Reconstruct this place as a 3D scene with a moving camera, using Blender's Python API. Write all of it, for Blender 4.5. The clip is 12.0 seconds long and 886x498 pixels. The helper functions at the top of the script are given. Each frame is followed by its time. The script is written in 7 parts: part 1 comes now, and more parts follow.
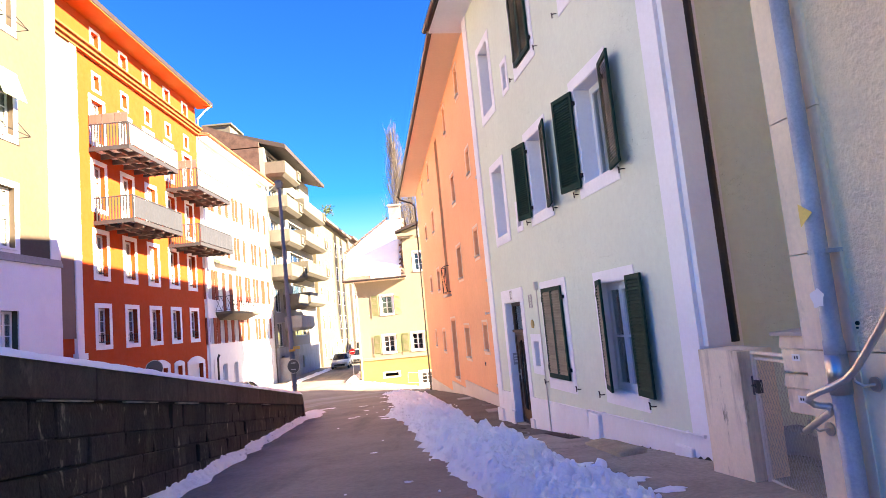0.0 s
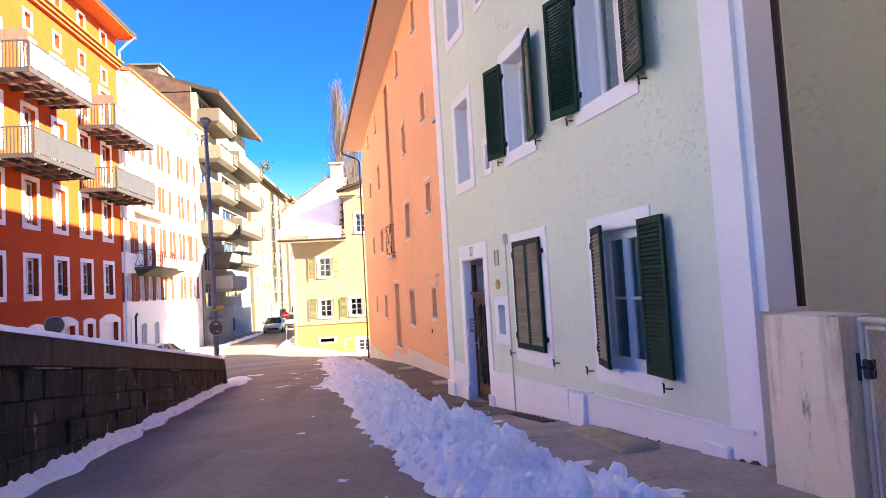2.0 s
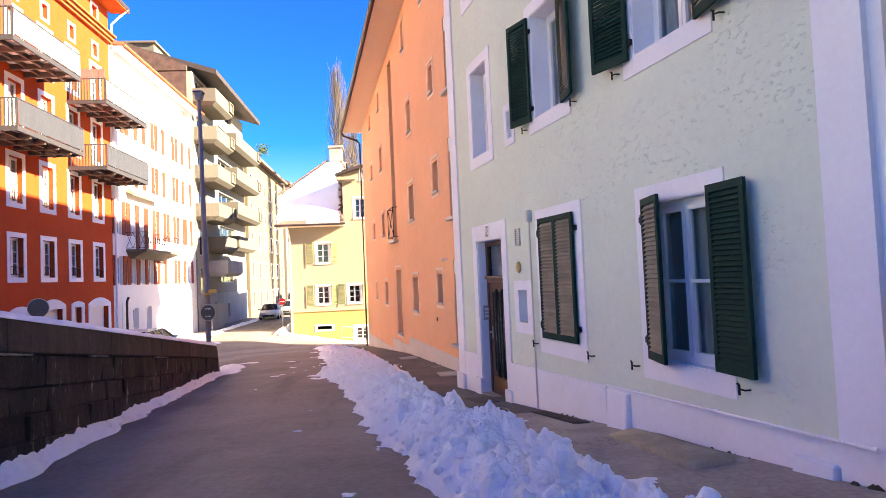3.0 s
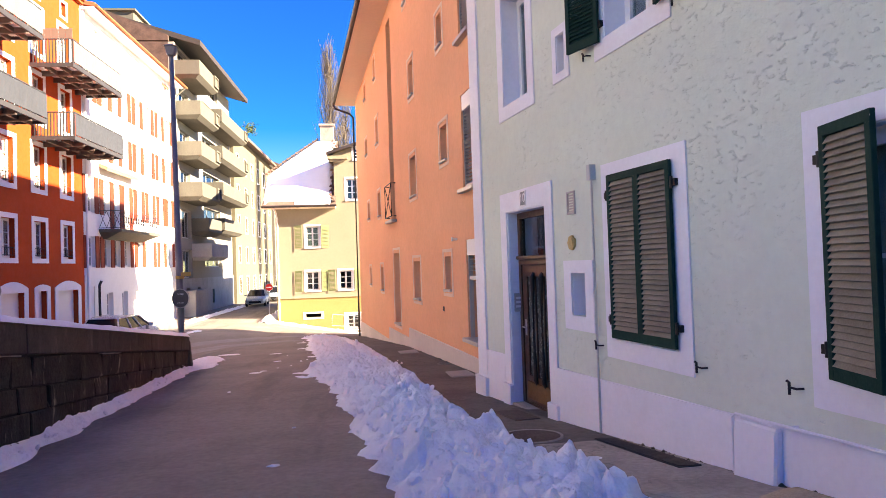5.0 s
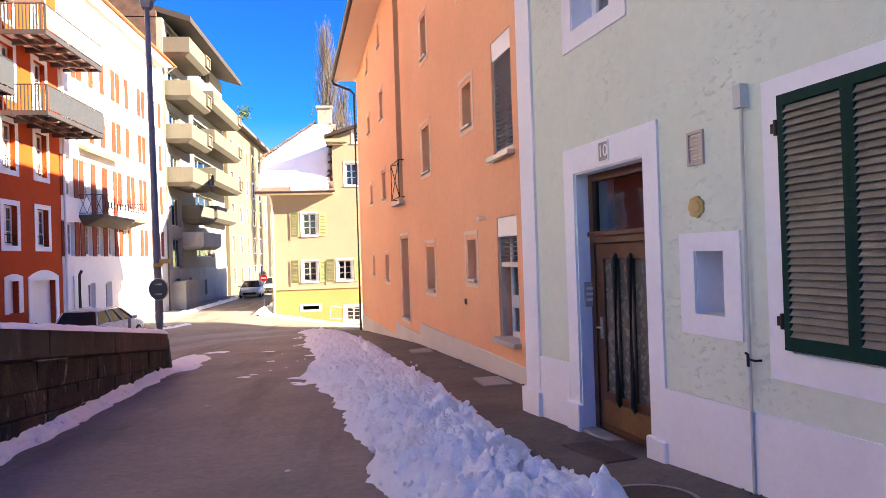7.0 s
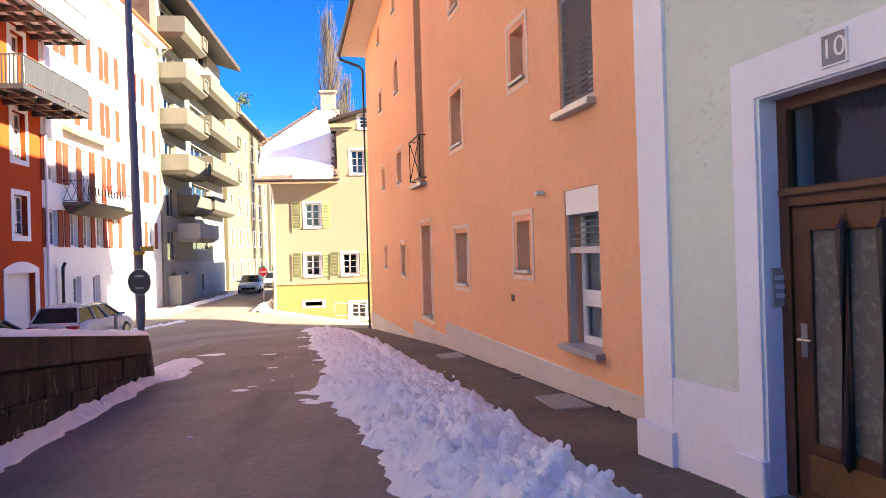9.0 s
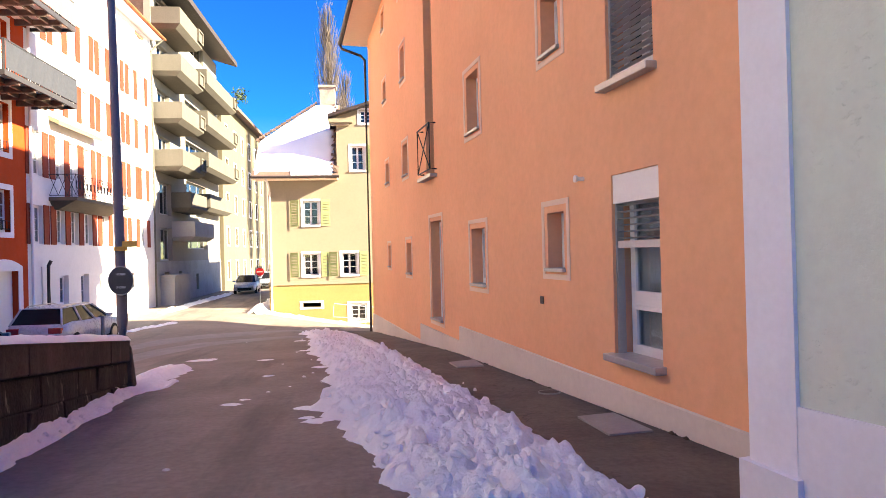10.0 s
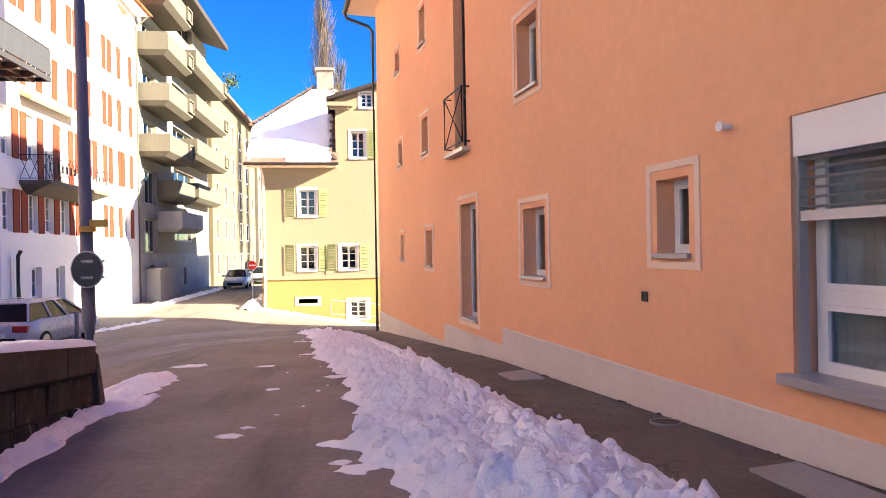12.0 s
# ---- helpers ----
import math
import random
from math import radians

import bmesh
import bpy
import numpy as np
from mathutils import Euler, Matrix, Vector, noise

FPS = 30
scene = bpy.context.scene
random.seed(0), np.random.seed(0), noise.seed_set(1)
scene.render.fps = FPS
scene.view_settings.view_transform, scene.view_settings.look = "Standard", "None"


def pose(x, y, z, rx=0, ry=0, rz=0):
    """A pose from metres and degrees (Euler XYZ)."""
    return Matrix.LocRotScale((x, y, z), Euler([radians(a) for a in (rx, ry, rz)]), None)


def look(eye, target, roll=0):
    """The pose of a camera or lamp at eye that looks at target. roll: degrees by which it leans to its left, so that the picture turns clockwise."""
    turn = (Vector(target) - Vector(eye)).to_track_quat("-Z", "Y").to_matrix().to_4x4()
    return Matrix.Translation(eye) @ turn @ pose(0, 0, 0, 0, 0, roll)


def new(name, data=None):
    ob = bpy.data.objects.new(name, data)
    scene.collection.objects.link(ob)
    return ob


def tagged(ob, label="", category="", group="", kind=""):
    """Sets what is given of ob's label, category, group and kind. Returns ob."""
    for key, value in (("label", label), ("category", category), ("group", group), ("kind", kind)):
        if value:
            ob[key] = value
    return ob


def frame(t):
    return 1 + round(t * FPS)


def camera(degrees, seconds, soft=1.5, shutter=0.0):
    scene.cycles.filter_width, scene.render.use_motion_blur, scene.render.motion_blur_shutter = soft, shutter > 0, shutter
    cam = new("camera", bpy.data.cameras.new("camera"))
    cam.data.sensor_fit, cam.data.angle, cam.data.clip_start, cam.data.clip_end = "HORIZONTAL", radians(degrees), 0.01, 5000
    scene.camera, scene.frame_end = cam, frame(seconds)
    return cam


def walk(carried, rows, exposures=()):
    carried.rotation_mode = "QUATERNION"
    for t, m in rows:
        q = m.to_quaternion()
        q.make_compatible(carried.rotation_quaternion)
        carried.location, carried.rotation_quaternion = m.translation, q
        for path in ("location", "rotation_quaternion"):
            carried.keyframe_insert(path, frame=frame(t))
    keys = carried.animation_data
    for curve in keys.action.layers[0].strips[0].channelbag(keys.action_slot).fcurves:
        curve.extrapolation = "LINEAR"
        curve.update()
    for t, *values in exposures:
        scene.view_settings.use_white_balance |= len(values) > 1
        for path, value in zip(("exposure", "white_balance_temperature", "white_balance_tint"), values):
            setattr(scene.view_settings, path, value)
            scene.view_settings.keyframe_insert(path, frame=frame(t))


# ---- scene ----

# ---------------- camera ----------------
cam = camera(69.6, 12.0, soft=0.85)
PATH = [
    (0.0, (0.149, 0.554, 1.307), (0.172, 2.541, 1.533), -5.4),
    (0.5, (0.150, 1.053, 1.266), (0.282, 3.040, 1.453), -4.8),
    (1.0, (0.105, 1.575, 1.219), (0.282, 3.561, 1.376), -4.3),
    (1.5, (0.060, 2.152, 1.171), (0.247, 4.139, 1.307), -3.8),
    (2.0, (-0.029, 2.728, 1.120), (0.172, 4.714, 1.237), -3.3),
    (2.5, (-0.113, 3.293, 1.062), (0.093, 5.280, 1.165), -2.8),
    (3.0, (-0.188, 3.871, 1.021), (0.020, 5.858, 1.105), -2.5),
    (5.0, (-0.375, 6.303, 0.916), (-0.138, 8.288, 0.961), -1.9),
    (5.5, (-0.425, 6.875, 0.900), (-0.179, 8.860, 0.936), -1.9),
    (6.0, (-0.462, 7.500, 0.869), (-0.221, 9.485, 0.896), -1.9),
    (6.5, (-0.528, 8.083, 0.834), (-0.283, 10.068, 0.855), -1.9),
    (8.5, (-0.930, 10.532, 0.672), (-0.683, 12.517, 0.683), -1.7),
    (9.0, (-1.030, 11.180, 0.638), (-0.782, 13.164, 0.644), -1.65),
    (9.5, (-1.120, 11.820, 0.600), (-0.866, 13.804, 0.611), -1.5),
    (10.0, (-1.205, 12.480, 0.560), (-0.948, 14.463, 0.570), -1.4),
    (10.5, (-1.320, 13.100, 0.518), (-1.050, 15.081, 0.526), -1.3),
    (11.0, (-1.460, 13.730, 0.476), (-1.180, 15.710, 0.481), -1.2),
    (11.5, (-1.615, 14.320, 0.436), (-1.330, 16.300, 0.438), -1.1),
    (12.0, (-1.796, 14.926, 0.388), (-1.506, 16.905, 0.388), -1.0),
]
walk(cam, [(t, look(e, a, r)) for t, e, a, r in PATH], [(0.0, 3.90, 8900, 15), (2.5, 3.74, 8700, 14), (5.0, 3.48, 8500, 13), (12.0, 3.45, 8200, 8)])

# ---------------- light ----------------
SUN_ELEV, SUN_AZ = radians(24.0), radians(108.0)     # azimuth: clockwise from +y, where the sun stands
world = bpy.data.worlds.new("sky")
scene.world = world
world.use_nodes = True
wn = world.node_tree.nodes
sky = wn.new("ShaderNodeTexSky")
sky.sky_type = "NISHITA"
sky.sun_disc = False
sky.sun_elevation, sky.sun_rotation = SUN_ELEV, SUN_AZ
sky.altitude, sky.air_density, sky.dust_density, sky.ozone_density = 900, 1.0, 0.2, 3.0
hs = wn.new("ShaderNodeHueSaturation")
hs.inputs["Hue"].default_value = 0.526
hs.inputs["Saturation"].default_value = 1.55
hs.inputs["Value"].default_value = 0.33
world.node_tree.links.new(sky.outputs[0], hs.inputs["Color"])
world.node_tree.links.new(hs.outputs[0], wn["Background"].inputs["Color"])
wn["Background"].inputs["Strength"].default_value = 0.11
sun_dir = Vector((math.sin(SUN_AZ) * math.cos(SUN_ELEV), math.cos(SUN_AZ) * math.cos(SUN_ELEV), math.sin(SUN_ELEV)))
sun = new("sun", bpy.data.lights.new("sun", "SUN"))
sun.data.energy, sun.data.angle, sun.data.color = 3.2, radians(0.5), (1.0, 0.93, 0.82)
sun.matrix_world = look((60 * sun_dir), (0, 0, 0))


# ---------------- materials ----------------
def mk(name, col, rough=0.8, var=0.12, scale=3.0, bump=0.2, bscale=60.0, metal=0.0, spec=0.3, stain=0.0, stain_col=None, island=0.0, per_object=0.0, bdist=0.01, streak=False, along=None, speck=0.0, speck_col=(0.2, 0.18, 0.16), crack=0.0, trowel=0.0):
    """A plain procedural surface: broad and fine change of colour, relief, stains."""
    m = bpy.data.materials.new(name)
    m.use_nodes = True
    nt = m.node_tree
    n, l = nt.nodes, nt.links
    b = n["Principled BSDF"]
    b.inputs["Roughness"].default_value, b.inputs["Metallic"].default_value = rough, metal
    b.inputs["Specular IOR Level"].default_value = spec
    geo = n.new("ShaderNodeNewGeometry")

    def noise_at(s, detail=6.0, stretch=None):
        t = n.new("ShaderNodeTexNoise")
        t.inputs["Scale"].default_value, t.inputs["Detail"].default_value = s, detail
        t.inputs["Roughness"].default_value = 0.62
        if stretch:
            mp = n.new("ShaderNodeMapping")
            mp.inputs["Scale"].default_value = stretch
            l.new(geo.outputs["Position"], mp.inputs["Vector"])
            l.new(mp.outputs[0], t.inputs["Vector"])
        else:
            l.new(geo.outputs["Position"], t.inputs["Vector"])
        return t.outputs["Fac"]

    def mapped(src, a, c, x, y):
        r = n.new("ShaderNodeMapRange")
        for i, v in enumerate((a, c, x, y)):
            r.inputs[i + 1].default_value = v
        l.new(src, r.inputs[0])
        return r.outputs[0]

    def times(a, c):
        q = n.new("ShaderNodeMath")
        q.operation = "MULTIPLY"
        l.new(a, q.inputs[0])
        l.new(c, q.inputs[1])
        return q.outputs[0]

    value = times(mapped(noise_at(scale * 0.35), 0.3, 0.7, 1 - var, 1 + var), mapped(noise_at(scale * 9), 0.3, 0.7, 1 - var * 0.7, 1 + var * 0.7))
    if island:
        value = times(value, mapped(geo.outputs["Random Per Island"], 0, 1, 1 - island, 1 + island))
    if per_object:
        info = n.new("ShaderNodeObjectInfo")
        value = times(value, mapped(info.outputs["Random"], 0, 1, 1 - per_object, 1 + per_object))
    mul = n.new("ShaderNodeVectorMath")
    mul.operation = "SCALE"
    mul.inputs[0].default_value = col[:3]
    l.new(value, mul.inputs["Scale"])
    out = mul.outputs[0]
    if stain:
        mix = n.new("ShaderNodeMix")
        mix.data_type = "RGBA"
        mix.inputs[7].default_value = (*(stain_col or [c * 0.45 for c in col[:3]]), 1)
        l.new(mapped(noise_at(1.3 if not streak else 2.5, 8.0, (1.6, 1.6, 0.25) if streak else along), 0.52, 0.72, 0, stain), mix.inputs[0])
        l.new(out, mix.inputs[6])
        out = mix.outputs[2]
    if speck:
        mix = n.new("ShaderNodeMix")
        mix.data_type = "RGBA"
        mix.inputs[7].default_value = (*speck_col, 1)
        l.new(mapped(noise_at(5.5, 9.0, (1.0, 1.0, 0.4)), 0.60, 0.70, 0, speck), mix.inputs[0])
        l.new(out, mix.inputs[6])
        out = mix.outputs[2]
    if crack:
        vor, warp, add = n.new("ShaderNodeTexVoronoi"), n.new("ShaderNodeTexNoise"), n.new("ShaderNodeVectorMath")
        vor.feature = "DISTANCE_TO_EDGE"
        vor.inputs["Scale"].default_value = crack
        warp.inputs["Scale"].default_value, warp.inputs["Detail"].default_value = 2.2, 5.0
        l.new(geo.outputs["Position"], warp.inputs["Vector"])
        add.operation = "MULTIPLY_ADD"
        add.inputs[1].default_value = (0.9, 0.9, 0.9)
        l.new(warp.outputs["Color"], add.inputs[0])
        l.new(geo.outputs["Position"], add.inputs[2])
        l.new(add.outputs[0], vor.inputs["Vector"])
        mix = n.new("ShaderNodeMix")
        mix.data_type = "RGBA"
        mix.inputs[7].default_value = (*[c * 0.3 for c in col[:3]], 1)
        l.new(times(mapped(vor.outputs["Distance"], 0.0, 0.012, 0.8, 0.0), mapped(noise_at(0.7), 0.42, 0.58, 0.0, 1.0)), mix.inputs[0])
        l.new(out, mix.inputs[6])
        out = mix.outputs[2]
    l.new(out, b.inputs["Base Color"])
    l.new(mapped(noise_at(scale * 4), 0.3, 0.7, max(rough - 0.1, 0.02), min(rough + 0.1, 1)), b.inputs["Roughness"])
    if bump:
        bp = n.new("ShaderNodeBump")
        bp.inputs["Strength"].default_value, bp.inputs["Distance"].default_value = bump, bdist
        l.new(noise_at(bscale, 4.0), bp.inputs["Height"])
        if trowel:
            marks = times(mapped(noise_at(13.0, 6.0, (1.0, 1.0, 2.0)), 0.585, 0.64, 0.0, 1.0), mapped(noise_at(1.1), 0.44, 0.60, 0.05, 1.0))
            b2 = n.new("ShaderNodeBump")
            b2.inputs["Strength"].default_value, b2.inputs["Distance"].default_value = trowel, 0.006
            b2.invert = True
            l.new(marks, b2.inputs["Height"])
            l.new(b2.outputs[0], bp.inputs["Normal"])
        l.new(bp.outputs[0], b.inputs["Normal"])
    return m


def glass_mat(name, tint=(0.75, 0.8, 0.82)):
    m = bpy.data.materials.new(name)
    m.use_nodes = True
    n, l = m.node_tree.nodes, m.node_tree.links
    n.remove(n["Principled BSDF"])
    tr, gl, mx, fr = (n.new("ShaderNode" + k) for k in ("BsdfTransparent", "BsdfGlossy", "MixShader", "LayerWeight"))
    tr.inputs[0].default_value = (*tint, 1)
    gl.inputs["Roughness"].default_value = 0.03
    fr.inputs["Blend"].default_value = 0.5
    pw, ma = n.new("ShaderNodeMath"), n.new("ShaderNodeMath")
    pw.operation, ma.operation = "POWER", "MULTIPLY_ADD"
    pw.inputs[1].default_value, ma.inputs[1].default_value, ma.inputs[2].default_value = 3.5, 0.7, 0.08
    l.new(fr.outputs["Facing"], pw.inputs[0])
    l.new(pw.outputs[0], ma.inputs[0])
    nz, bp = n.new("ShaderNodeTexNoise"), n.new("ShaderNodeBump")
    nz.inputs["Scale"].default_value = 1.5
    bp.inputs["Strength"].default_value, bp.inputs["Distance"].default_value = 0.06, 0.05
    l.new(nz.outputs["Fac"], bp.inputs["Height"])
    l.new(bp.outputs[0], gl.inputs["Normal"])
    for a, c in ((ma.outputs[0], mx.inputs[0]), (tr.outputs[0], mx.inputs[1]), (gl.outputs[0], mx.inputs[2]), (mx.outputs[0], n["Material Output"].inputs["Surface"])):
        l.new(a, c)
    return m


M_ASPHALT = mk("asphalt", (0.225, 0.185, 0.160), 0.75, 0.22, 1.6, 0.6, 160, stain=0.85, stain_col=(0.100, 0.085, 0.079), bdist=0.006, along=(0.9, 0.10, 0.5))
M_PAVE = mk("pavement_asphalt", (0.115, 0.100, 0.086), 0.8, 0.28, 2.2, 0.5, 120, stain=0.6, stain_col=(0.17, 0.15, 0.13), bdist=0.006, crack=0.9)
M_PAVE_OLD = mk("worn_pale_pavement", (0.34, 0.30, 0.25), 0.85, 0.25, 2.2, 0.6, 110, stain=0.6, stain_col=(0.22, 0.19, 0.155), bdist=0.008, crack=0.9)
M_KERB = mk("kerb_stone", (0.30, 0.29, 0.27), 0.85, 0.2, 4, 0.4, 60)
M_SNOW = mk("snow", (0.95, 0.95, 0.96), 0.55, 0.03, 6, 0.9, 28, stain=0.25, stain_col=(0.72, 0.68, 0.65), bdist=0.03)
M_SNOW_CLEAN = mk("clean_snow", (0.88, 0.89, 0.91), 0.5, 0.02, 3, 0.5, 14, bdist=0.03)
M_SLUSH = mk("dirty_snow", (0.55, 0.52, 0.50), 0.5, 0.2, 6, 0.9, 30, stain=0.6, stain_col=(0.2, 0.18, 0.17), bdist=0.02)
M_GREEN = mk("pale_green_render", (0.64, 0.705, 0.60), 0.9, 0.05, 1.2, 0.3, 34, stain=0.22, stain_col=(0.54, 0.585, 0.50), bdist=0.012, trowel=0.9)
M_LILAC = mk("white_trim_paint", (0.80, 0.80, 0.84), 0.75, 0.04, 2, 0.15, 40, stain=0.15, stain_col=(0.55, 0.54, 0.55))
M_ORANGE = mk("salmon_render", (0.81, 0.425, 0.245), 0.9, 0.06, 0.9, 0.25, 90, stain=0.12, stain_col=(0.70, 0.33, 0.19))
M_BORDER = mk("cream_window_border", (0.78, 0.60, 0.47), 0.8, 0.04, 2, 0.1, 60)
M_PLINTH = mk("grey_plinth", (0.62, 0.56, 0.51), 0.85, 0.06, 1.5, 0.25, 60, stain=0.25, stain_col=(0.40, 0.36, 0.33))
M_CREAM = mk("rough_cream_render", (0.86, 0.665, 0.45), 0.9, 0.1, 2.5, 1.0, 26, stain=0.35, stain_col=(0.66, 0.55, 0.42), bdist=0.03)
M_CREAM_SMOOTH = mk("cream_paint", (0.83, 0.68, 0.485), 0.85, 0.08, 3, 0.2, 40, stain=0.5, stain_col=(0.42, 0.36, 0.27), streak=True, speck=0.5, speck_col=(0.33, 0.28, 0.19))
M_DEEPORANGE = mk("orange_render", (0.42, 0.052, 0.008), 0.9, 0.07, 0.8, 0.2, 60)
M_WHITE = mk("white_render", (0.80, 0.79, 0.78), 0.9, 0.04, 0.8, 0.2, 60, stain=0.1)
M_H0 = mk("old_cream_render", (0.098, 0.076, 0.054), 0.9, 0.08, 0.8, 0.2, 40, stain=0.25, stain_col=(0.080, 0.062, 0.044))
M_PINK = mk("pale_pink_paint", (0.20, 0.135, 0.11), 0.8, 0.05, 1.5, 0.15, 40)
M_YELLOW = mk("pale_yellow_render", (0.27, 0.230, 0.165), 0.9, 0.05, 0.8, 0.2, 50, stain=0.1)
M_YELLOW2 = mk("bright_yellow_paint", (0.30, 0.212, 0.08), 0.85, 0.06, 1.0, 0.2, 50)
M_CONC = mk("pale_concrete", (0.125, 0.115, 0.093), 0.9, 0.1, 1.5, 0.3, 40, stain=0.4, stain_col=(0.09, 0.082, 0.07), streak=True)
M_CONC_D = mk("grey_concrete", (0.34, 0.33, 0.32), 0.9, 0.12, 1.5, 0.3, 40, stain=0.3)
M_FAR = mk("far_cream_render", (0.15, 0.13, 0.088), 0.9, 0.06, 0.5, 0.0)
M_FARGREY = mk("far_grey_render", (0.13, 0.115, 0.10), 0.9, 0.08, 0.5, 0.0)
M_TILE = mk("brown_roof_tiles", (0.16, 0.105, 0.085), 0.85, 0.3, 3, 0.6, 14, bdist=0.05)
M_REDTILE = mk("red_roof_tiles", (0.42, 0.13, 0.07), 0.85, 0.3, 3, 0.6, 14, bdist=0.05)
M_SHINGLE = mk("brown_cladding", (0.085, 0.055, 0.046), 0.85, 0.35, 5, 0.5, 30)
M_SOFFIT = mk("painted_soffit", (0.80, 0.64, 0.50), 0.8, 0.04, 1, 0.1, 30)
M_GUTTER = mk("brown_sheet_metal", (0.055, 0.042, 0.040), 0.45, 0.15, 4, 0.1, 30, metal=0.3)
M_GALV = mk("galvanised_steel", (0.40, 0.42, 0.45), 0.62, 0.18, 6, 0.1, 40, metal=0.25, stain=0.4, stain_col=(0.25, 0.28, 0.33), streak=True)
M_STEEL = mk("brushed_steel", (0.50, 0.48, 0.46), 0.38, 0.08, 8, 0.05, 60, metal=1.0)
M_IRON = mk("black_iron", (0.02, 0.02, 0.022), 0.5, 0.2, 8, 0.15, 60, metal=0.5)
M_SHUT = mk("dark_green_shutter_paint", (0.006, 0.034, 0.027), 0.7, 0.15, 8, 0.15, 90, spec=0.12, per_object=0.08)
# slat colour made paler to carry the sky light on the tilted faces
M_SHUT_LIT = mk("painted_lit_slat", (0.215, 0.195, 0.150), 0.75, 0.2, 9, 0.3, 90, per_object=0.12)
M_SHUT_R = mk("red_brown_shutter_paint", (0.25, 0.045, 0.022), 0.7, 0.15, 4, 0.1, 60, per_object=0.1)
M_SHUT_O = mk("olive_shutter_paint", (0.20, 0.235, 0.11), 0.7, 0.12, 4, 0.1, 60, per_object=0.1)
M_FRAME = mk("white_window_frame", (0.78, 0.77, 0.76), 0.4, 0.03, 3, 0.03, 40)
M_FRAME_G = mk("grey_aluminium", (0.42, 0.41, 0.40), 0.4, 0.06, 3, 0.05, 40, metal=0.4)
# near-black base colour stands in for the shade of unlit rooms
M_ROOM_SHADE = mk("painted_room_shade", (0.05, 0.047, 0.045), 0.9, 0.2, 2, 0, 1)
M_CURTAIN = mk("white_curtain", (0.66, 0.62, 0.56), 0.9, 0.1, 6, 0.4, 20)
M_BLIND = mk("pale_grey_blind", (0.58, 0.54, 0.51), 0.5, 0.06, 4, 0.05, 40)
M_GLASS = glass_mat("window_glass")
M_DOOR = mk("dark_oak_door", (0.085, 0.030, 0.011), 0.45, 0.3, 4, 0.3, 50, spec=0.5)
M_DOOR_D = mk("dark_oak_bar", (0.022, 0.010, 0.006), 0.4, 0.3, 4, 0.3, 50, spec=0.5)
M_DOOR_W = mk("worn_oak", (0.15, 0.075, 0.03), 0.7, 0.3, 5, 0.4, 40, stain=0.6, stain_col=(0.06, 0.03, 0.015))
M_DOOR_G = mk("dark_door_glass", (0.13, 0.125, 0.11), 0.25, 0.1, 4, 0.3, 30, spec=0.6)
M_STONE = mk("dark_stone_block", (0.030, 0.024, 0.021), 0.9, 0.5, 3.2, 0.9, 22, stain=0.5, stain_col=(0.085, 0.074, 0.066), per_object=0.25, speck=0.85, speck_col=(0.24, 0.215, 0.19), bdist=0.02, streak=True)
M_COPE = mk("dark_weathered_coping", (0.050, 0.041, 0.037), 0.85, 0.35, 2.5, 0.7, 40, stain=0.45, stain_col=(0.11, 0.098, 0.09), per_object=0.12, speck=0.4, speck_col=(0.16, 0.145, 0.13), streak=True, bdist=0.01)
M_MORTAR = mk("dark_mortar", (0.020, 0.016, 0.015), 0.95, 0.2, 5, 0.5, 60)


# ---------------- building helpers ----------------
def box(bm, x0, x1, y0, y1, z0, z1):
    v = [bm.verts.new((x, y, z)) for z in (z0, z1) for y in (y0, y1) for x in (x0, x1)]
    for f in ((0, 2, 3, 1), (4, 5, 7, 6), (0, 1, 5, 4), (2, 6, 7, 3), (0, 4, 6, 2), (1, 3, 7, 5)):
        bm.faces.new([v[i] for i in f])
    return v


def hexa(bm, pts):
    """A block from eight corners, the lower four in turn and then the upper four."""
    v = [bm.verts.new(p) for p in pts]
    for f in ((3, 2, 1, 0), (4, 5, 6, 7), (0, 1, 5, 4), (1, 2, 6, 5), (2, 3, 7, 6), (3, 0, 4, 7)):
        bm.faces.new([v[i] for i in f])
    return v


def tube(bm, pts, r, n=10):
    """A round bar along a line of points."""
    pts = [Vector(p) for p in pts]
    rings = []
    for i, p in enumerate(pts):
        a, c = pts[max(i - 1, 0)], pts[min(i + 1, len(pts) - 1)]
        q = (c - a).to_track_quat("Z", "X")
        rr = r[i] if isinstance(r, (list, tuple)) else r
        rings.append([bm.verts.new(p + q @ Vector((rr * math.cos(k * 2 * math.pi / n), rr * math.sin(k * 2 * math.pi / n), 0))) for k in range(n)])
    for a, c in zip(rings, rings[1:]):
        for k in range(n):
            bm.faces.new((a[k], a[(k + 1) % n], c[(k + 1) % n], c[k]))
    bm.faces.new(list(reversed(rings[0])))
    bm.faces.new(rings[-1])


def disc(bm, c, axis, r, th, n=24):
    c, axis = Vector(c), Vector(axis).normalized()
    tube(bm, [c - axis * th / 2, c + axis * th / 2], r, n)


def bevel(bm, w=0.01, seg=1):
    bmesh.ops.bevel(bm, geom=list(bm.edges), offset=w, segments=seg, affect="EDGES", profile=0.6)


def mesh_of(name, bm, material, smooth=False):
    bmesh.ops.recalc_face_normals(bm, faces=list(bm.faces))
    me = bpy.data.meshes.new(name)
    bm.to_mesh(me)
    bm.free()
    me.materials.append(material)
    if smooth:
        for p in me.polygons:
            p.use_smooth = True
    return me


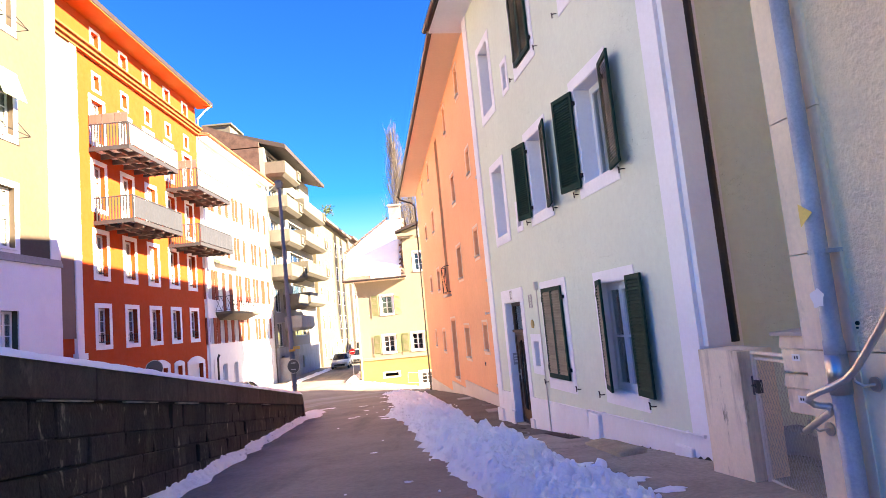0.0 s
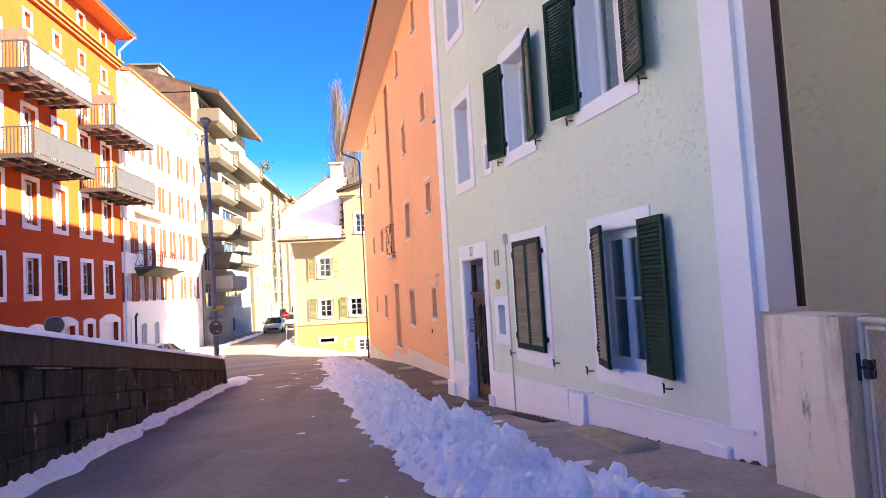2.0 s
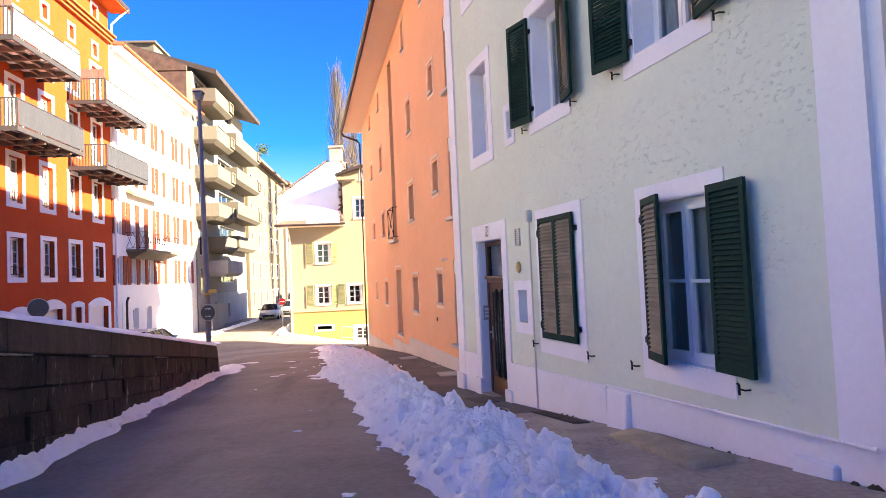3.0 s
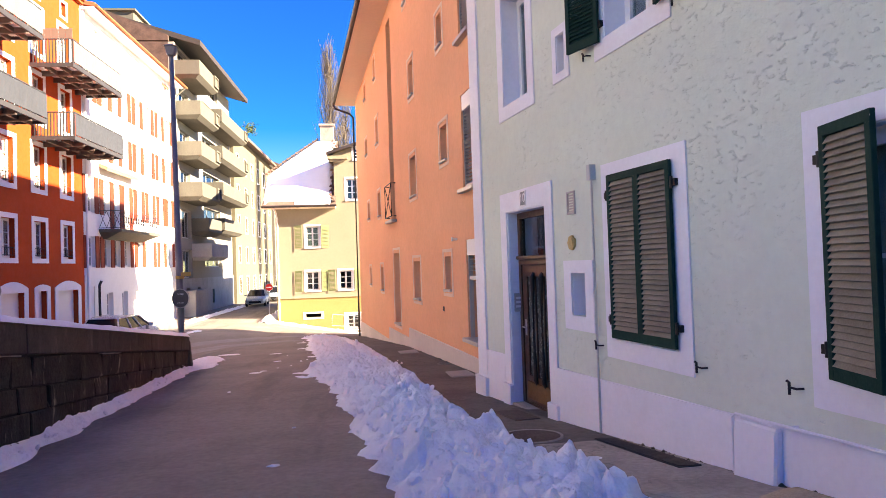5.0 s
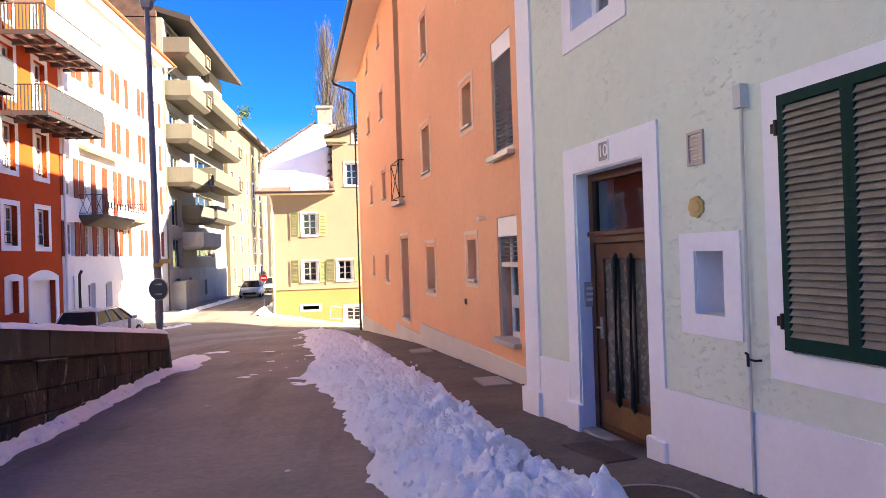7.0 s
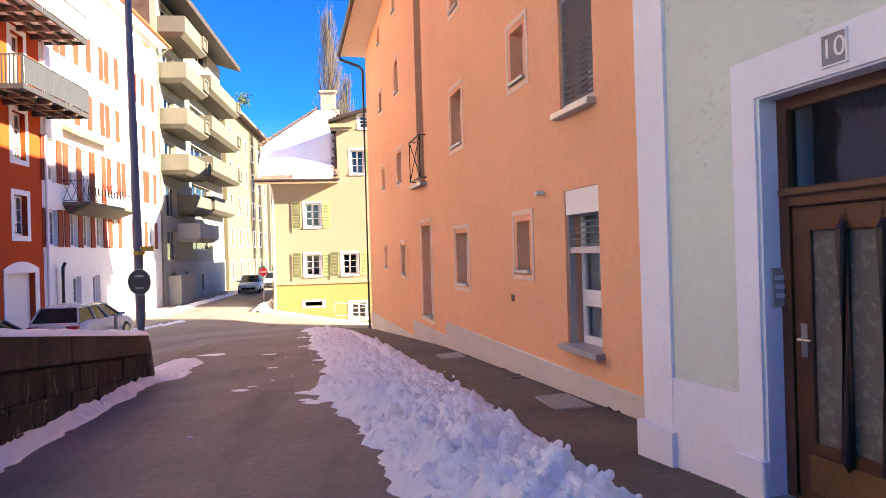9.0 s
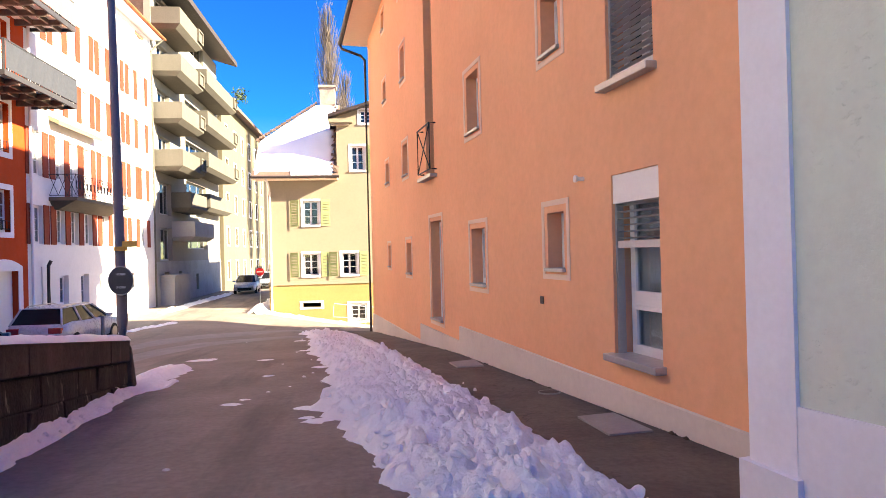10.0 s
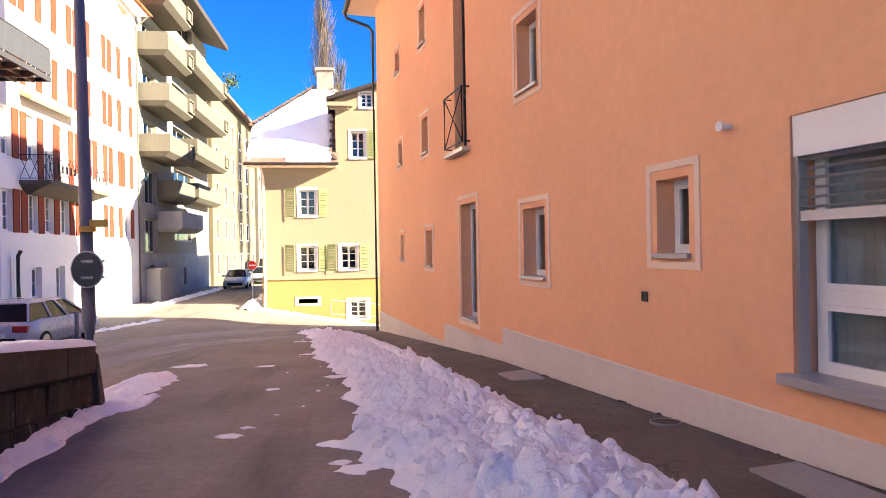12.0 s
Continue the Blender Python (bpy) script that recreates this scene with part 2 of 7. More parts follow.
def part(name, bm, material, parent, label="", smooth=False):
    ob = new(name, mesh_of(name, bm, material, smooth) if isinstance(bm, bmesh.types.BMesh) else bm)
    ob.parent = parent
    if label:
        ob["label"] = label
    return ob


def thing(name, m, label, category, group="", kind=""):
    ob = new(name)
    ob.matrix_world = m
    return tagged(ob, label, category, group, kind)


def solid(name, bm, material, label, category, group="", kind="", smooth=False):
    return tagged(new(name, mesh_of(name, bm, material, smooth)), label, category, group, kind)


def wall_frame(px, py, dx, dy):
    """Local x runs along the wall, z up; y is x turned a quarter to the left."""
    d = Vector((dx, dy, 0)).normalized()
    y = Vector((-d.y, d.x, 0))
    return Matrix(((d.x, y.x, 0, px), (d.y, y.y, 0, py), (0, 0, 1, 0), (0, 0, 0, 1)))


def pierced(bm, s0, s1, z0, z1, o0, o1, holes):
    """A wall between depths o0 and o1 with openings through it; z1 may be a function of s."""
    top = z1 if callable(z1) else (lambda s: z1)
    zt = max(top(s0), top(s1))
    ss = sorted({s0, s1, *[v for h in holes for v in h[:2] if s0 < v < s1]})
    zz = sorted({z0, *[v for h in holes for v in h[2:4] if z0 < v < zt]})
    zz.append(None)
    cut = lambda i, j: i < 0 or j < 0 or i >= len(ss) - 1 or j >= len(zz) - 1 or any(
        h[0] - 1e-6 <= ss[i] and ss[i + 1] <= h[1] + 1e-6 and h[2] - 1e-6 <= zz[j] and (zz[j + 1] is not None and zz[j + 1] <= h[3] + 1e-6) for h in holes)
    cache = {}

    def vert(i, j, o):
        if (i, j, o) not in cache:
            cache[i, j, o] = bm.verts.new((ss[i], o, top(ss[i]) if zz[j] is None else zz[j]))
        return cache[i, j, o]
    for i in range(len(ss) - 1):
        for j in range(len(zz) - 1):
            if cut(i, j):
                continue
            for o in (o0, o1):
                bm.faces.new([vert(i, j, o), vert(i + 1, j, o), vert(i + 1, j + 1, o), vert(i, j + 1, o)])
            for di, dj, a, c in ((-1, 0, (i, j), (i, j + 1)), (1, 0, (i + 1, j), (i + 1, j + 1)), (0, -1, (i, j), (i + 1, j)), (0, 1, (i, j + 1), (i + 1, j + 1))):
                if cut(i + di, j + dj):
                    bm.faces.new([vert(*a, o0), vert(*c, o0), vert(*c, o1), vert(*a, o1)])


def ring(bm, s0, s1, z0, z1, w, o0, o1, wb=None, wt=None):
    """A flat band round an opening (its outer size given), standing from o0 to o1."""
    wb, wt = w if wb is None else wb, w if wt is None else wt
    pierced(bm, s0, s1, z0, z1, o0, o1, [(s0 + w, s1 - w, z0 + wb, z1 - wt)])


def casement(parent, s0, s1, z0, z1, k, depth, mat, muntins=0, leaves=2, curtain=None, fw=0.055):
    """A glazed window set back in its opening, as one frame with its panes. k: which way is out."""
    o = -k * depth
    bm = bmesh.new()
    lo, hi = sorted((o, o - k * 0.06))
    ring(bm, s0, s1, z0, z1, fw, lo, hi)
    w = (s1 - s0 - 2 * fw) / leaves
    lo2, hi2 = sorted((o + k * 0.012, o - k * 0.04))
    fr = part("window", bm, mat, parent)
    for i in range(leaves):
        a = s0 + fw + i * w
        bm = bmesh.new()
        pa, pc, pz0, pz1 = a + 0.052, a + w - 0.052, z0 + fw + 0.048, z1 - fw - 0.048
        step = (pz1 - pz0 + 0.03) / (muntins + 1)
        pierced(bm, a + 0.004, a + w - 0.004, z0 + fw + 0.002, z1 - fw - 0.002, lo2, hi2, [(pa, pc, pz0 + j * step, pz0 + (j + 1) * step - 0.03) for j in range(muntins + 1)])
        part("sash", bm, mat, fr)
        bm = bmesh.new()
        box(bm, pa - 0.01, pc + 0.01, o - k * 0.022, o - k * 0.016, pz0 - 0.01, pz1 + 0.01)
        part("pane", bm, M_GLASS, fr).visible_shadow = False
    if curtain:
        bm = bmesh.new()
        oc = o - k * 0.085
        for a, c in curtain:
            n = max(6, int((c - a) * 40))
            vs = [(a + (c - a) * i / n, oc + 0.018 * math.sin(i * 1.9) + 0.01 * math.sin(i * 0.7)) for i in range(n + 1)]
            lo_v = [bm.verts.new((x, y, z0 + 0.02)) for x, y in vs]
            hi_v = [bm.verts.new((x, y, z1 - 0.02)) for x, y in vs]
            for i in range(n):
                bm.faces.new((lo_v[i], lo_v[i + 1], hi_v[i + 1], hi_v[i]))
        part("curtain", bm, M_CURTAIN, fr, smooth=True)
    return fr


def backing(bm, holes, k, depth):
    """Rooms behind the openings, one open box each; their unlit darkness is painted near-black."""
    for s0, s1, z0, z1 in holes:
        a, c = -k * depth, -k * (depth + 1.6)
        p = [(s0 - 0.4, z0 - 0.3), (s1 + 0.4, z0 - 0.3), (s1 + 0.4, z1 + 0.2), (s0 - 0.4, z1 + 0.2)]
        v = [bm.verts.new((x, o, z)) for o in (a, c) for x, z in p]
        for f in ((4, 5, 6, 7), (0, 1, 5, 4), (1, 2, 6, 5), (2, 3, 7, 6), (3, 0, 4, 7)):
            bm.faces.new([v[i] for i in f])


def louvred(name, width, height, parent_thing, m, mat_frame, mat_slat, slat_n, mid=False, thick=0.035, tilt=-42):
    """A louvred shutter: x from 0 to width, y about 0, z from 0 to height; slats are its own pieces."""
    bm = bmesh.new()
    b = 0.055
    ring(bm, 0, width, 0, height, b, -thick / 2, thick / 2, wb=0.09, wt=0.07)
    if mid:
        box(bm, b, width - b, -thick / 2 + 0.003, thick / 2 - 0.003, height * 0.5 - 0.035, height * 0.5 + 0.035)
    bevel(bm, 0.004)
    sh = part(name, bm, mat_frame, parent_thing)
    sh.matrix_local = m
    bm = bmesh.new()
    box(bm, b - 0.006, width - b + 0.006, -0.031, 0.031, -0.004, 0.004)
    me = mesh_of("slat", bm, mat_slat)
    for i in range(slat_n):
        z = 0.09 + (height - 0.16) * (i + 0.5) / slat_n
        if mid and abs(z - height * 0.5) < 0.04:
            continue
        s = part("slat", me, mat_slat, sh)
        s.matrix_local = pose(0, 0, z, tilt)
    return sh


def boxes(name, mat, parent, blocks, label=""):
    """Several blocks, each a part of its own."""
    for q in blocks:
        bm = bmesh.new()
        box(bm, *q)
        part(name, bm, mat, parent, label)


def lerp_table(tab, v):
    for (a, p), (c, q) in zip(tab, tab[1:]):
        if v <= c:
            return p + (q - p) * max(0.0, min(1.0, (v - a) / (c - a)))
    return tab[-1][1]


def smooth01(a, c, v):
    t = max(0.0, min(1.0, (v - a) / (c - a)))
    return t * t * (3 - 2 * t)


# ---------------- ground ----------------
def road_z(x, y):
    """Height of the ground: the lane falls to the junction, which dips again to the side street."""
    z = -0.15 - 0.063 * min(max(y, -12), 38.0)
    low = -2.36
    if x < -5.6:
        z += (low - z) * smooth01(-5.75, -6.1, x) if y < 24 else (low - z) * smooth01(-5.4, -9.0, x)
    return z - 0.175 * max(0.0, min(x, 6) + 6.6) * smooth01(38.5, 49, y)


PAVE = [(-12, 0.75), (0, 0.2), (3, 0.02), (6.4, -0.36), (7.3, -0.40), (10, -0.64), (13.5, -0.98), (15.1, -1.10), (17.35, -1.24), (25.9, -1.60), (29.5, -1.86), (36.9, -2.42), (38.4, -2.55)]
G0, GD = Vector((2.70, 8.8)), Vector((-1.30, 7.6)).normalized()
O0, OD = Vector((1.82, 18.6)), Vector((-2.59, 19.47)).normalized()


def facade_x(y):
    return G0.x + (y - G0.y) * GD.x / GD.y if y < 16.45 else O0.x + (y - O0.y) * OD.x / OD.y


def kerb_x(y):
    return lerp_table([(-12, 4.2), (4, 1.85), (8, 1.25), (16.5, -0.15), (22, -0.55), (30, -1.1), (38.4, -1.9)], y)


def axis_steps(fine0, fine1, step, far):
    out = [fine0 + i * step for i in range(int(round((fine1 - fine0) / step)) + 1)]
    a, c, d = fine0, fine1, step
    while c < far:
        d *= 1.7
        a, c = a - d, c + d
        out = [a] + out + [c]
    return out


bm = bmesh.new()
xs, ys = axis_steps(-16, 8, 0.5, 900), axis_steps(-4, 62, 0.5, 900)
grid = [[bm.verts.new((x, y, road_z(x, y) + 0.012 * noise.noise((x * 0.7, y * 0.4, 0)))) for x in xs] for y in ys]
for j in range(len(ys) - 1):
    for i in range(len(xs) - 1):
        bm.faces.new((grid[j][i], grid[j][i + 1], grid[j + 1][i + 1], grid[j + 1][i]))
solid("ground", bm, M_ASPHALT, "worn grey asphalt street sloping down to a junction", "road", kind="structure", smooth=True)

bm = bmesh.new()
rows = []
y = -12.0
while y <= 38.4:
    kx, fx, z = kerb_x(y), facade_x(y) + (1.2 if y < 7.4 else 0.25), lerp_table(PAVE, y)
    zr = road_z(kx, y)
    zk = max(zr + 0.05, min(z, zr + 0.13))
    r = [(kx + 0.0, zr - 0.3), (kx, zk)] + [(kx + (fx - kx) * q, zk + (z - zk) * min(1, q * 1.3) + 0.006 * noise.noise((q * 4, y, 3))) for q in (0.25, 0.5, 0.75, 1.0)] + [(fx, z - 0.5)]
    rows.append([bm.verts.new((x, y, zz)) for x, zz in r])
    y += 0.4
for a, c in zip(rows, rows[1:]):
    for i in range(len(a) - 1):
        bm.faces.new((a[i], a[i + 1], c[i + 1], c[i]))
pavement = solid("pavement", bm, M_PAVE, "patched asphalt pavement, paler and cracked beside the green house", "pavement", kind="structure", smooth=True)
pavement.data.materials.append(M_PAVE_OLD)
for f in pavement.data.polygons:
    f.material_index = 1 if f.center.y < 12.6 else 0

# ---------------- pale green house ----------------
MG = wall_frame(G0.x, G0.y, GD.x, GD.y)
green = thing("house", MG, "pale green rendered house with white window surrounds and dark green shutters", "house")
# surround (s0, s1, z0, z1), kind of filling
G_WIN = [
    (0.04, 1.35, -0.09, 1.82, "half"), (2.52, 3.86, -0.09, 1.87, "shut"),
    (5.40, 6.60, 2.90, 4.80, "bare"), (2.64, 3.90, 2.95, 4.76, "open"), (0.07, 1.43, 2.97, 4.82, "open"),
    (5.55, 6.75, 5.84, 7.75, "bare"), (2.72, 4.00, 5.88, 7.70, "shut"), (0.12, 1.46, 5.95, 7.75, "shut"),
    (4.42, 4.88, 5.90, 6.62, "small"), (4.46, 4.86, 2.98, 3.62, "small"),
]
G_TOP, G_BASE = 9.25, -1.6
holes = [(5.20, 6.44, G_BASE, 1.60), (4.27, 4.58, 0.28, 0.76)]
for s0, s1, z0, z1, kind in G_WIN:
    w = 0.10 if kind == "small" else 0.19
    holes.append((s0 + w, s1 - w, z0 + (0.10 if kind == "small" else 0.19), z1 - (0.10 if kind == "small" else 0.17)))
bm = bmesh.new()
pierced(bm, -1.28, 7.76, G_BASE, G_TOP, 0.0, -0.45, holes)
part("wall", bm, M_GREEN, green)
# the near end wall, set back behind the corner pilaster, and the walls that close the house
boxes("end_wall", M_GREEN, green, [(-1.22, -0.90, -9.0, -0.45, -2.0, G_TOP), (7.40, 7.70, -9.0, -0.45, -2.0, G_TOP), (-0.9, 7.4, -9.0, -8.7, -2.0, G_TOP)])
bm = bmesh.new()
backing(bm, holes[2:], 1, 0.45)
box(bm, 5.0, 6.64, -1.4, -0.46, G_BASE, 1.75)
part("room", bm, M_ROOM_SHADE, green)

bm = bmesh.new()       # pilasters and plinth
box(bm, -1.30, -0.93, -0.5, 0.03, -0.9, G_TOP)
part("pilaster", bm, M_LILAC, green, "white-painted corner pilaster")
bm = bmesh.new()
box(bm, -1.40, -1.225, -0.29, -0.02, 0.78, G_TOP)
part("pilaster", bm, M_LILAC, green)
bm = bmesh.new()
box(bm, 7.40, 7.79, -0.5, 0.03, -1.6, G_TOP)
box(bm, 7.36, 7.84, -0.5, 0.075, -1.6, -0.88)
part("pilaster", bm, M_LILAC, green, "white-painted corner pilaster")
for a, c in ((-0.93, 5.0), (6.66, 7.40)):
    bm = bmesh.new()
    pz = lambda s: -0.21 - 0.028 * (s + 0.9)
    hexa(bm, [(a, -0.02, -1.7), (c, -0.02, -1.7), (c, 0.035, -1.7), (a, 0.035, -1.7), (a, -0.02, pz(a)), (c, -0.02, pz(c)), (c, 0.02, pz(c)), (a, 0.02, pz(a))])
    part("plinth", bm, M_LILAC, green, "white-painted plinth")
for a, c, h in ((1.62, 2.02, -0.30), (-0.92, -0.55, -0.36)):
    bm = bmesh.new()
    hexa(bm, [(a, 0.0, -1.5), (c, 0.0, -1.5), (c, 0.16, -1.5), (a, 0.16, -1.5), (a, 0.0, h), (c, 0.0, h), (c, 0.07, h), (a, 0.07, h)])
    bevel(bm, 0.015)
    part("buttress", bm, M_LILAC, green)
for s0, s1, z0, z1, kind in G_WIN:
    w = 0.10 if kind == "small" else 0.19
    bm = bmesh.new()
    ring(bm, s0, s1, z0, z1, w, -0.02, 0.014, wt=0.10 if kind == "small" else 0.17)
    # painted reveals
    a, c, p, q = s0 + w, s1 - w, z0 + w, z1 - (0.10 if kind == "small" else 0.17)
    ring(bm, a, c, p, q, 0.012, -0.30, 0.0)
    sur = part("surround", bm, M_LILAC, green, "white-painted window surround")
    if kind == "small":
        casement(green, a + 0.012, c - 0.012, p + 0.012, q - 0.012, 1, 0.16, M_FRAME, leaves=1, fw=0.03)
        continue
    casement(green, a + 0.012, c - 0.012, p + 0.012, q - 0.012, 1, 0.10 if kind == "half" else 0.24, M_FRAME, muntins=1 if kind == "half" else 0, leaves=2, fw=0.06,
             curtain=[(a + 0.1, a + 0.42), (c - 0.45, c - 0.1)] if kind in ("open", "bare") else [(a + 0.1, c - 0.1)] if kind == "half" else None)
    half = (c - a) / 2 + 0.03
    h = q - p + 0.02
    zb = p + 0.02 if kind == "half" or kind == "shut" else p - 0.03
    def leaf(at_s, at_o, turn, far):
        # a leaf hinged at the far (s high) or near (s low) jamb
        base = pose(at_s, at_o, zb, 0, 0, turn)
        # leaves at 14 and 175 keep dark slats, the rest are painted as lit
        return louvred("shutter", half, h, green, base, M_SHUT, M_SHUT if turn in (14, 175) else M_SHUT_LIT, 32, tilt=-56 if turn < 90 else 56)
    if kind == "shut":
        leaf(a - 0.02, 0.045, 0, False)
        leaf(c + 0.02, 0.045, 180, True)
    elif kind == "open":
        leaf(a - 0.03, 0.05, 168, False)
        leaf(c + 0.03, 0.05, 14, True)
    elif kind == "half":
        leaf(a - 0.02, 0.05, 175, False)
        leaf(c + 0.02, 0.05, 163, True)
    if kind != "bare":
        for ss, hz in ((a - 0.04, zb + 0.18), (a - 0.04, zb + h - 0.2), (c + 0.04, zb + 0.18), (c + 0.04, zb + h - 0.2)):
            bm = bmesh.new()
            box(bm, ss - 0.045, ss + 0.045, 0.012, 0.05, hz - 0.03, hz + 0.03)
            tube(bm, [(ss, 0.05, hz - 0.05), (ss, 0.05, hz + 0.05)], 0.014, 8)
            part("hinge", bm, M_IRON, green, "black iron shutter hinge")
        for ss in (s0 - 0.12, s1 + 0.12):
            bm = bmesh.new()
            zc = z0 + 0.10
            tube(bm, [(ss - 0.03, 0.0, zc), (ss - 0.02, 0.05, zc), (ss + 0.035, 0.055, zc + 0.005)], 0.008, 8)
            tube(bm, [(ss + 0.035, 0.055, zc - 0.045), (ss + 0.035, 0.055, zc + 0.035), (ss + 0.055, 0.055, zc + 0.045)], 0.010, 8)
            part("shutter_catch", bm, M_IRON, green, "black iron shutter catch")

bm = bmesh.new()       # niche
ring(bm, 4.10, 4.76, 0.12, 0.90, 0.17, -0.02, 0.014, wb=0.16, wt=0.14)
box(bm, 4.26, 4.59, -0.30, -0.28, 0.27, 0.77)
for a, c in ((4.262, 4.272), (4.578, 4.588)):
    box(bm, a, c, -0.28, 0.0, 0.28, 0.76)
part("niche", bm, M_LILAC, green, "white-painted niche in the wall")

# door
bm = bmesh.new()
ring(bm, 5.0, 6.66, -1.6, 1.87, 0.21, -0.02, 0.02, wb=0.0, wt=0.27)
dsur = part("door_surround", bm, M_LILAC, green, "white-painted door surround")
bm = bmesh.new()
ring(bm, 5.2, 6.44, -1.6, 1.6, 0.015, -0.45, 0.0, wb=0.0)
part("door_reveal", bm, M_LILAC, dsur)
for s in (4.97, 6.42):
    bm = bmesh.new()
    box(bm, s, s + 0.27, 0.0, 0.06, -1.6, -0.82)
    bevel(bm, 0.01)
    part("base_block", bm, M_LILAC, dsur)
bm = bmesh.new()
ring(bm, 5.215, 6.425, -1.06, 1.585, 0.08, -0.22, -0.14, wb=0.02)
d1 = part("door", bm, M_DOOR, green, "dark stained oak door with glazed strips and a transom light")
bm = bmesh.new()
box(bm, 5.295, 6.345, -0.22, -0.12, 0.86, 0.98)
bevel(bm, 0.01)
part("transom_bar", bm, M_DOOR, d1)
bm = bmesh.new()
box(bm, 5.25, 6.39, -0.12, -0.085, 0.93, 0.985)
bevel(bm, 0.012)
part("transom_moulding", bm, M_DOOR, d1)
bm = bmesh.new()
pierced(bm, 5.30, 6.34, -1.04, 0.86, -0.20, -0.155, [(5.44 + i * 0.262, 5.44 + i * 0.262 + 0.236, -0.66, 0.70) for i in range(3)])
bevel(bm, 0.006)
part("door_leaf", bm, M_DOOR, d1)
for i in range(2):
    bm = bmesh.new()
    s = 5.44 + 0.249 + i * 0.262
    tube(bm, [(s, -0.150, -0.76), (s, -0.125, -0.70), (s, -0.125, 0.70), (s, -0.150, 0.75)], [0.02, 0.034, 0.034, 0.02], 10)
    part("moulding", bm, M_DOOR_D, d1, "dark rounded bar")
bm = bmesh.new()
box(bm, 5.40, 6.24, -0.16, -0.135, -0.98, -0.74)
bevel(bm, 0.008)
part("kick_panel", bm, M_DOOR_W, d1, "worn pale kick panel")
bm = bmesh.new()
box(bm, 5.44, 6.20, -0.192, -0.180, -0.70, 0.73)
part("door_glass", bm, M_DOOR_G, d1)
bm = bmesh.new()
box(bm, 5.295, 6.345, -0.190, -0.180, 0.98, 1.505)
part("transom_pane", bm, M_GLASS, d1)
bm = bmesh.new()
tube(bm, [(6.26, -0.155, 0.0), (6.26, -0.100, 0.0), (6.16, -0.095, 0.0)], 0.011, 8)
box(bm, 6.235, 6.285, -0.160, -0.148, -0.12, 0.10)
part("door_handle", bm, M_STEEL, d1, "steel lever handle")
bm = bmesh.new()
box(bm, 5.15, 6.49, -0.45, 0.03, -1.35, -1.065)
bevel(bm, 0.015)
part("doorstep", bm, M_KERB, green, "worn stone doorstep")
bm = bmesh.new()       # entry phone on the far jamb
box(bm, 6.405, 6.425, -0.17, -0.05, 0.20, 0.46)
bevel(bm, 0.004)
ph = part("door_phone", bm, M_FRAME_G, green, "grey entry phone panel")
for i in range(3):
    bm = bmesh.new()
    box(bm, 6.399, 6.405, -0.15, -0.07, 0.26 + i * 0.06, 0.29 + i * 0.06)
    part("button", bm, M_FRAME, ph)
# house number plate
bm = bmesh.new()
box(bm, 5.74, 5.91, 0.02, 0.03, 1.645, 1.835)
npl = part("number_plate", bm, mk("grey_enamel", (0.25, 0.255, 0.26), 0.5, 0.1, 8, 0.05, 40), green, "small grey enamel house number plate")
bm = bmesh.new()
ring(bm, 5.735, 5.915, 1.640, 1.840, 0.012, 0.018, 0.034)
part("plate_rim", bm, M_FRAME, npl)
txt = bpy.data.curves.new("number", "FONT")
txt.body, txt.size, txt.extrude, txt.align_x, txt.align_y = "10", 0.165, 0.002, "CENTER", "CENTER"
tob = bpy.data.objects.new("number_text", txt)
scene.collection.objects.link(tob)
bpy.context.view_layer.update()
num_me = bpy.data.meshes.new_from_object(tob)
bpy.data.objects.remove(tob)
num_me.materials.append(M_FRAME)
nb = part("number", num_me, M_FRAME, npl, "pale numerals 10")
nb.matrix_local = pose(5.825, 0.033, 1.74, 90, 0, 180)
bm = bmesh.new()       # vent grille and small plaque
ring(bm, 4.44, 4.62, 1.42, 1.68, 0.02, 0.0, 0.02)
for i in range(7):
    box(bm, 4.46, 4.60, 0.002, 0.012, 1.445 + i * 0.03, 1.462 + i * 0.03)
part("vent_grille", bm, M_FRAME_G, green, "small metal vent grille")
bm = bmesh.new()
for i in range(7):
    a = i * math.tau / 7
    disc(bm, (4.54 + 0.05 * math.cos(a), 0.012, 1.10 + 0.05 * math.sin(a)), (0, 1, 0), 0.036, 0.022, 12)
disc(bm, (4.54, 0.014, 1.10), (0, 1, 0), 0.05, 0.03, 16)
part("plaque", bm, mk("ochre_plaque", (0.50, 0.36, 0.14), 0.6, 0.2, 8, 0.2, 60), green, "small round ochre plaque")
M_CONDUIT = mk("dull_grey_conduit_paint", (0.52, 0.53, 0.50), 0.7, 0.1, 6, 0.1, 40)
bm = bmesh.new()       # conduit by the window, and the rail along the plinth
tube(bm, [(4.02, 0.035, 1.80), (4.02, 0.035, -0.95), (3.98, 0.05, -1.0), (3.80, 0.06, -1.03), (3.72, 0.06, -1.06), (3.70, 0.06, -1.25)], 0.012, 8)
box(bm, 3.985, 4.055, 0.0, 0.07, 1.74, 1.90)
part("conduit", bm, M_CONDUIT, green, "painted conduit pipe")
bm = bmesh.new()
rz = lambda s: -0.185 - 0.028 * (s + 0.9)
tube(bm, [(2.04, 0.07, -1.2), (2.04, 0.07, rz(2.04) - 0.03), (2.0, 0.07, rz(2.0))] + [(s, 0.07, rz(s)) for s in (1.4, 0.8, 0.2, -0.4, -1.0, -1.22)], 0.012, 8)
for s in (1.5, 0.3, -0.8):
    tube(bm, [(s, 0.0, rz(s)), (s, 0.07, rz(s))], 0.009, 6)
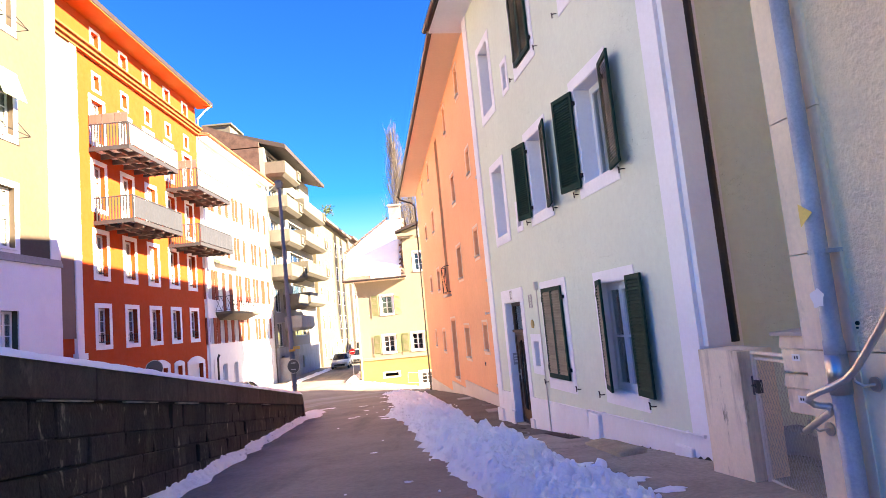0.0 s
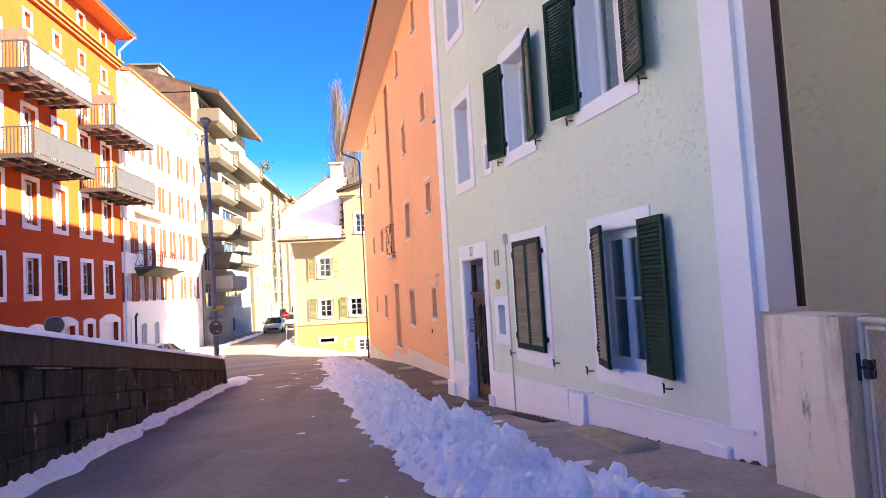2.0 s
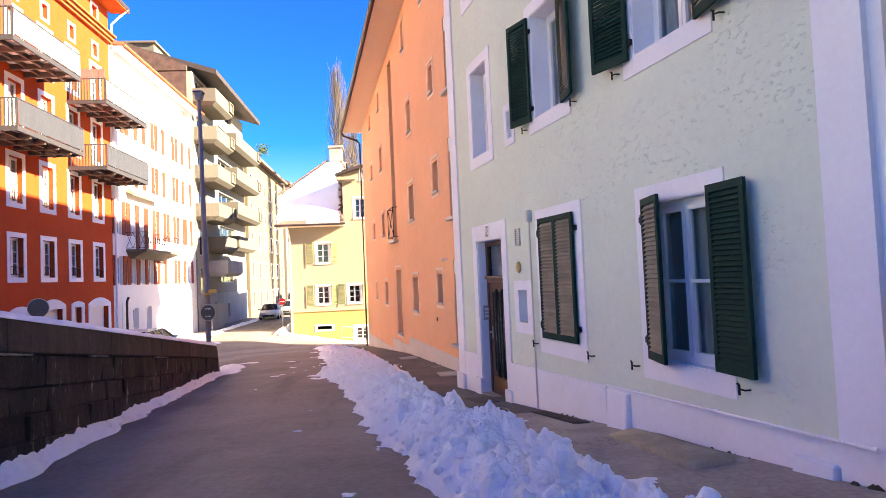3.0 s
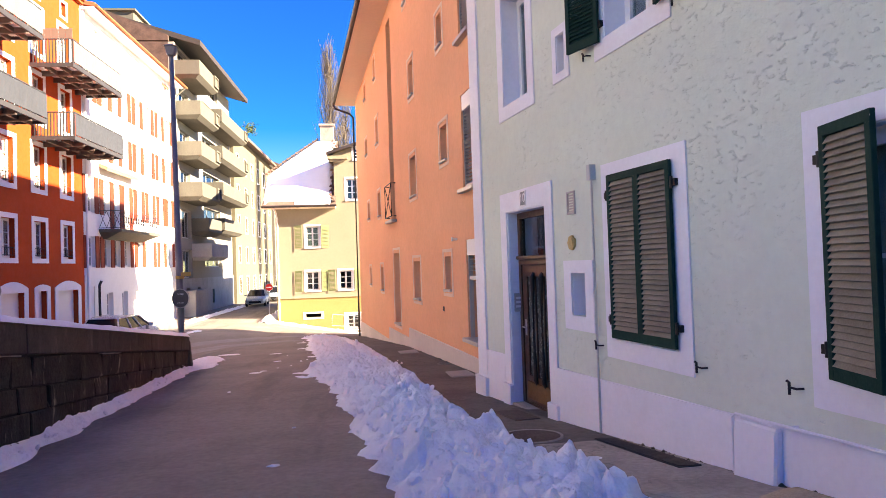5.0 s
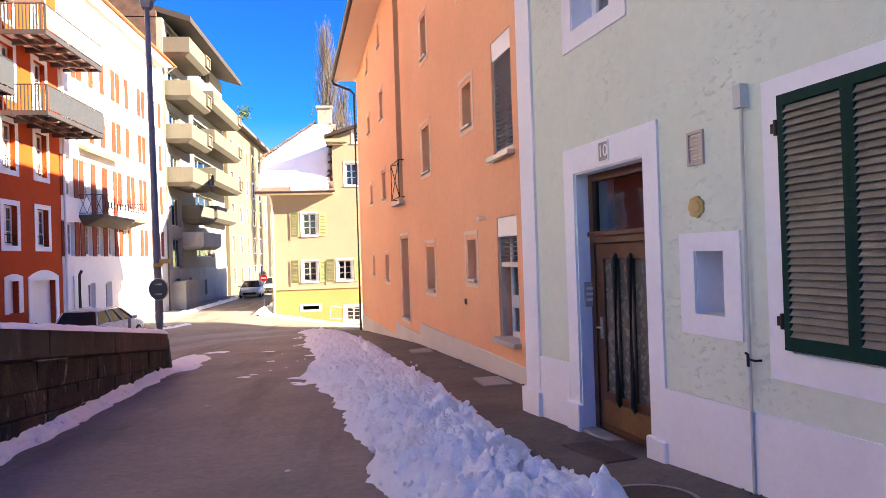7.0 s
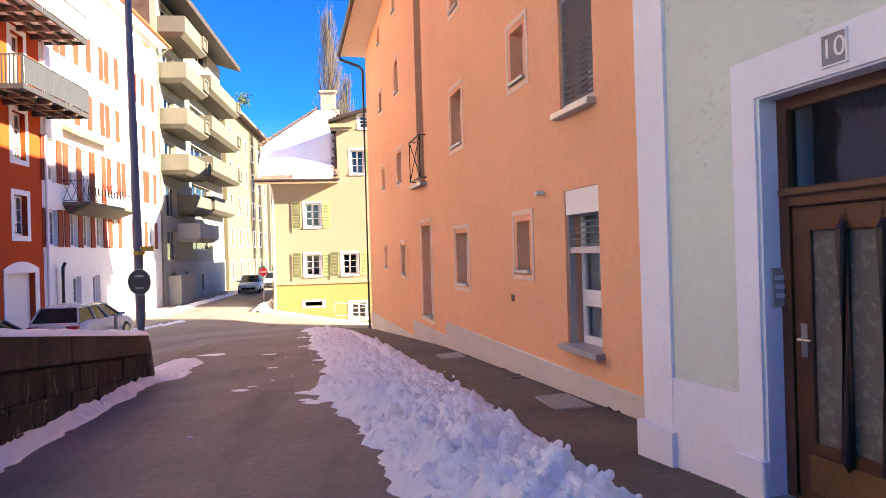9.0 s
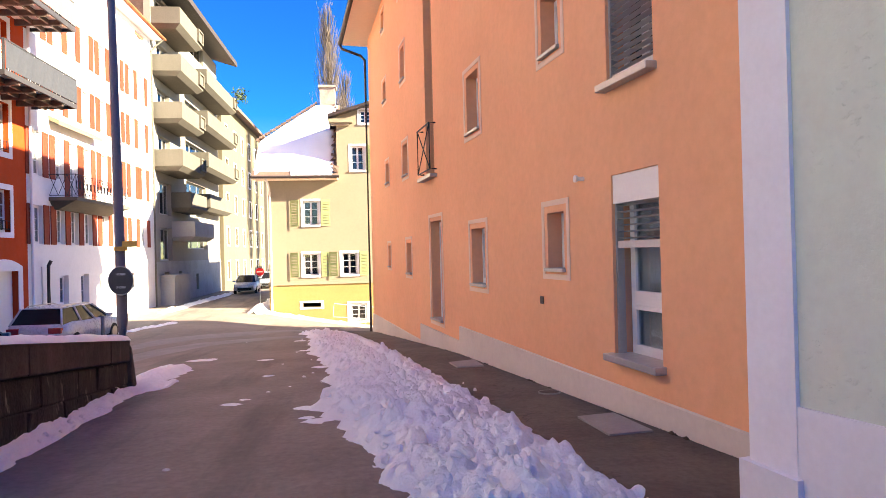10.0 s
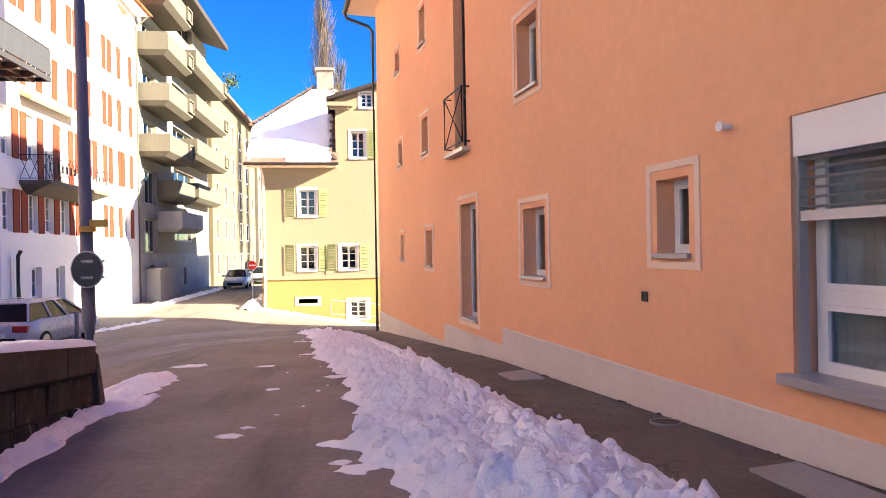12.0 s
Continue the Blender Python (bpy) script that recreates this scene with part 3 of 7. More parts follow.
disc(bm, (-1.23, 0.07, rz(-1.22)), (1, 0, 0), 0.02, 0.03, 12)
part("pipe", bm, M_LILAC, green, "painted pipe along the plinth")
bm = bmesh.new()       # brown downpipe at the near end wall
tube(bm, [(-1.315, -0.37, G_TOP - 0.2), (-1.315, -0.37, 0.80)], 0.068, 12)
part("downpipe", bm, M_GUTTER, green, "dark brown downpipe")
bm = bmesh.new()       # roof
RIDGE_G = 14.9
hexa(bm, [(-2.0, 0.85, 9.05), (8.5, 0.85, 9.05), (8.5, -4.4, RIDGE_G - 0.12), (-2.0, -4.4, RIDGE_G - 0.12), (-2.0, 0.85, 9.22), (8.5, 0.85, 9.22), (8.5, -4.4, RIDGE_G), (-2.0, -4.4, RIDGE_G)])
hexa(bm, [(-2.0, -9.6, 9.05), (8.5, -9.6, 9.05), (8.5, -4.4, RIDGE_G - 0.12), (-2.0, -4.4, RIDGE_G - 0.12), (-2.0, -9.6, 9.22), (8.5, -9.6, 9.22), (8.5, -4.4, RIDGE_G), (-2.0, -4.4, RIDGE_G)])
part("roof", bm, M_TILE, green, "brown tiled roof")
bm = bmesh.new()
box(bm, -1.9, 8.4, -0.1, 0.8, 9.02, 9.045)
part("soffit", bm, M_LILAC, green, "white-painted soffit")
bm = bmesh.new()
tube(bm, [(-2.0, 0.90, 9.12), (8.5, 0.90, 9.12)], 0.07, 10)
part("gutter", bm, M_GUTTER, green, "dark brown gutter")

# ---------------- salmon house ----------------
MO = wall_frame(O0.x, O0.y, OD.x, OD.y)
salmon = thing("house", MO, "salmon-rendered house with small framed windows and a grey plinth", "house")
# opening, border width, filling
EAVE = lambda s: 9.05 + 0.085 * (19.4 - s)
O_WIN = [
    (0.02, 0.96, -0.66, 1.40, 0.0, "blind"), (0.06, 1.0, 2.45, 4.45, 0.0, "blind_down"), (0.1, 1.0, 5.6, 7.5, 0.0, "blind_down"),
    (2.05, 2.93, 0.14, 1.25, 0.075, "win"), (2.08, 3.0, 3.18, 4.32, 0.075, "tilt"), (2.25, 3.05, 5.95, 7.0, 0.075, "win"), (3.0, 3.75, 8.9, 10.15, 0.075, "win"),
    (5.38, 6.54, -0.22, 1.18, 0.075, "win"), (5.57, 6.68, 2.75, 4.20, 0.075, "tilt"), (5.6, 6.5, 5.65, 6.95, 0.075, "win"), (6.3, 7.0, 8.6, 9.85, 0.075, "win"),
    (8.55, 9.88, -1.20, 1.49, 0.075, "tall"), (9.2, 10.0, 2.45, 9.3, 0.0, "strip"),
    (11.92, 12.84, -0.17, 1.03, 0.075, "win"), (12.15, 13.1, 2.70, 3.92, 0.075, "win"), (12.3, 13.2, 5.53, 6.80, 0.075, "win"), (12.6, 13.3, 8.15, 9.25, 0.075, "win"),
    (15.2, 15.87, 0.0, 0.98, 0.06, "win"), (15.22, 16.03, 2.82, 3.78, 0.06, "win"), (15.45, 16.3, 5.65, 6.58, 0.06, "win"), (15.6, 16.3, 8.1, 9.0, 0.06, "win"),
]
ins = lambda w: (w[0] + w[4] + (0.10 if w[5] in ("win", "tilt", "tall") else 0), w[1] - w[4] - (0.10 if w[5] in ("win", "tilt", "tall") else 0), w[2] + w[4] + (0.08 if w[4] else 0), w[3] - w[4] - (0.10 if w[4] else 0))
holes = [ins(w) for w in O_WIN]
bm = bmesh.new()
pierced(bm, -1.9, 19.4, -3.2, EAVE, 0.0, -0.40, holes)
part("wall", bm, M_ORANGE, salmon)
boxes("end_wall", M_ORANGE, salmon, [(19.1, 19.4, -7, -0.40, -4.0, 9.0), (-1.9, 19.1, -7.3, -7, -4.0, 9.0)])
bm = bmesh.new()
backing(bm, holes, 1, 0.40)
part("room", bm, M_ROOM_SHADE, salmon)
for a, c, z in ((-1.9, 7.3, -1.0), (7.3, 11.0, -1.32), (11.0, 19.43, -1.77)):
    bm = bmesh.new()
    hexa(bm, [(a, -0.02, -3.2), (c, -0.02, -3.2), (c, 0.05, -3.2), (a, 0.05, -3.2), (a, -0.02, z), (c, -0.02, z), (c, 0.03, z - 0.02), (a, 0.03, z - 0.02)])
    part("plinth", bm, M_PLINTH, salmon, "grey rendered plinth")
for w, h in zip(O_WIN, holes):
    a, c, p, q = h
    kind = w[5]
    if w[4]:
        bm = bmesh.new()
        ring(bm, w[0], w[1], w[2], w[3], w[4], -0.01, 0.012)
        part("window_border", bm, M_BORDER, salmon, "cream-painted window border")
        bm = bmesh.new()
        box(bm, a - 0.03, c + 0.03, -0.2, 0.06, p - 0.045, p + 0.006)
        bevel(bm, 0.006)
        part("sill", bm, M_FRAME_G, salmon)
        casement(salmon, a, c, p, q, 1, 0.22, M_FRAME, leaves=1, fw=0.05, curtain=[(a + 0.06, a + (c - a) * 0.55)] if kind in ("win", "tall") else None)
    elif kind == "strip":
        casement(salmon, a, c, p, q, 1, 0.2, M_GUTTER, muntins=5, leaves=1)
    else:
        bm = bmesh.new()
        box(bm, a - 0.06, c + 0.06, -0.215, 0.13, p - 0.075, p + 0.006)
        bevel(bm, 0.008)
        part("sill", bm, M_FRAME_G, salmon, "grey metal-clad sill")
        bm = bmesh.new()
        box(bm, a + 0.01, c - 0.01, -0.17, -0.015, q - 0.33, q - 0.004)
        part("blind_box", bm, M_FRAME, salmon, "white blind box")
        for s in (a + 0.001, c - 0.036):
            bm = bmesh.new()
            box(bm, s, s + 0.035, -0.13, -0.04, p, q - 0.33)
            part("blind_rail", bm, M_FRAME_G, salmon)
        low = q - 0.33 - 0.46 if kind == "blind" else p + 0.08
        n = 6 if kind == "blind" else int((q - 0.33 - low) / 0.075)
        bmx = bmesh.new()
        hexa(bmx, [(a + 0.04, -0.035, -0.020), (c - 0.04, -0.035, -0.020), (c - 0.04, -0.030, -0.017), (a + 0.04, -0.030, -0.017), (a + 0.04, 0.030, 0.016), (c - 0.04, 0.030, 0.016), (c - 0.04, 0.035, 0.021), (a + 0.04, 0.035, 0.021)])
        me = mesh_of("blind_slat", bmx, M_BLIND)
        for i in range(n):
            sl = part("blind_slat", me, M_BLIND, salmon)
            sl.matrix_local = pose(0, -0.085, low + 0.06 + i * 0.075, -20)
        bm = bmesh.new()
        box(bm, a + 0.04, c - 0.04, -0.12, -0.05, low - 0.05, low + 0.03)
        part("blind_bar", bm, M_BLIND, salmon)
        if kind == "blind":
            zt = p + (q - p) * 0.30
            casement(salmon, a + 0.02, c - 0.02, zt, q - 0.02, 1, 0.22, M_FRAME, leaves=1, fw=0.06, curtain=[(a + 0.08, a + 0.26), (a + 0.36, c - 0.08)])
            casement(salmon, a + 0.02, c - 0.02, p, zt, 1, 0.22, M_FRAME, leaves=1, fw=0.06, curtain=[(a + 0.08, a + 0.26), (a + 0.36, c - 0.08)])
        else:
            casement(salmon, a + 0.02, c - 0.02, p, q - 0.02, 1, 0.22, M_FRAME, leaves=2)
bm = bmesh.new()       # small rail before the stair window
for s in (9.0, 10.25):
    tube(bm, [(s, 0.0, 2.55), (s, 0.16, 2.55), (s, 0.16, 3.65), (s, 0.0, 3.65)], 0.02, 6)
for z in (2.55, 3.65):
    tube(bm, [(9.0, 0.16, z), (10.25, 0.16, z)], 0.02, 6)
tube(bm, [(9.0, 0.16, 2.55), (10.25, 0.16, 3.65)], 0.012, 6)
tube(bm, [(9.0, 0.16, 3.65), (10.25, 0.16, 2.55)], 0.012, 6)
part("window_rail", bm, M_IRON, salmon, "dark iron rail with crossed bars")
bm = bmesh.new()
box(bm, 8.95, 10.3, 0.0, 0.18, 2.36, 2.44)
part("sill", bm, M_FRAME_G, salmon)
bm = bmesh.new()
disc(bm, (1.63, 0.05, 1.44), (0, 1, 0), 0.028, 0.10, 12)
disc(bm, (1.63, 0.11, 1.44), (0, 1, 0), 0.045, 0.03, 12)
part("wall_nozzle", bm, M_FRAME, salmon, "small round vent nozzle")
bm = bmesh.new()
ring(bm, 2.94, 3.05, -0.23, -0.12, 0.018, 0.0, 0.014)
box(bm, 2.958, 3.032, 0.0, 0.004, -0.212, -0.138)
part("wall_socket", bm, M_GUTTER, salmon, "small square wall box")
bm = bmesh.new()       # roof, soffit, gutter, downpipe
ez = lambda s, d=0: EAVE(s) + d
for o, lift in ((0.95, 0.0), (-7.9, 0.1)):
    hexa(bm, [(-2.6, o, ez(-2.6, lift - 0.02)), (20.0, o, ez(20, lift - 0.02)), (20.0, -3.5, ez(20, 3.4)), (-2.6, -3.5, ez(-2.6, 3.4)),
              (-2.6, o, ez(-2.6, lift + 0.16)), (20.0, o, ez(20, lift + 0.16)), (20.0, -3.5, ez(20, 3.6)), (-2.6, -3.5, ez(-2.6, 3.6))])
part("roof", bm, M_TILE, salmon, "brown tiled roof")
bm = bmesh.new()
hexa(bm, [(-2.6, -0.2, ez(-2.6, -0.05)), (20.0, -0.2, ez(20, -0.05)), (20.0, 0.94, ez(20, -0.05)), (-2.6, 0.94, ez(-2.6, -0.05)), (-2.6, -0.2, ez(-2.6, -0.02)), (20.0, -0.2, ez(20, -0.02)), (20.0, 0.94, ez(20, -0.025)), (-2.6, 0.94, ez(-2.6, -0.025))])
part("soffit", bm, M_SOFFIT, salmon, "salmon-painted soffit")
bm = bmesh.new()
tube(bm, [(-2.6, 1.02, ez(-2.6, 0.03)), (20.05, 1.02, ez(20.05, 0.03))], 0.085, 10)
part("gutter", bm, M_GUTTER, salmon, "dark metal gutter")
bm = bmesh.new()
tube(bm, [(19.95, 1.02, 8.95), (19.9, 0.95, 8.78), (19.6, 0.25, 8.45), (19.52, 0.10, 8.25), (19.52, 0.10, -2.7)], 0.055, 10)
part("downpipe", bm, M_GUTTER, salmon, "dark metal downpipe")

# ---------------- cream house and gate at the start ----------------
MC = wall_frame(2.86, 6.4, -0.171, 1)
MH = MC @ pose(-1.77, 0.80, 0)              # the cream house stands forward of its neighbour
cream = thing("house", MH, "old house with rough cream render and a dressed corner", "house")
bm = bmesh.new()
box(bm, -13.0, -0.40, -6.0, 0.0, 0.93, 9.0)
part("wall", bm, M_CREAM, cream)
bm = bmesh.new()
box(bm, -13.0, -0.40, -6.0, 0.012, -1.2, 0.922)
part("base_wall", bm, M_CREAM_SMOOTH, cream, "smooth cream base with a thin joint above it")
bm = bmesh.new()
box(bm, -0.40, -0.02, -6.0, -0.5, -1.2, 9.0)
part("side_wall", bm, M_CREAM, cream)
boxes("corner_stone", M_CREAM_SMOOTH, cream, [(-0.40, 0.0, -0.5, 0.022, z0 + 0.004, z1 - 0.004) for z0, z1 in ((-0.9, 0.93), (0.93, 1.51), (1.51, 2.35), (2.35, 3.2), (3.2, 4.3), (4.3, 5.4), (5.4, 6.6), (6.6, 7.8), (7.8, 9.0))], "smooth cream corner block")
bm = bmesh.new()
tube(bm, [(-0.33, 0.095, 9.0), (-0.33, 0.095, 1.01), (-0.33, 0.095, 0.99), (-0.33, 0.095, 0.90)], [0.050, 0.050, 0.056, 0.056], 16)
tube(bm, [(-0.33, 0.095, 0.72), (-0.33, 0.095, -0.55)], 0.053, 16)
pipe = part("downpipe", bm, M_GALV, cream, "weathered galvanised downpipe", smooth=True)
bm = bmesh.new()
tube(bm, [(-0.33, 0.095, 0.70), (-0.33, 0.095, 0.92)], 0.060, 18)
part("sleeve", bm, M_STEEL, pipe, "bright steel sleeve", smooth=True)
for z in (3.3, 1.49):
    bm = bmesh.new()
    tube(bm, [(-0.33, 0.095, z), (-0.33, 0.095, z + 0.028)], 0.058, 16)
    box(bm, -0.40, -0.375, 0.0, 0.11, z, z + 0.024)
    part("pipe_clip", bm, M_GALV, pipe)
bm = bmesh.new()
for o in (0.149, 0.152):
    v = [bm.verts.new(p) for p in ((-0.29, o, 1.655), (-0.29, o, 1.79), (-0.39, o, 1.725))]
    bm.faces.new(v)
part("sticker", bm, mk("yellow_sticker", (0.78, 0.55, 0.15), 0.6, 0.1, 8, 0), pipe, "torn yellow sticker")
bm = bmesh.new()
n = 14
v = [bm.verts.new((-0.325 + 0.05 * math.cos(math.tau * i / n) * (1 + 0.25 * math.sin(i * 2.3)), 0.150, 1.24 + 0.055 * math.sin(math.tau * i / n) * (1 + 0.2 * math.sin(i * 1.7)))) for i in range(n)]
bm.faces.new(v)
part("sticker", bm, M_FRAME, pipe, "torn white sticker")
bm = bmesh.new()
hexa(bm, [(-15, -6.5, 9.0), (0.6, -6.5, 9.0), (0.6, 0.7, 9.0), (-15, 0.7, 9.0), (-13, -4, 11.6), (-1.5, -4, 11.6), (-1.5, -2.5, 11.6), (-13, -2.5, 11.6)])
part("roof", bm, M_TILE, cream)
for x, z in ((-0.42, 1.085), (-0.60, 1.09), (-0.415, 1.06)):
    bm = bmesh.new()
    disc(bm, (x, 0.004, z), (0, 1, 0), 0.012 if z > 1.07 else 0.006, 0.010, 10)
    part("bolt_hole", bm, M_IRON, cream)

rail = thing("handrail", MH, "bent stainless steel handrail on the cream wall", "handrail")
bm = bmesh.new()
tube(bm, [(-1.75, 0.12, 2.30), (-1.2, 0.12, 1.66), (-0.68, 0.12, 1.06), (-0.50, 0.13, 0.855), (-0.44, 0.15, 0.795), (-0.38, 0.185, 0.755), (-0.31, 0.215, 0.725), (-0.25, 0.225, 0.695), (-0.215, 0.215, 0.665), (-0.215, 0.185, 0.640), (-0.245, 0.155, 0.632), (-0.275, 0.135, 0.632), (-0.285, 0.125, 0.622), (-0.25, 0.12, 0.59), (-0.03, 0.12, 0.455)], 0.020, 14)
part("bar", bm, M_STEEL, rail, smooth=True)
for s, z in ((-0.12, 0.47), (-0.50, 0.76)):
    bm = bmesh.new()
    disc(bm, (s, 0.028, z), (0, 1, 0), 0.040, 0.010, 18)
    tube(bm, [(s, 0.03, z), (s + 0.02, 0.085, z - 0.005), (s + 0.045, 0.11, z + 0.02), (s + 0.05, 0.118, z + 0.06)], 0.008, 8)
    part("bracket", bm, M_STEEL, rail, "steel wall bracket")

M_POST = mk("stained_cream_pillar_paint", (0.80, 0.68, 0.52), 0.85, 0.08, 3, 0.25, 40, stain=1.0, stain_col=(0.30, 0.245, 0.17), streak=True, speck=0.95, speck_col=(0.17, 0.14, 0.075))
bm = bmesh.new()
box(bm, 0.10, 0.74, -0.34, 0.02, -0.95, 0.785)
bmesh.ops.subdivide_edges(bm, edges=list(bm.edges), cuts=7, use_grid_fill=True)
for v in bm.verts:
    v.co += Vector((noise.noise(v.co * 4), noise.noise(v.co * 4 + Vector((7, 0, 0))), 0.4 * noise.noise(v.co * 5 + Vector((0, 7, 0))))) * 0.008
post = solid("gate_post", bm, M_POST, "stained cream rendered gate pillar with mossy foot", "gate pillar", smooth=False)
post.matrix_world = MC
MGATE = MC @ pose(0.06, -0.10, 0, 0, 0, -11.0)     # the gate runs from the pillar to the cream house
M_GATE = mk("chipped_cream_gate_paint", (0.62, 0.57, 0.50), 0.6, 0.12, 6, 0.2, 50, stain=0.6, stain_col=(0.20, 0.14, 0.09))
gate = thing("gate", MGATE, "chipped cream steel gate with a wire mesh panel", "gate")
for nm, pts, r in (("gate_frame", [(0.0, 0, -0.42), (0.0, 0, 0.765), (-1.78, 0, 0.765), (-1.78, 0, -0.42), (0.0, 0, -0.42)], 0.018), ("inner_frame", [(-0.055, 0, -0.36), (-0.055, 0, 0.715), (-1.72, 0, 0.715), (-1.72, 0, -0.36), (-0.055, 0, -0.36)], 0.013)):
    bm = bmesh.new()
    for p, q in zip(pts, pts[1:]):
        tube(bm, [p, q], r, 8)
    part(nm, bm, M_GATE, gate)
bm = bmesh.new()
gx0, gx1, gz0, gz1 = -1.715, -0.06, -0.355, 0.71
k = 0.052
for d in (1, -1):
    for i in range(-40, 60):
        # wires at a slope, cut off at the inner frame
        x0, z0 = gx0 + i * k, gz0
        run = (gz1 - gz0) * 0.62
        x1 = x0 + d * run
        lo, hi = 0.0, 1.0
        for edge, sg in ((gx0, 1), (gx1, -1)):
            f0, f1 = (x0 - edge) * sg, (x1 - edge) * sg
            if f0 < 0 and f1 < 0:
                lo = 2.0
            elif f0 < 0:
                lo = max(lo, f0 / (f0 - f1))
            elif f1 < 0:
                hi = min(hi, f0 / (f0 - f1))
        if lo < hi:
            tube(bm, [(x0 + (x1 - x0) * q, 0.0025 * d, z0 + (gz1 - z0) * q) for q in (lo, hi)], 0.0016, 4)
part("wire_mesh", bm, M_FRAME_G, gate, "fine diamond wire mesh")
bm = bmesh.new()
box(bm, -0.075, -0.02, -0.028, 0.028, 0.40, 0.52)
bevel(bm, 0.006)
lock = part("lock", bm, M_GUTTER, gate, "rusty lock case")
bm = bmesh.new()
tube(bm, [(-0.05, 0.025, 0.475), (-0.05, 0.06, 0.475), (-0.13, 0.062, 0.47)], 0.008, 8)
part("lever", bm, M_IRON, lock)
bm = bmesh.new()
box(bm, 0.0, 0.055, -0.02, 0.02, 0.38, 0.55)
part("strike_plate", bm, M_GUTTER, gate, "dark strike plate on the pillar")
mail = thing("letterbox", MC @ pose(-0.95, 0.36, 0), "cream four-slot letterbox block with small name tags by the gate", "letterbox")
for x1 in (0.0, -0.37):
    for z0, z1 in ((0.70, 0.97), (0.40, 0.685)):
        bm = bmesh.new()
        box(bm, x1 - 0.36, x1, -0.26, 0.0, z0, z1)
        bevel(bm, 0.005)
        bx = part("letterbox_body", bm, M_CREAM_SMOOTH, mail)
        bm = bmesh.new()
        box(bm, x1 - 0.35, x1 - 0.012, 0.0, 0.008, z0 + 0.008, z1 - 0.105)
        bevel(bm, 0.003)
        part("letterbox_door", bm, M_CREAM_SMOOTH, bx)
        bm = bmesh.new()
        hexa(bm, [(x1 - 0.35, 0.0, z1 - 0.085), (x1 - 0.012, 0.0, z1 - 0.085), (x1 - 0.012, 0.024, z1 - 0.09), (x1 - 0.35, 0.024, z1 - 0.09), (x1 - 0.35, 0.0, z1 - 0.012), (x1 - 0.012, 0.0, z1 - 0.012), (x1 - 0.012, 0.006, z1 - 0.012), (x1 - 0.35, 0.006, z1 - 0.012)])
        part("flap", bm, M_CREAM_SMOOTH, bx)
        bm = bmesh.new()
        box(bm, x1 - 0.20, x1 - 0.12, 0.008, 0.011, z0 + 0.085, z0 + 0.135)
        tag = part("name_tag", bm, M_FRAME, bx)
        boxes("mark", M_IRON, tag, [(x1 - 0.155 - i * 0.025, x1 - 0.143 - i * 0.025, 0.011, 0.0125, z0 + 0.10, z0 + 0.122) for i in range(2)])
        bm = bmesh.new()
        disc(bm, (x1 - 0.335, 0.008, z1 - 0.13), (0, 1, 0), 0.008, 0.012, 10)
        part("key_lock", bm, M_STEEL, bx)
bm = bmesh.new()
hexa(bm, [(-0.76, -0.29, 0.985), (0.035, -0.29, 0.985), (0.035, 0.05, 0.972), (-0.76, 0.05, 0.972), (-0.76, -0.29, 1.008), (0.035, -0.29, 1.008), (0.035, 0.05, 0.995), (-0.76, 0.05, 0.995)])
part("letterbox_lid", bm, M_FRAME_G, mail, "overhanging grey lid")
bm = bmesh.new()
box(bm, -0.40, -0.33, -0.20, -0.13, -0.75, 0.40)
part("stand", bm, M_GATE, mail)
bm = bmesh.new()
box(bm, -2.4, 1.0, -6.0, -0.36, -1.2, -0.62)
solid("gate_path", bm, mk("dark_damp_soil", (0.045, 0.036, 0.028), 0.95, 0.4, 3, 0.9, 30, bdist=0.03), "dark damp soil behind the gate", "path", kind="structure").matrix_world = MC
bm = bmesh.new()
box(bm, -1.8, 1.2, -1.30, -1.0, -0.62, -0.18)
bmesh.ops.subdivide_edges(bm, edges=list(bm.edges), cuts=6, use_grid_fill=True)
for v in bm.verts:
    v.co += Vector((0, noise.noise(v.co * 3), noise.noise(v.co * 3 + Vector((5, 0, 0))))) * 0.02
solid("low_wall", bm, M_CONC_D, "low grey concrete wall behind the gate", "low wall").matrix_world = MC

# unseen wall, added so no sun leaks through the gap between the houses
bm = bmesh.new()
box(bm, -3.0, 2.6, -6.5, -6.05, -1.2, 14.5)
solid("wall_passage", bm, M_GREEN, "unseen added wall that keeps the sun out of the passage", "wall", kind="structure").matrix_world = MC

# ---------------- left-hand terrace ----------------
MW = wall_frame(-14.0, 40.0, 0.02, 1)       # out is -y in this frame
LOW = -2.9


def plain_house(name, label, s0, s1, top, wall_mat, holes, extra=None, depth=10, base=LOW, front=0.0):
    h = thing(name, MW, label, "house")
    bm = bmesh.new()
    pierced(bm, s0, s1, base, top, front, front + 0.4, holes)
    part("wall", bm, wall_mat, h)
    boxes("end_wall", extra or wall_mat, h, [(s0, s0 + 0.3, front + 0.4, depth, base, top), (s1 - 0.3, s1, front + 0.4, depth, base, top), (s0 + 0.3, s1 - 0.3, depth, depth + 0.3, base, top)])
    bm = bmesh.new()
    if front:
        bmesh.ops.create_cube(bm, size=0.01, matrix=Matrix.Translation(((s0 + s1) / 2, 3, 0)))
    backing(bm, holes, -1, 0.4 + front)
    part("room", bm, M_ROOM_SHADE, h)
    return h


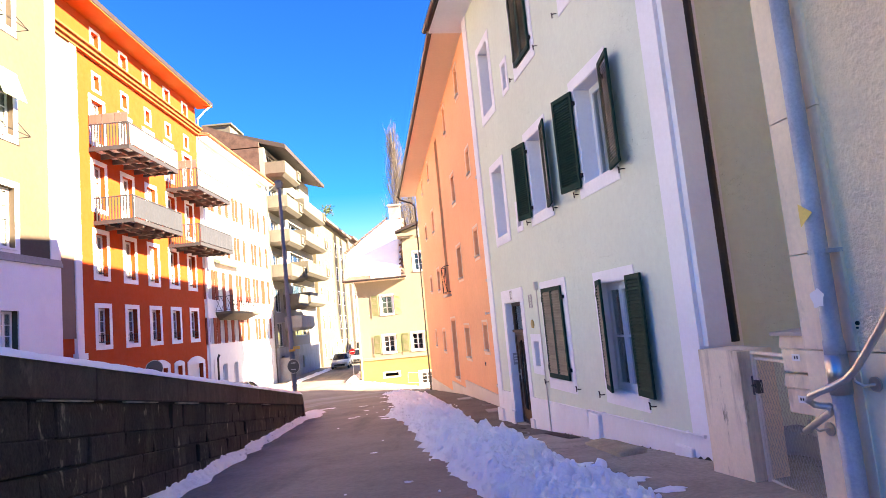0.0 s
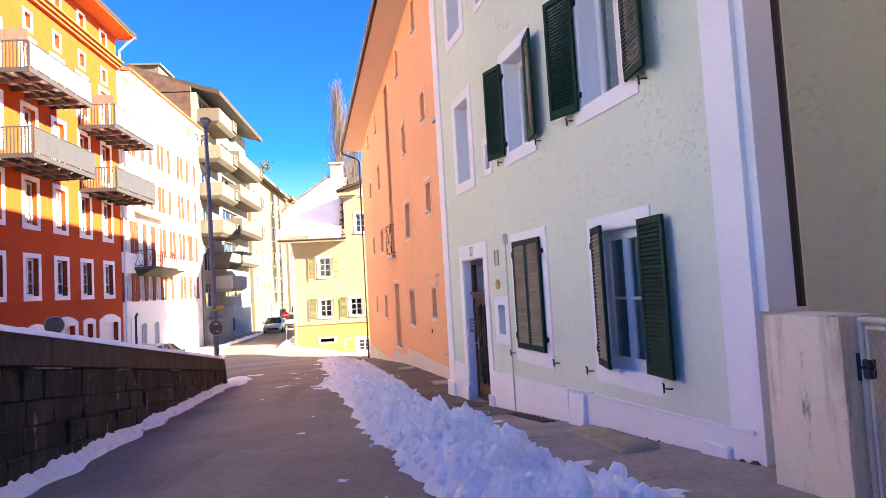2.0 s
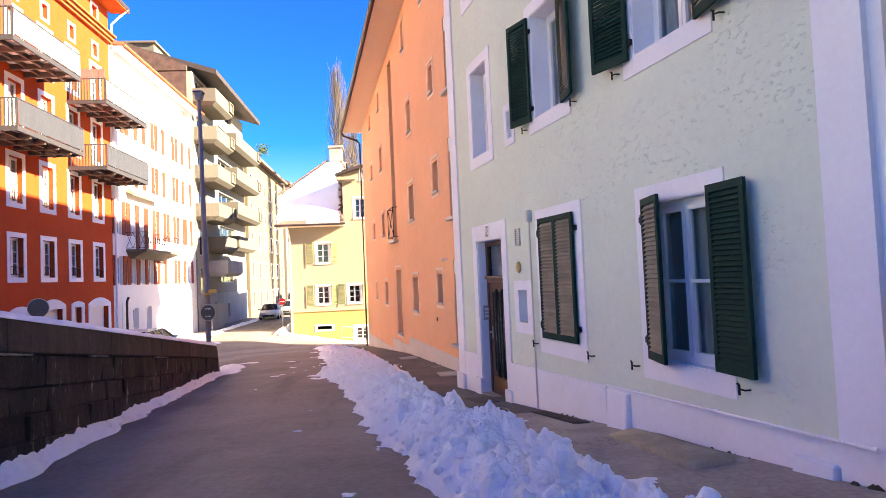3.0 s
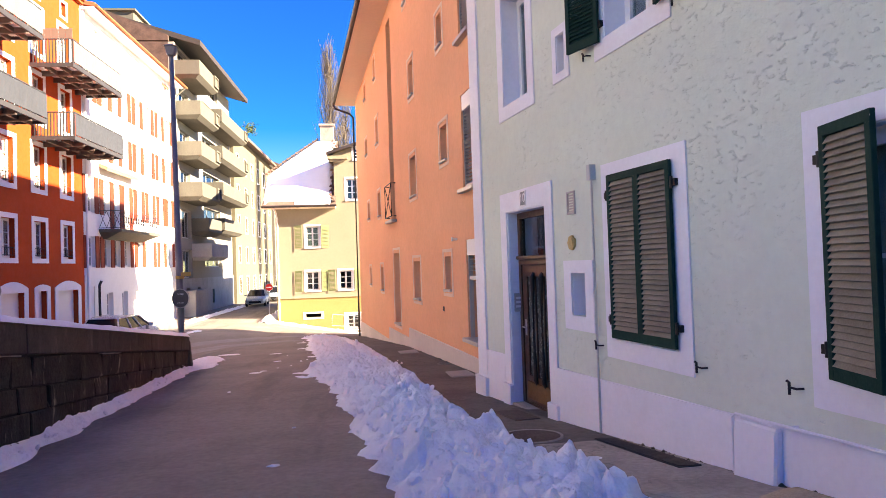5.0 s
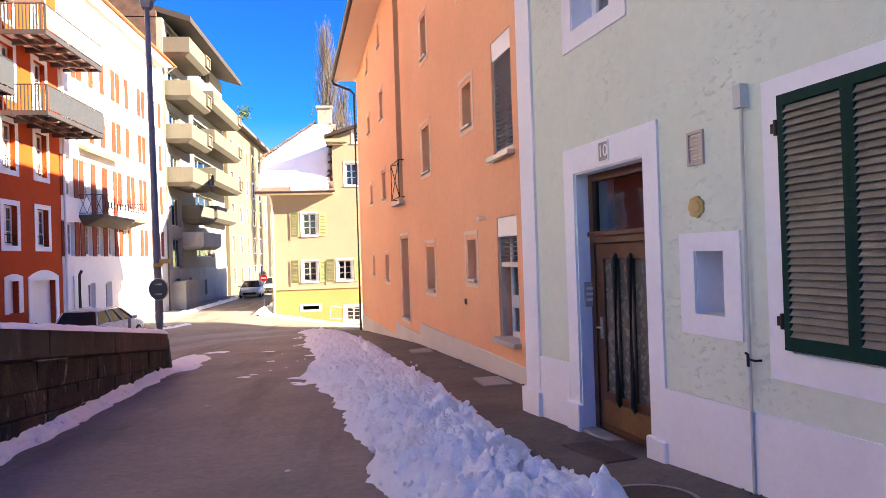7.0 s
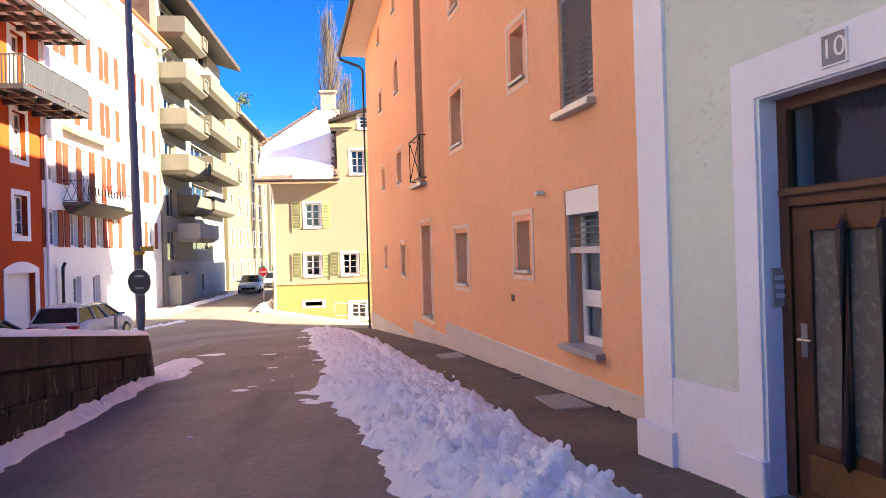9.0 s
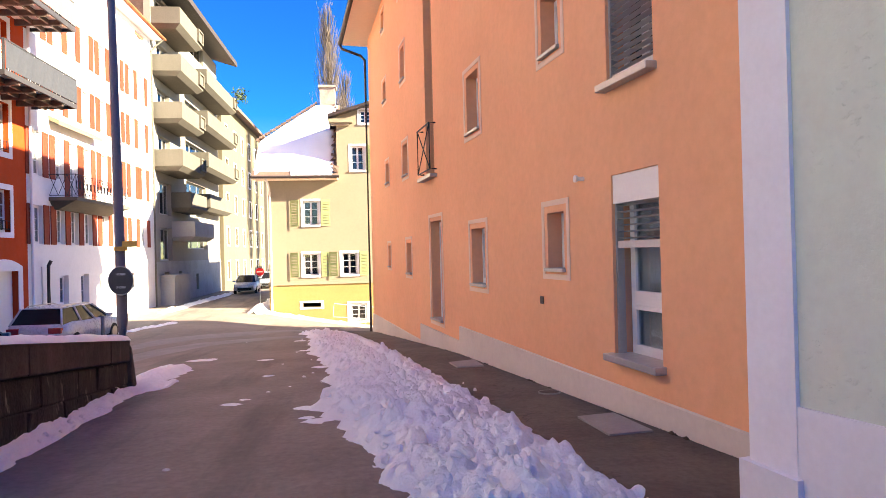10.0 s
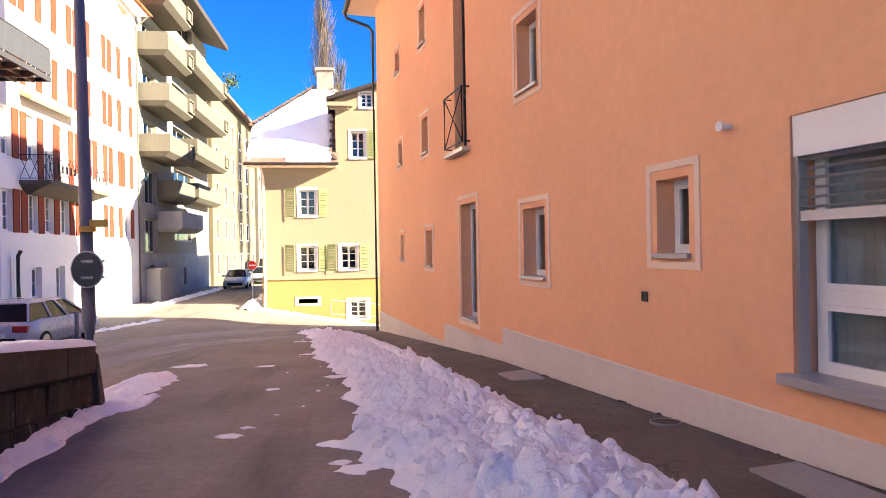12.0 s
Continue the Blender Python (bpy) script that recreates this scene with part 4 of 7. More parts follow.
def glazed(h, hole, surround=0.0, mat=M_LILAC, muntins=2, sill=False, rail=False, curtain=True, depth=0.2, front=0.0):
    a, c, p, q = hole
    if surround:
        bm = bmesh.new()
        ring(bm, a - surround, c + surround, p - surround, q + surround, surround, front - 0.02, front + 0.01)
        part("surround", bm, mat, h)
    w = casement(h, a, c, p, q, -1, depth - 0 + front, M_FRAME, muntins=muntins, leaves=2 if c - a > 0.6 else 1, fw=0.05, curtain=[(a + 0.05, a + (c - a) * 0.35), (c - (c - a) * 0.35, c - 0.05)] if curtain else None)
    if sill:
        bm = bmesh.new()
        box(bm, a - 0.08, c + 0.08, front - 0.08, front + 0.1, p - 0.07, p)
        part("sill", bm, mat, h)
    if rail:
        bm = bmesh.new()
        for z in (p + 0.12, p + 0.42):
            tube(bm, [(a, front + 0.03, z), (c, front + 0.03, z)], 0.015, 6)
        for i in range(5):
            s = a + (c - a) * (i + 0.5) / 5
            tube(bm, [(s, front + 0.03, p + 0.12), (s, front + 0.03, p + 0.42)], 0.01, 5)
        part("window_guard", bm, M_IRON, h, "low iron window guard")
    return w


# deep orange house
OC = [-12.05, -9.6, -7.25, -4.9, -2.5]
holes = []
for i, s in enumerate(OC):
    holes += [(s - 0.46, s + 0.46, 1.68, 3.25), (s - 0.46, s + 0.46, 4.62, 6.45), (s - 0.46, s + 0.46, 7.55, 9.5), (s - 0.46, s + 0.46, 10.5, 12.4)]
    holes += [(s - 0.24, s + 0.24, 12.95, 13.6), (s - 0.3, s + 0.3, 14.9, 15.6)]
GAR = [(-13.2, -11.2, LOW, 0.25), (-9.9, -8.9, LOW, 0.2), (-7.8, -6.2, LOW, 0.3), (-5.15, -4.45, -0.95, 0.3), (-3.5, -1.6, LOW, 0.25)]
orange = plain_house("house", "tall orange rendered house with white window surrounds and pink pilaster", -15.55, -0.9, 16.2, M_DEEPORANGE, holes + GAR)
for h in holes:
    tall = h[3] - h[2] > 1.4
    glazed(orange, h, 0.2 if tall else 0.13, M_LILAC, 2 if tall else 0, rail=h[2] < 5 and tall, curtain=tall)
for h in GAR:
    a, c, p, q = h
    bm = bmesh.new()
    box(bm, a - 0.28, a, -0.03, 0.01, p, q + 0.05)
    box(bm, c, c + 0.28, -0.03, 0.01, p, q + 0.05)
    n = 10
    for i in range(n):     # a flat arch over the opening
        x0, x1 = a - 0.28 + (c - a + 0.56) * i / n, a - 0.28 + (c - a + 0.56) * (i + 1) / n
        f = lambda x: 0.28 * (1 - ((x - (a + c) / 2) / ((c - a) / 2 + 0.28)) ** 2) * min(1.0, (c - a) / 1.6)
        hexa(bm, [(x0, -0.03, q), (x1, -0.03, q), (x1, 0.01, q), (x0, 0.01, q), (x0, -0.03, q + 0.16 + f(x0)), (x1, -0.03, q + 0.16 + f(x1)), (x1, 0.01, q + 0.16 + f(x1)), (x0, 0.01, q + 0.16 + f(x0))])
    bmesh.ops.remove_doubles(bm, verts=list(bm.verts), dist=0.001)
    part("door_surround", bm, M_LILAC, orange)
    bm = bmesh.new()
    box(bm, a, c, 0.22, 0.28, p, q)
    gd = part("garage_door", bm, M_FRAME, orange, "pale sectional door")
    if c - a > 1.4:
        for i in range(8):
            bm = bmesh.new()
            box(bm, a + 0.02, c - 0.02, 0.205, 0.22, p + 0.1 + i * 0.36, p + 0.40 + i * 0.36)
            part("panel", bm, M_FRAME, gd)
for s0, s1, z0, z1, o0, o1 in ((-15.3, -13.75, LOW, 14.2, -0.14, 0.02),):
    bm = bmesh.new()
    box(bm, s0, s1 - 0.45, o0 + 0.05, o1, 2.0, z1)
    part("pilaster", bm, M_PINK, orange, "broad pale pink pilaster")
    bm = bmesh.new()
    box(bm, s1 - 0.45, s1, o0, o1, LOW, z1)
    box(bm, s1 - 0.55, s1 + 0.1, o0 - 0.08, o1, 1.15, 1.4)
    box(bm, s1 - 0.5, s1 + 0.05, o0 - 0.05, o1, LOW, 1.15)
    part("pilaster", bm, M_LILAC, orange, "white pilaster edge on a stepped base")
bm = bmesh.new()
for i, (o, z0, z1) in enumerate(((-0.18, 14.2, 14.34), (-0.30, 14.34, 14.5), (-0.42, 14.5, 14.6))):
    box(bm, -15.6, -0.85, o, 0.02, z0, z1)
part("cornice", bm, mk("orange_moulding", (0.30, 0.085, 0.025), 0.85, 0.06, 1, 0.1, 40), orange, "moulded cornice below the attic")
bm = bmesh.new()
hexa(bm, [(-16.0, -1.0, 16.05), (-0.5, -1.0, 16.05), (-0.5, 5.5, 17.9), (-16.0, 5.5, 17.9), (-16.0, -1.0, 16.3), (-0.5, -1.0, 16.3), (-0.5, 5.5, 18.2), (-16.0, 5.5, 18.2)])
hexa(bm, [(-16.0, 11, 16.05), (-0.5, 11, 16.05), (-0.5, 5.5, 17.9), (-16.0, 5.5, 17.9), (-16.0, 11, 16.3), (-0.5, 11, 16.3), (-0.5, 5.5, 18.2), (-16.0, 5.5, 18.2)])
part("roof", bm, M_GUTTER, orange, "dark roof with a deep overhanging eave")
bm = bmesh.new()
box(bm, -16.0, -0.5, -0.97, 0.0, 16.0, 16.04)
part("soffit", bm, mk("orange_soffit", (0.45, 0.12, 0.025), 0.85, 0.05, 1, 0.05, 40), orange)
bm = bmesh.new()
tube(bm, [(-0.75, -1.0, 16.1), (-0.72, -0.5, 15.7), (-0.74, -0.1, 15.3), (-0.74, -0.1, LOW)], 0.06, 8)
part("downpipe", bm, M_LILAC, orange)

M_BAL = mk("grey_painted_steel", (0.040, 0.040, 0.044), 0.6, 0.1, 4, 0.1, 40)
M_BALW = mk("white_balcony_cloth", (0.13, 0.125, 0.125), 0.7, 0.06, 2, 0.2, 20)
M_BALG = mk("grey_balcony_cloth", (0.040, 0.045, 0.055), 0.7, 0.08, 2, 0.2, 20)
M_WOODD = mk("dark_balcony_boards", (0.10, 0.07, 0.06), 0.7, 0.2, 4, 0.2, 30)
M_SCREEN = mk("pink_balcony_screen", (0.16, 0.115, 0.095), 0.7, 0.06, 3, 0.1, 30)


def steel_balcony(s0, s1, z, cloth, screen):
    b = thing("balcony", MW @ pose(s0, 0, z), "hanging steel balcony with railing cloth and dark board floor", "balcony", "balconies of the orange house")
    L, D, H = s1 - s0, 1.75, 1.0
    bm = bmesh.new()
    box(bm, 0, L, -D, -D + 0.08, -0.02, 0.16)
    box(bm, 0, 0.08, -D + 0.08, 0, -0.02, 0.16)
    box(bm, L - 0.08, L, -D + 0.08, 0, -0.02, 0.16)
    bmesh.ops.remove_doubles(bm, verts=list(bm.verts), dist=0.0005)
    part("edge_beam", bm, M_BAL, b)
    for i in range(1, 5):
        bm = bmesh.new()
        box(bm, L * i / 5 - 0.05, L * i / 5 + 0.05, -D + 0.08, 0, -0.12, 0.10)
        part("beam", bm, M_WOODD, b, "dark cross beam")
    for y0 in (-1.25, -0.65):
        bm = bmesh.new()
        box(bm, 0.08, L - 0.08, y0, y0 + 0.09, -0.07, 0.095)
        part("joist", bm, M_WOODD, b)
    bmx = bmesh.new()
    n = 12
    w = (D - 0.1) / n - 0.012
    box(bmx, 0.09, L - 0.09, 0, w, 0.105, 0.14)
    me = mesh_of("floor_board", bmx, M_FRAME)
    for i in range(n):
        part("floor_board", me, M_FRAME, b).location = (0, -D + 0.09 + (D - 0.1) * i / n, 0)
    bm = bmesh.new()
    tube(bm, [(0.03, 0, H + 0.15), (0.03, -D + 0.03, H + 0.15), (L - 0.03, -D + 0.03, H + 0.15), (L - 0.03, 0, H + 0.15)], 0.03, 8)
    part("top_rail", bm, M_BAL, b)
    bmx = bmesh.new()
    box(bmx, -0.02, 0.02, -0.02, 0.02, 0.16, H + 0.14)
    me = mesh_of("baluster", bmx, M_BAL)
    for x in (0.03, L - 0.03):
        for i in range(13):
            part("baluster", me, M_BAL, b).location = (x, -D + 0.06 + i * (D - 0.08) / 13, 0)
    for i in range(34):
        part("baluster", me, M_BAL, b).location = (0.05 + i * (L - 0.1) / 33, -D + 0.03, 0)
    bm = bmesh.new()
    n = 24
    lo = [bm.verts.new((0.04 + (L - 0.08) * i / n, -D - 0.02 + 0.012 * math.sin(i * 1.7), 0.20)) for i in range(n + 1)]
    hi = [bm.verts.new((0.04 + (L - 0.08) * i / n, -D - 0.015, H + 0.10 - 0.02 * abs(math.sin(i * 0.9)))) for i in range(n + 1)]
    for i in range(n):
        bm.faces.new((lo[i], lo[i + 1], hi[i + 1], hi[i]))
    part("railing_cloth", bm, cloth, b)
    if screen:
        boxes("screen_board", M_SCREEN, b, [(0.05, 0.08, -D + 0.05 + i * D / 6.2, -D + 0.05 + (i + 0.94) * D / 6.2, H + 0.2, H + 0.62) for i in range(6)])
    return b


steel_balcony(-12.8, -7.9, 9.95, M_BALW, True)
steel_balcony(-12.6, -7.7, 6.78, M_BALG, False)
steel_balcony(-5.5, -0.45, 9.70, M_BALW, True)
steel_balcony(-5.5, -0.45, 6.62, M_BALG, False)

# old cream house at the near end
holes = [(-18.9, -18.0, 5.1, 7.2), (-18.9, -18.0, 9.0, 11.1), (-18.9, -18.0, 12.9, 14.9), (-18.8, -17.95, 1.35, 3.0), (-22.4, -21.4, 5.1, 7.2), (-22.4, -21.4, 9.0, 11.1), (-22.3, -21.4, 1.35, 3.0)]
h0 = plain_house("house", "old cream house with a lilac-grey lower storey", -32, -15.6, 17.0, M_H0, holes, front=-0.35)
for h in holes:
    glazed(h0, h, 0.22, M_LILAC, 3, sill=True, front=-0.35)
bm = bmesh.new()
pierced(bm, -32, -15.58, LOW, 4.65, -0.40, -0.352, [h for h in holes if h[2] < 2])
part("lower_wall", bm, M_LILAC, h0, "lilac-grey painted lower storey")
bm = bmesh.new()
box(bm, -32, -15.56, -0.47, -0.352, 4.65, 4.8)
box(bm, -32, -15.57, -0.43, -0.352, 4.8, 4.92)
part("string_course", bm, M_CONC_D, h0, "grey string course")
bm = bmesh.new()
box(bm, -16.15, -15.58, -0.40, -0.352, 4.92, 17.0)
part("corner_strip", bm, M_FRAME, h0, "white corner strip")
bm = bmesh.new()
hexa(bm, [(-19.05, -0.80, 10.2), (-17.9, -0.80, 10.2), (-17.9, -0.76, 10.2), (-19.05, -0.76, 10.2), (-19.05, -0.42, 11.3), (-17.9, -0.42, 11.3), (-17.9, -0.37, 11.3), (-19.05, -0.37, 11.3)])
part("awning", bm, mk("pale_green_cloth", (0.42, 0.62, 0.42), 0.8, 0.06, 3, 0.2, 30), h0, "pale green window awning")
bm = bmesh.new()
for z, s in ((9.0, -18.45), (12.9, -18.45)):
    tube(bm, [(s - 0.6, -0.38, z + 0.6), (s - 0.6, -0.85, z), (s + 0.6, -0.85, z), (s + 0.6, -0.38, z + 0.6)], 0.015, 6)
    tube(bm, [(s - 0.6, -0.85, z), (s - 0.6, -0.38, z)], 0.015, 6)
    tube(bm, [(s + 0.6, -0.85, z), (s + 0.6, -0.38, z)], 0.015, 6)
part("flower_bracket", bm, M_IRON, h0, "thin iron window bracket")
bm = bmesh.new()
box(bm, -32.5, -15.3, -1.0, 10.5, 17.0, 17.4)
part("roof", bm, M_TILE, h0)

# white house with red-brown shutters
WC = [-0.1, 1.75, 3.05, 4.45, 6.35, 8.25, 10.2, 11.9]
WR = [(1.30, 2.85), (4.05, 5.85), (6.95, 8.55), (9.75, 11.35)]
holes, meta = [], []
for j, (z0, z1) in enumerate(WR):
    for i, s in enumerate(WC):
        if j == 1 and i in (2, 3):
            z = (3.35, z1)
        else:
            z = (z0, z1)
        holes.append((s - 0.40, s + 0.40, *z))
        meta.append((i, j))
ATTIC = [(s - 0.32, s + 0.32, 12.55, 13.6) for s in (1.0, 3.8, 6.6, 9.2, 11.6)]
LOWW = [(1.6, 2.4, -1.3, -0.05), (3.6, 4.4, -1.6, -0.05), (5.6, 6.4, -1.9, -0.05), (7.6, 8.5, LOW, -0.2), (9.9, 10.6, -2.2, -0.2)]
white = plain_house("house", "white rendered house with red-brown shutters and a small iron balcony", -0.9, 13.6, 14.25, M_WHITE, holes + ATTIC + LOWW)
bmx = bmesh.new()
box(bmx, 0, 0.44, -0.030, -0.008, 0, 1)
for a, c, p, q in ((0, 0.05, 0, 1), (0.39, 0.44, 0, 1), (0.05, 0.39, 0, 0.04), (0.05, 0.39, 0.96, 1), (0.05, 0.39, 0.48, 0.52)):
    box(bmx, a, c, -0.046, -0.030, p, q)
for i in range(22):
    if i != 10 and i != 11:
        p = 0.045 + i * 0.0415
        hexa(bmx, [(0.05, -0.042, p), (0.39, -0.042, p), (0.39, -0.030, p), (0.05, -0.030, p), (0.05, -0.033, p + 0.036), (0.39, -0.033, p + 0.036), (0.39, -0.030, p + 0.036), (0.05, -0.030, p + 0.036)])
SH_ME = mesh_of("shutter", bmx, M_SHUT_R)
for h, (i, j) in zip(holes, meta):
    glazed(white, h, 0.0, muntins=2, curtain=True, depth=0.16)
    a, c, p, q = h
    for s in ((a - 0.46, c + 0.02) if i in (0, 1, 4, 6) or j == 1 else (c + 0.02,)):
        sh = part("shutter", SH_ME, M_SHUT_R, white, "red-brown wooden shutter")
        sh.matrix_local = Matrix.LocRotScale((s, -0.002, p - 0.03), None, (1, 1, q - p + 0.06))
for h in ATTIC + LOWW:
    glazed(white, h, 0.0, muntins=1, curtain=False, depth=0.22)
bm = bmesh.new()
hexa(bm, [(-0.9, -0.75, 14.1), (13.8, -0.75, 14.1), (13.8, 6, 15.5), (-0.9, 6, 15.5), (-0.9, -0.75, 14.3), (13.8, -0.75, 14.3), (13.8, 6, 15.7), (-0.9, 6, 15.7)])
part("roof", bm, M_REDTILE, white, "red tiled roof")
bm = bmesh.new()
box(bm, -0.9, 13.7, -0.70, 0.0, 14.05, 14.09)
part("soffit", bm, M_WHITE, white)
bm = bmesh.new()
tube(bm, [(-0.9, -0.80, 14.16), (13.9, -0.80, 14.16)], 0.075, 8)
part("gutter", bm, mk("copper_gutter", (0.45, 0.14, 0.06), 0.5, 0.1, 4, 0.05, 30, metal=0.3), white)
bm = bmesh.new()
tube(bm, [(13.6, -0.8, 14.1), (13.5, -0.3, 13.6), (13.48, -0.08, 13.3), (13.48, -0.08, LOW)], 0.05, 8)
part("downpipe", bm, M_CONC, white)
bm = bmesh.new()
box(bm, 11.0, 12.3, -0.03, 0.02, 13.55, 13.75)
part("small_awning", bm, mk("red_cloth", (0.60, 0.08, 0.05), 0.8, 0.06, 3, 0.1, 30), white, "rolled red awning")
bm = bmesh.new()
hexa(bm, [(0.9, -0.42, 6.28), (5.2, -0.42, 6.28), (5.2, 0.0, 6.5), (0.9, 0.0, 6.5), (0.9, -0.42, 6.46), (5.2, -0.42, 6.46), (5.2, 0.0, 6.68), (0.9, 0.0, 6.68)])
part("awning_box", bm, mk("beige_awning_box", (0.24, 0.18, 0.11), 0.6, 0.05, 3, 0.05, 30), white, "beige rolled awning")
bm = bmesh.new()
hexa(bm, [(1.2, -0.2, 2.75), (6.2, -0.2, 2.75), (6.2, 0, 2.75), (1.2, 0, 2.75), (0.85, -1.05, 3.10), (6.55, -1.05, 3.10), (6.55, 0, 3.10), (0.85, 0, 3.10)])
box(bm, 0.8, 6.6, -1.12, 0, 3.10, 3.25)
part("balcony_slab", bm, M_CONC, white, "pale stone balcony slab")
bm = bmesh.new()
tube(bm, [(0.86, 0, 4.2), (0.86, -1.06, 4.2), (6.54, -1.06, 4.2), (6.54, 0, 4.2)], 0.016, 6)
tube(bm, [(0.86, 0, 3.32), (0.86, -1.06, 3.32), (6.54, -1.06, 3.32), (6.54, 0, 3.32)], 0.013, 6)
n = 16
for i in range(n):
    a, c = 0.86 + 5.68 * i / n, 0.86 + 5.68 * (i + 1) / n
    m = (a + c) / 2
    tube(bm, [(a, -1.06, 3.32), (a, -1.06, 4.2)], 0.011, 5)
    tube(bm, [(a, -1.06, 3.76), (m, -1.06, 4.15), (c, -1.06, 3.76), (m, -1.06, 3.37), (a, -1.06, 3.76)], 0.012, 5)
    tube(bm, [(m + 0.13 * math.cos(k * 0.785), -1.06, 3.76 + 0.16 * math.sin(k * 0.785)) for k in range(9)], 0.011, 5)
for i in range(3):
    a = -1.06 + 1.06 * i / 3
    tube(bm, [(0.86, a, 3.32), (0.86, a + 0.35, 4.2)], 0.012, 5)
    tube(bm, [(0.86, a + 0.35, 3.32), (0.86, a, 4.2)], 0.012, 5)
part("balcony_railing", bm, M_BAL, white, "ornamental wrought iron railing")
for s0, s1, z0, z1, o in ((0.1, 1.2, -1.4, 0.35, -0.03), (9.0, 9.5, LOW, 0.4, -0.05)):
    bm = bmesh.new()
    box(bm, s0, s1, o, 0.01, z0, z1)
    part("wall_panel", bm, M_FRAME, white)
bm = bmesh.new()
tube(bm, [(0.15, -0.25, -1.2), (0.15, -0.25, 0.4), (0.15, -0.35, 0.6)], 0.07, 8)
part("downpipe", bm, M_GUTTER, white)

M_APT = mk("beige_render", (0.28, 0.26, 0.225), 0.9, 0.06, 0.8, 0.2, 50, stain=0.15)

# ---------------- apartment block with concrete balconies ----------------
holes = []
for lv in range(6):
    z = 0.35 + lv * 2.95
    holes += [(14.6, 17.0, z + 0.1, z + 2.2), (20.6, 26.0, z + 0.9, z + 2.9)]
holes += [(15.0, 16.2, -1.3, -0.3), (18.2, 19.0, LOW, -0.3), (19.9, 20.4, -1.8, -0.8), (22.5, 23.2, -1.8, -0.6)]
apt = plain_house("apartment_building", "pale apartment block with stacked concrete balconies and a brown clad gable", 13.7, 30.4, 17.5, M_APT, holes, M_SHINGLE)
for h in holes:
    casement(apt, *h, -1, 0.25, M_FRAME_G, leaves=3 if h[1] - h[0] > 2 else 1, fw=0.06)
bm = bmesh.new()
hexa(bm, [(13.9, -1.8, 17.3), (30.5, -1.8, 17.3), (30.5, 5, 19.4), (13.9, 5, 19.4), (13.9, -1.8, 17.7), (30.5, -1.8, 17.7), (30.5, 5, 19.8), (13.9, 5, 19.8)])
part("roof", bm, mk("brown_roof_sheet", (0.060, 0.050, 0.046), 0.6, 0.15, 2, 0.1, 30, metal=0.2), apt, "shallow roof with a deep brown metal edge")
bm = bmesh.new()
hexa(bm, [(13.72, 0.4, 17.6), (14.0, 0.4, 17.6), (14.0, 9.5, 17.6), (13.72, 9.5, 17.6), (13.72, 0.4, 18.0), (14.0, 0.4, 18.0), (14.0, 5, 19.9), (13.72, 5, 19.9)])
part("gable", bm, M_SHINGLE, apt, "brown clad gable")
bm = bmesh.new()
box(bm, 15.0, 18.0, 3.2, 5.4, 18.6, 20.2)
box(bm, 14.8, 18.2, 3.0, 5.6, 20.2, 20.35)
part("roof_house", bm, M_CONC, apt, "small rooftop hut")
bm = bmesh.new()
pierced(bm, 13.72, 30.4, LOW, 0.4, -0.05, -0.004, [h for h in holes if h[3] < 0.4])
part("base_wall", bm, M_CONC_D, apt, "grey concrete base")


def concrete_balcony(s0, s1, top, out, planter=True, mat=M_CONC):
    b = thing("balcony", MW @ pose(s0, 0, top), "cast concrete balcony with a solid parapet", "balcony", "balconies of the apartment block")
    L = s1 - s0
    bm = bmesh.new()
    hexa(bm, [(0.25, -out + 0.35, -1.28), (L - 0.25, -out + 0.35, -1.28), (L - 0.25, -0.004, -1.28), (0.25, -0.004, -1.28), (0, -out, -1.02), (L, -out, -1.02), (L, -0.004, -1.02), (0, -0.004, -1.02)])
    part("slab", bm, mat, b)
    bm = bmesh.new()
    box(bm, 0, L, -out, -out + 0.12, -1.02, 0)
    box(bm, 0, 0.12, -out + 0.12, -0.004, -1.02, 0)
    box(bm, L - 0.12, L, -out + 0.12, -0.004, -1.02, 0)
    part("parapet", bm, mat, b)
    if planter:
        bm = bmesh.new()
        ring(bm, L - 1.25, L - 0.1, -0.85, 0.02, 0.10, -out - 0.14, -out + 0.0)
        box(bm, L - 1.15, L - 0.2, -out - 0.05, -out, -0.75, -0.08)
        part("planter", bm, mat, b, "box planter in the parapet")
    return b


for top in (16.2, 13.25, 10.3, 7.35):
    concrete_balcony(13.75, 18.9, top, 1.75)
for top in (14.15, 11.15, 8.15):
    concrete_balcony(20.0, 29.8, top, 1.75)
concrete_balcony(17.0, 21.0, 5.0, 1.3, False)
concrete_balcony(17.0, 22.2, 3.05, 1.5, False, M_CONC_D)
concrete_balcony(22.5, 29.8, 5.4, 1.2, False)
bm = bmesh.new()
box(bm, 14.4, 17.6, -0.9, -0.06, LOW, -0.55)
box(bm, 14.3, 17.7, -1.0, -0.06, -0.55, -0.45)
part("bin_store", bm, M_CONC_D, apt, "grey concrete bin store")

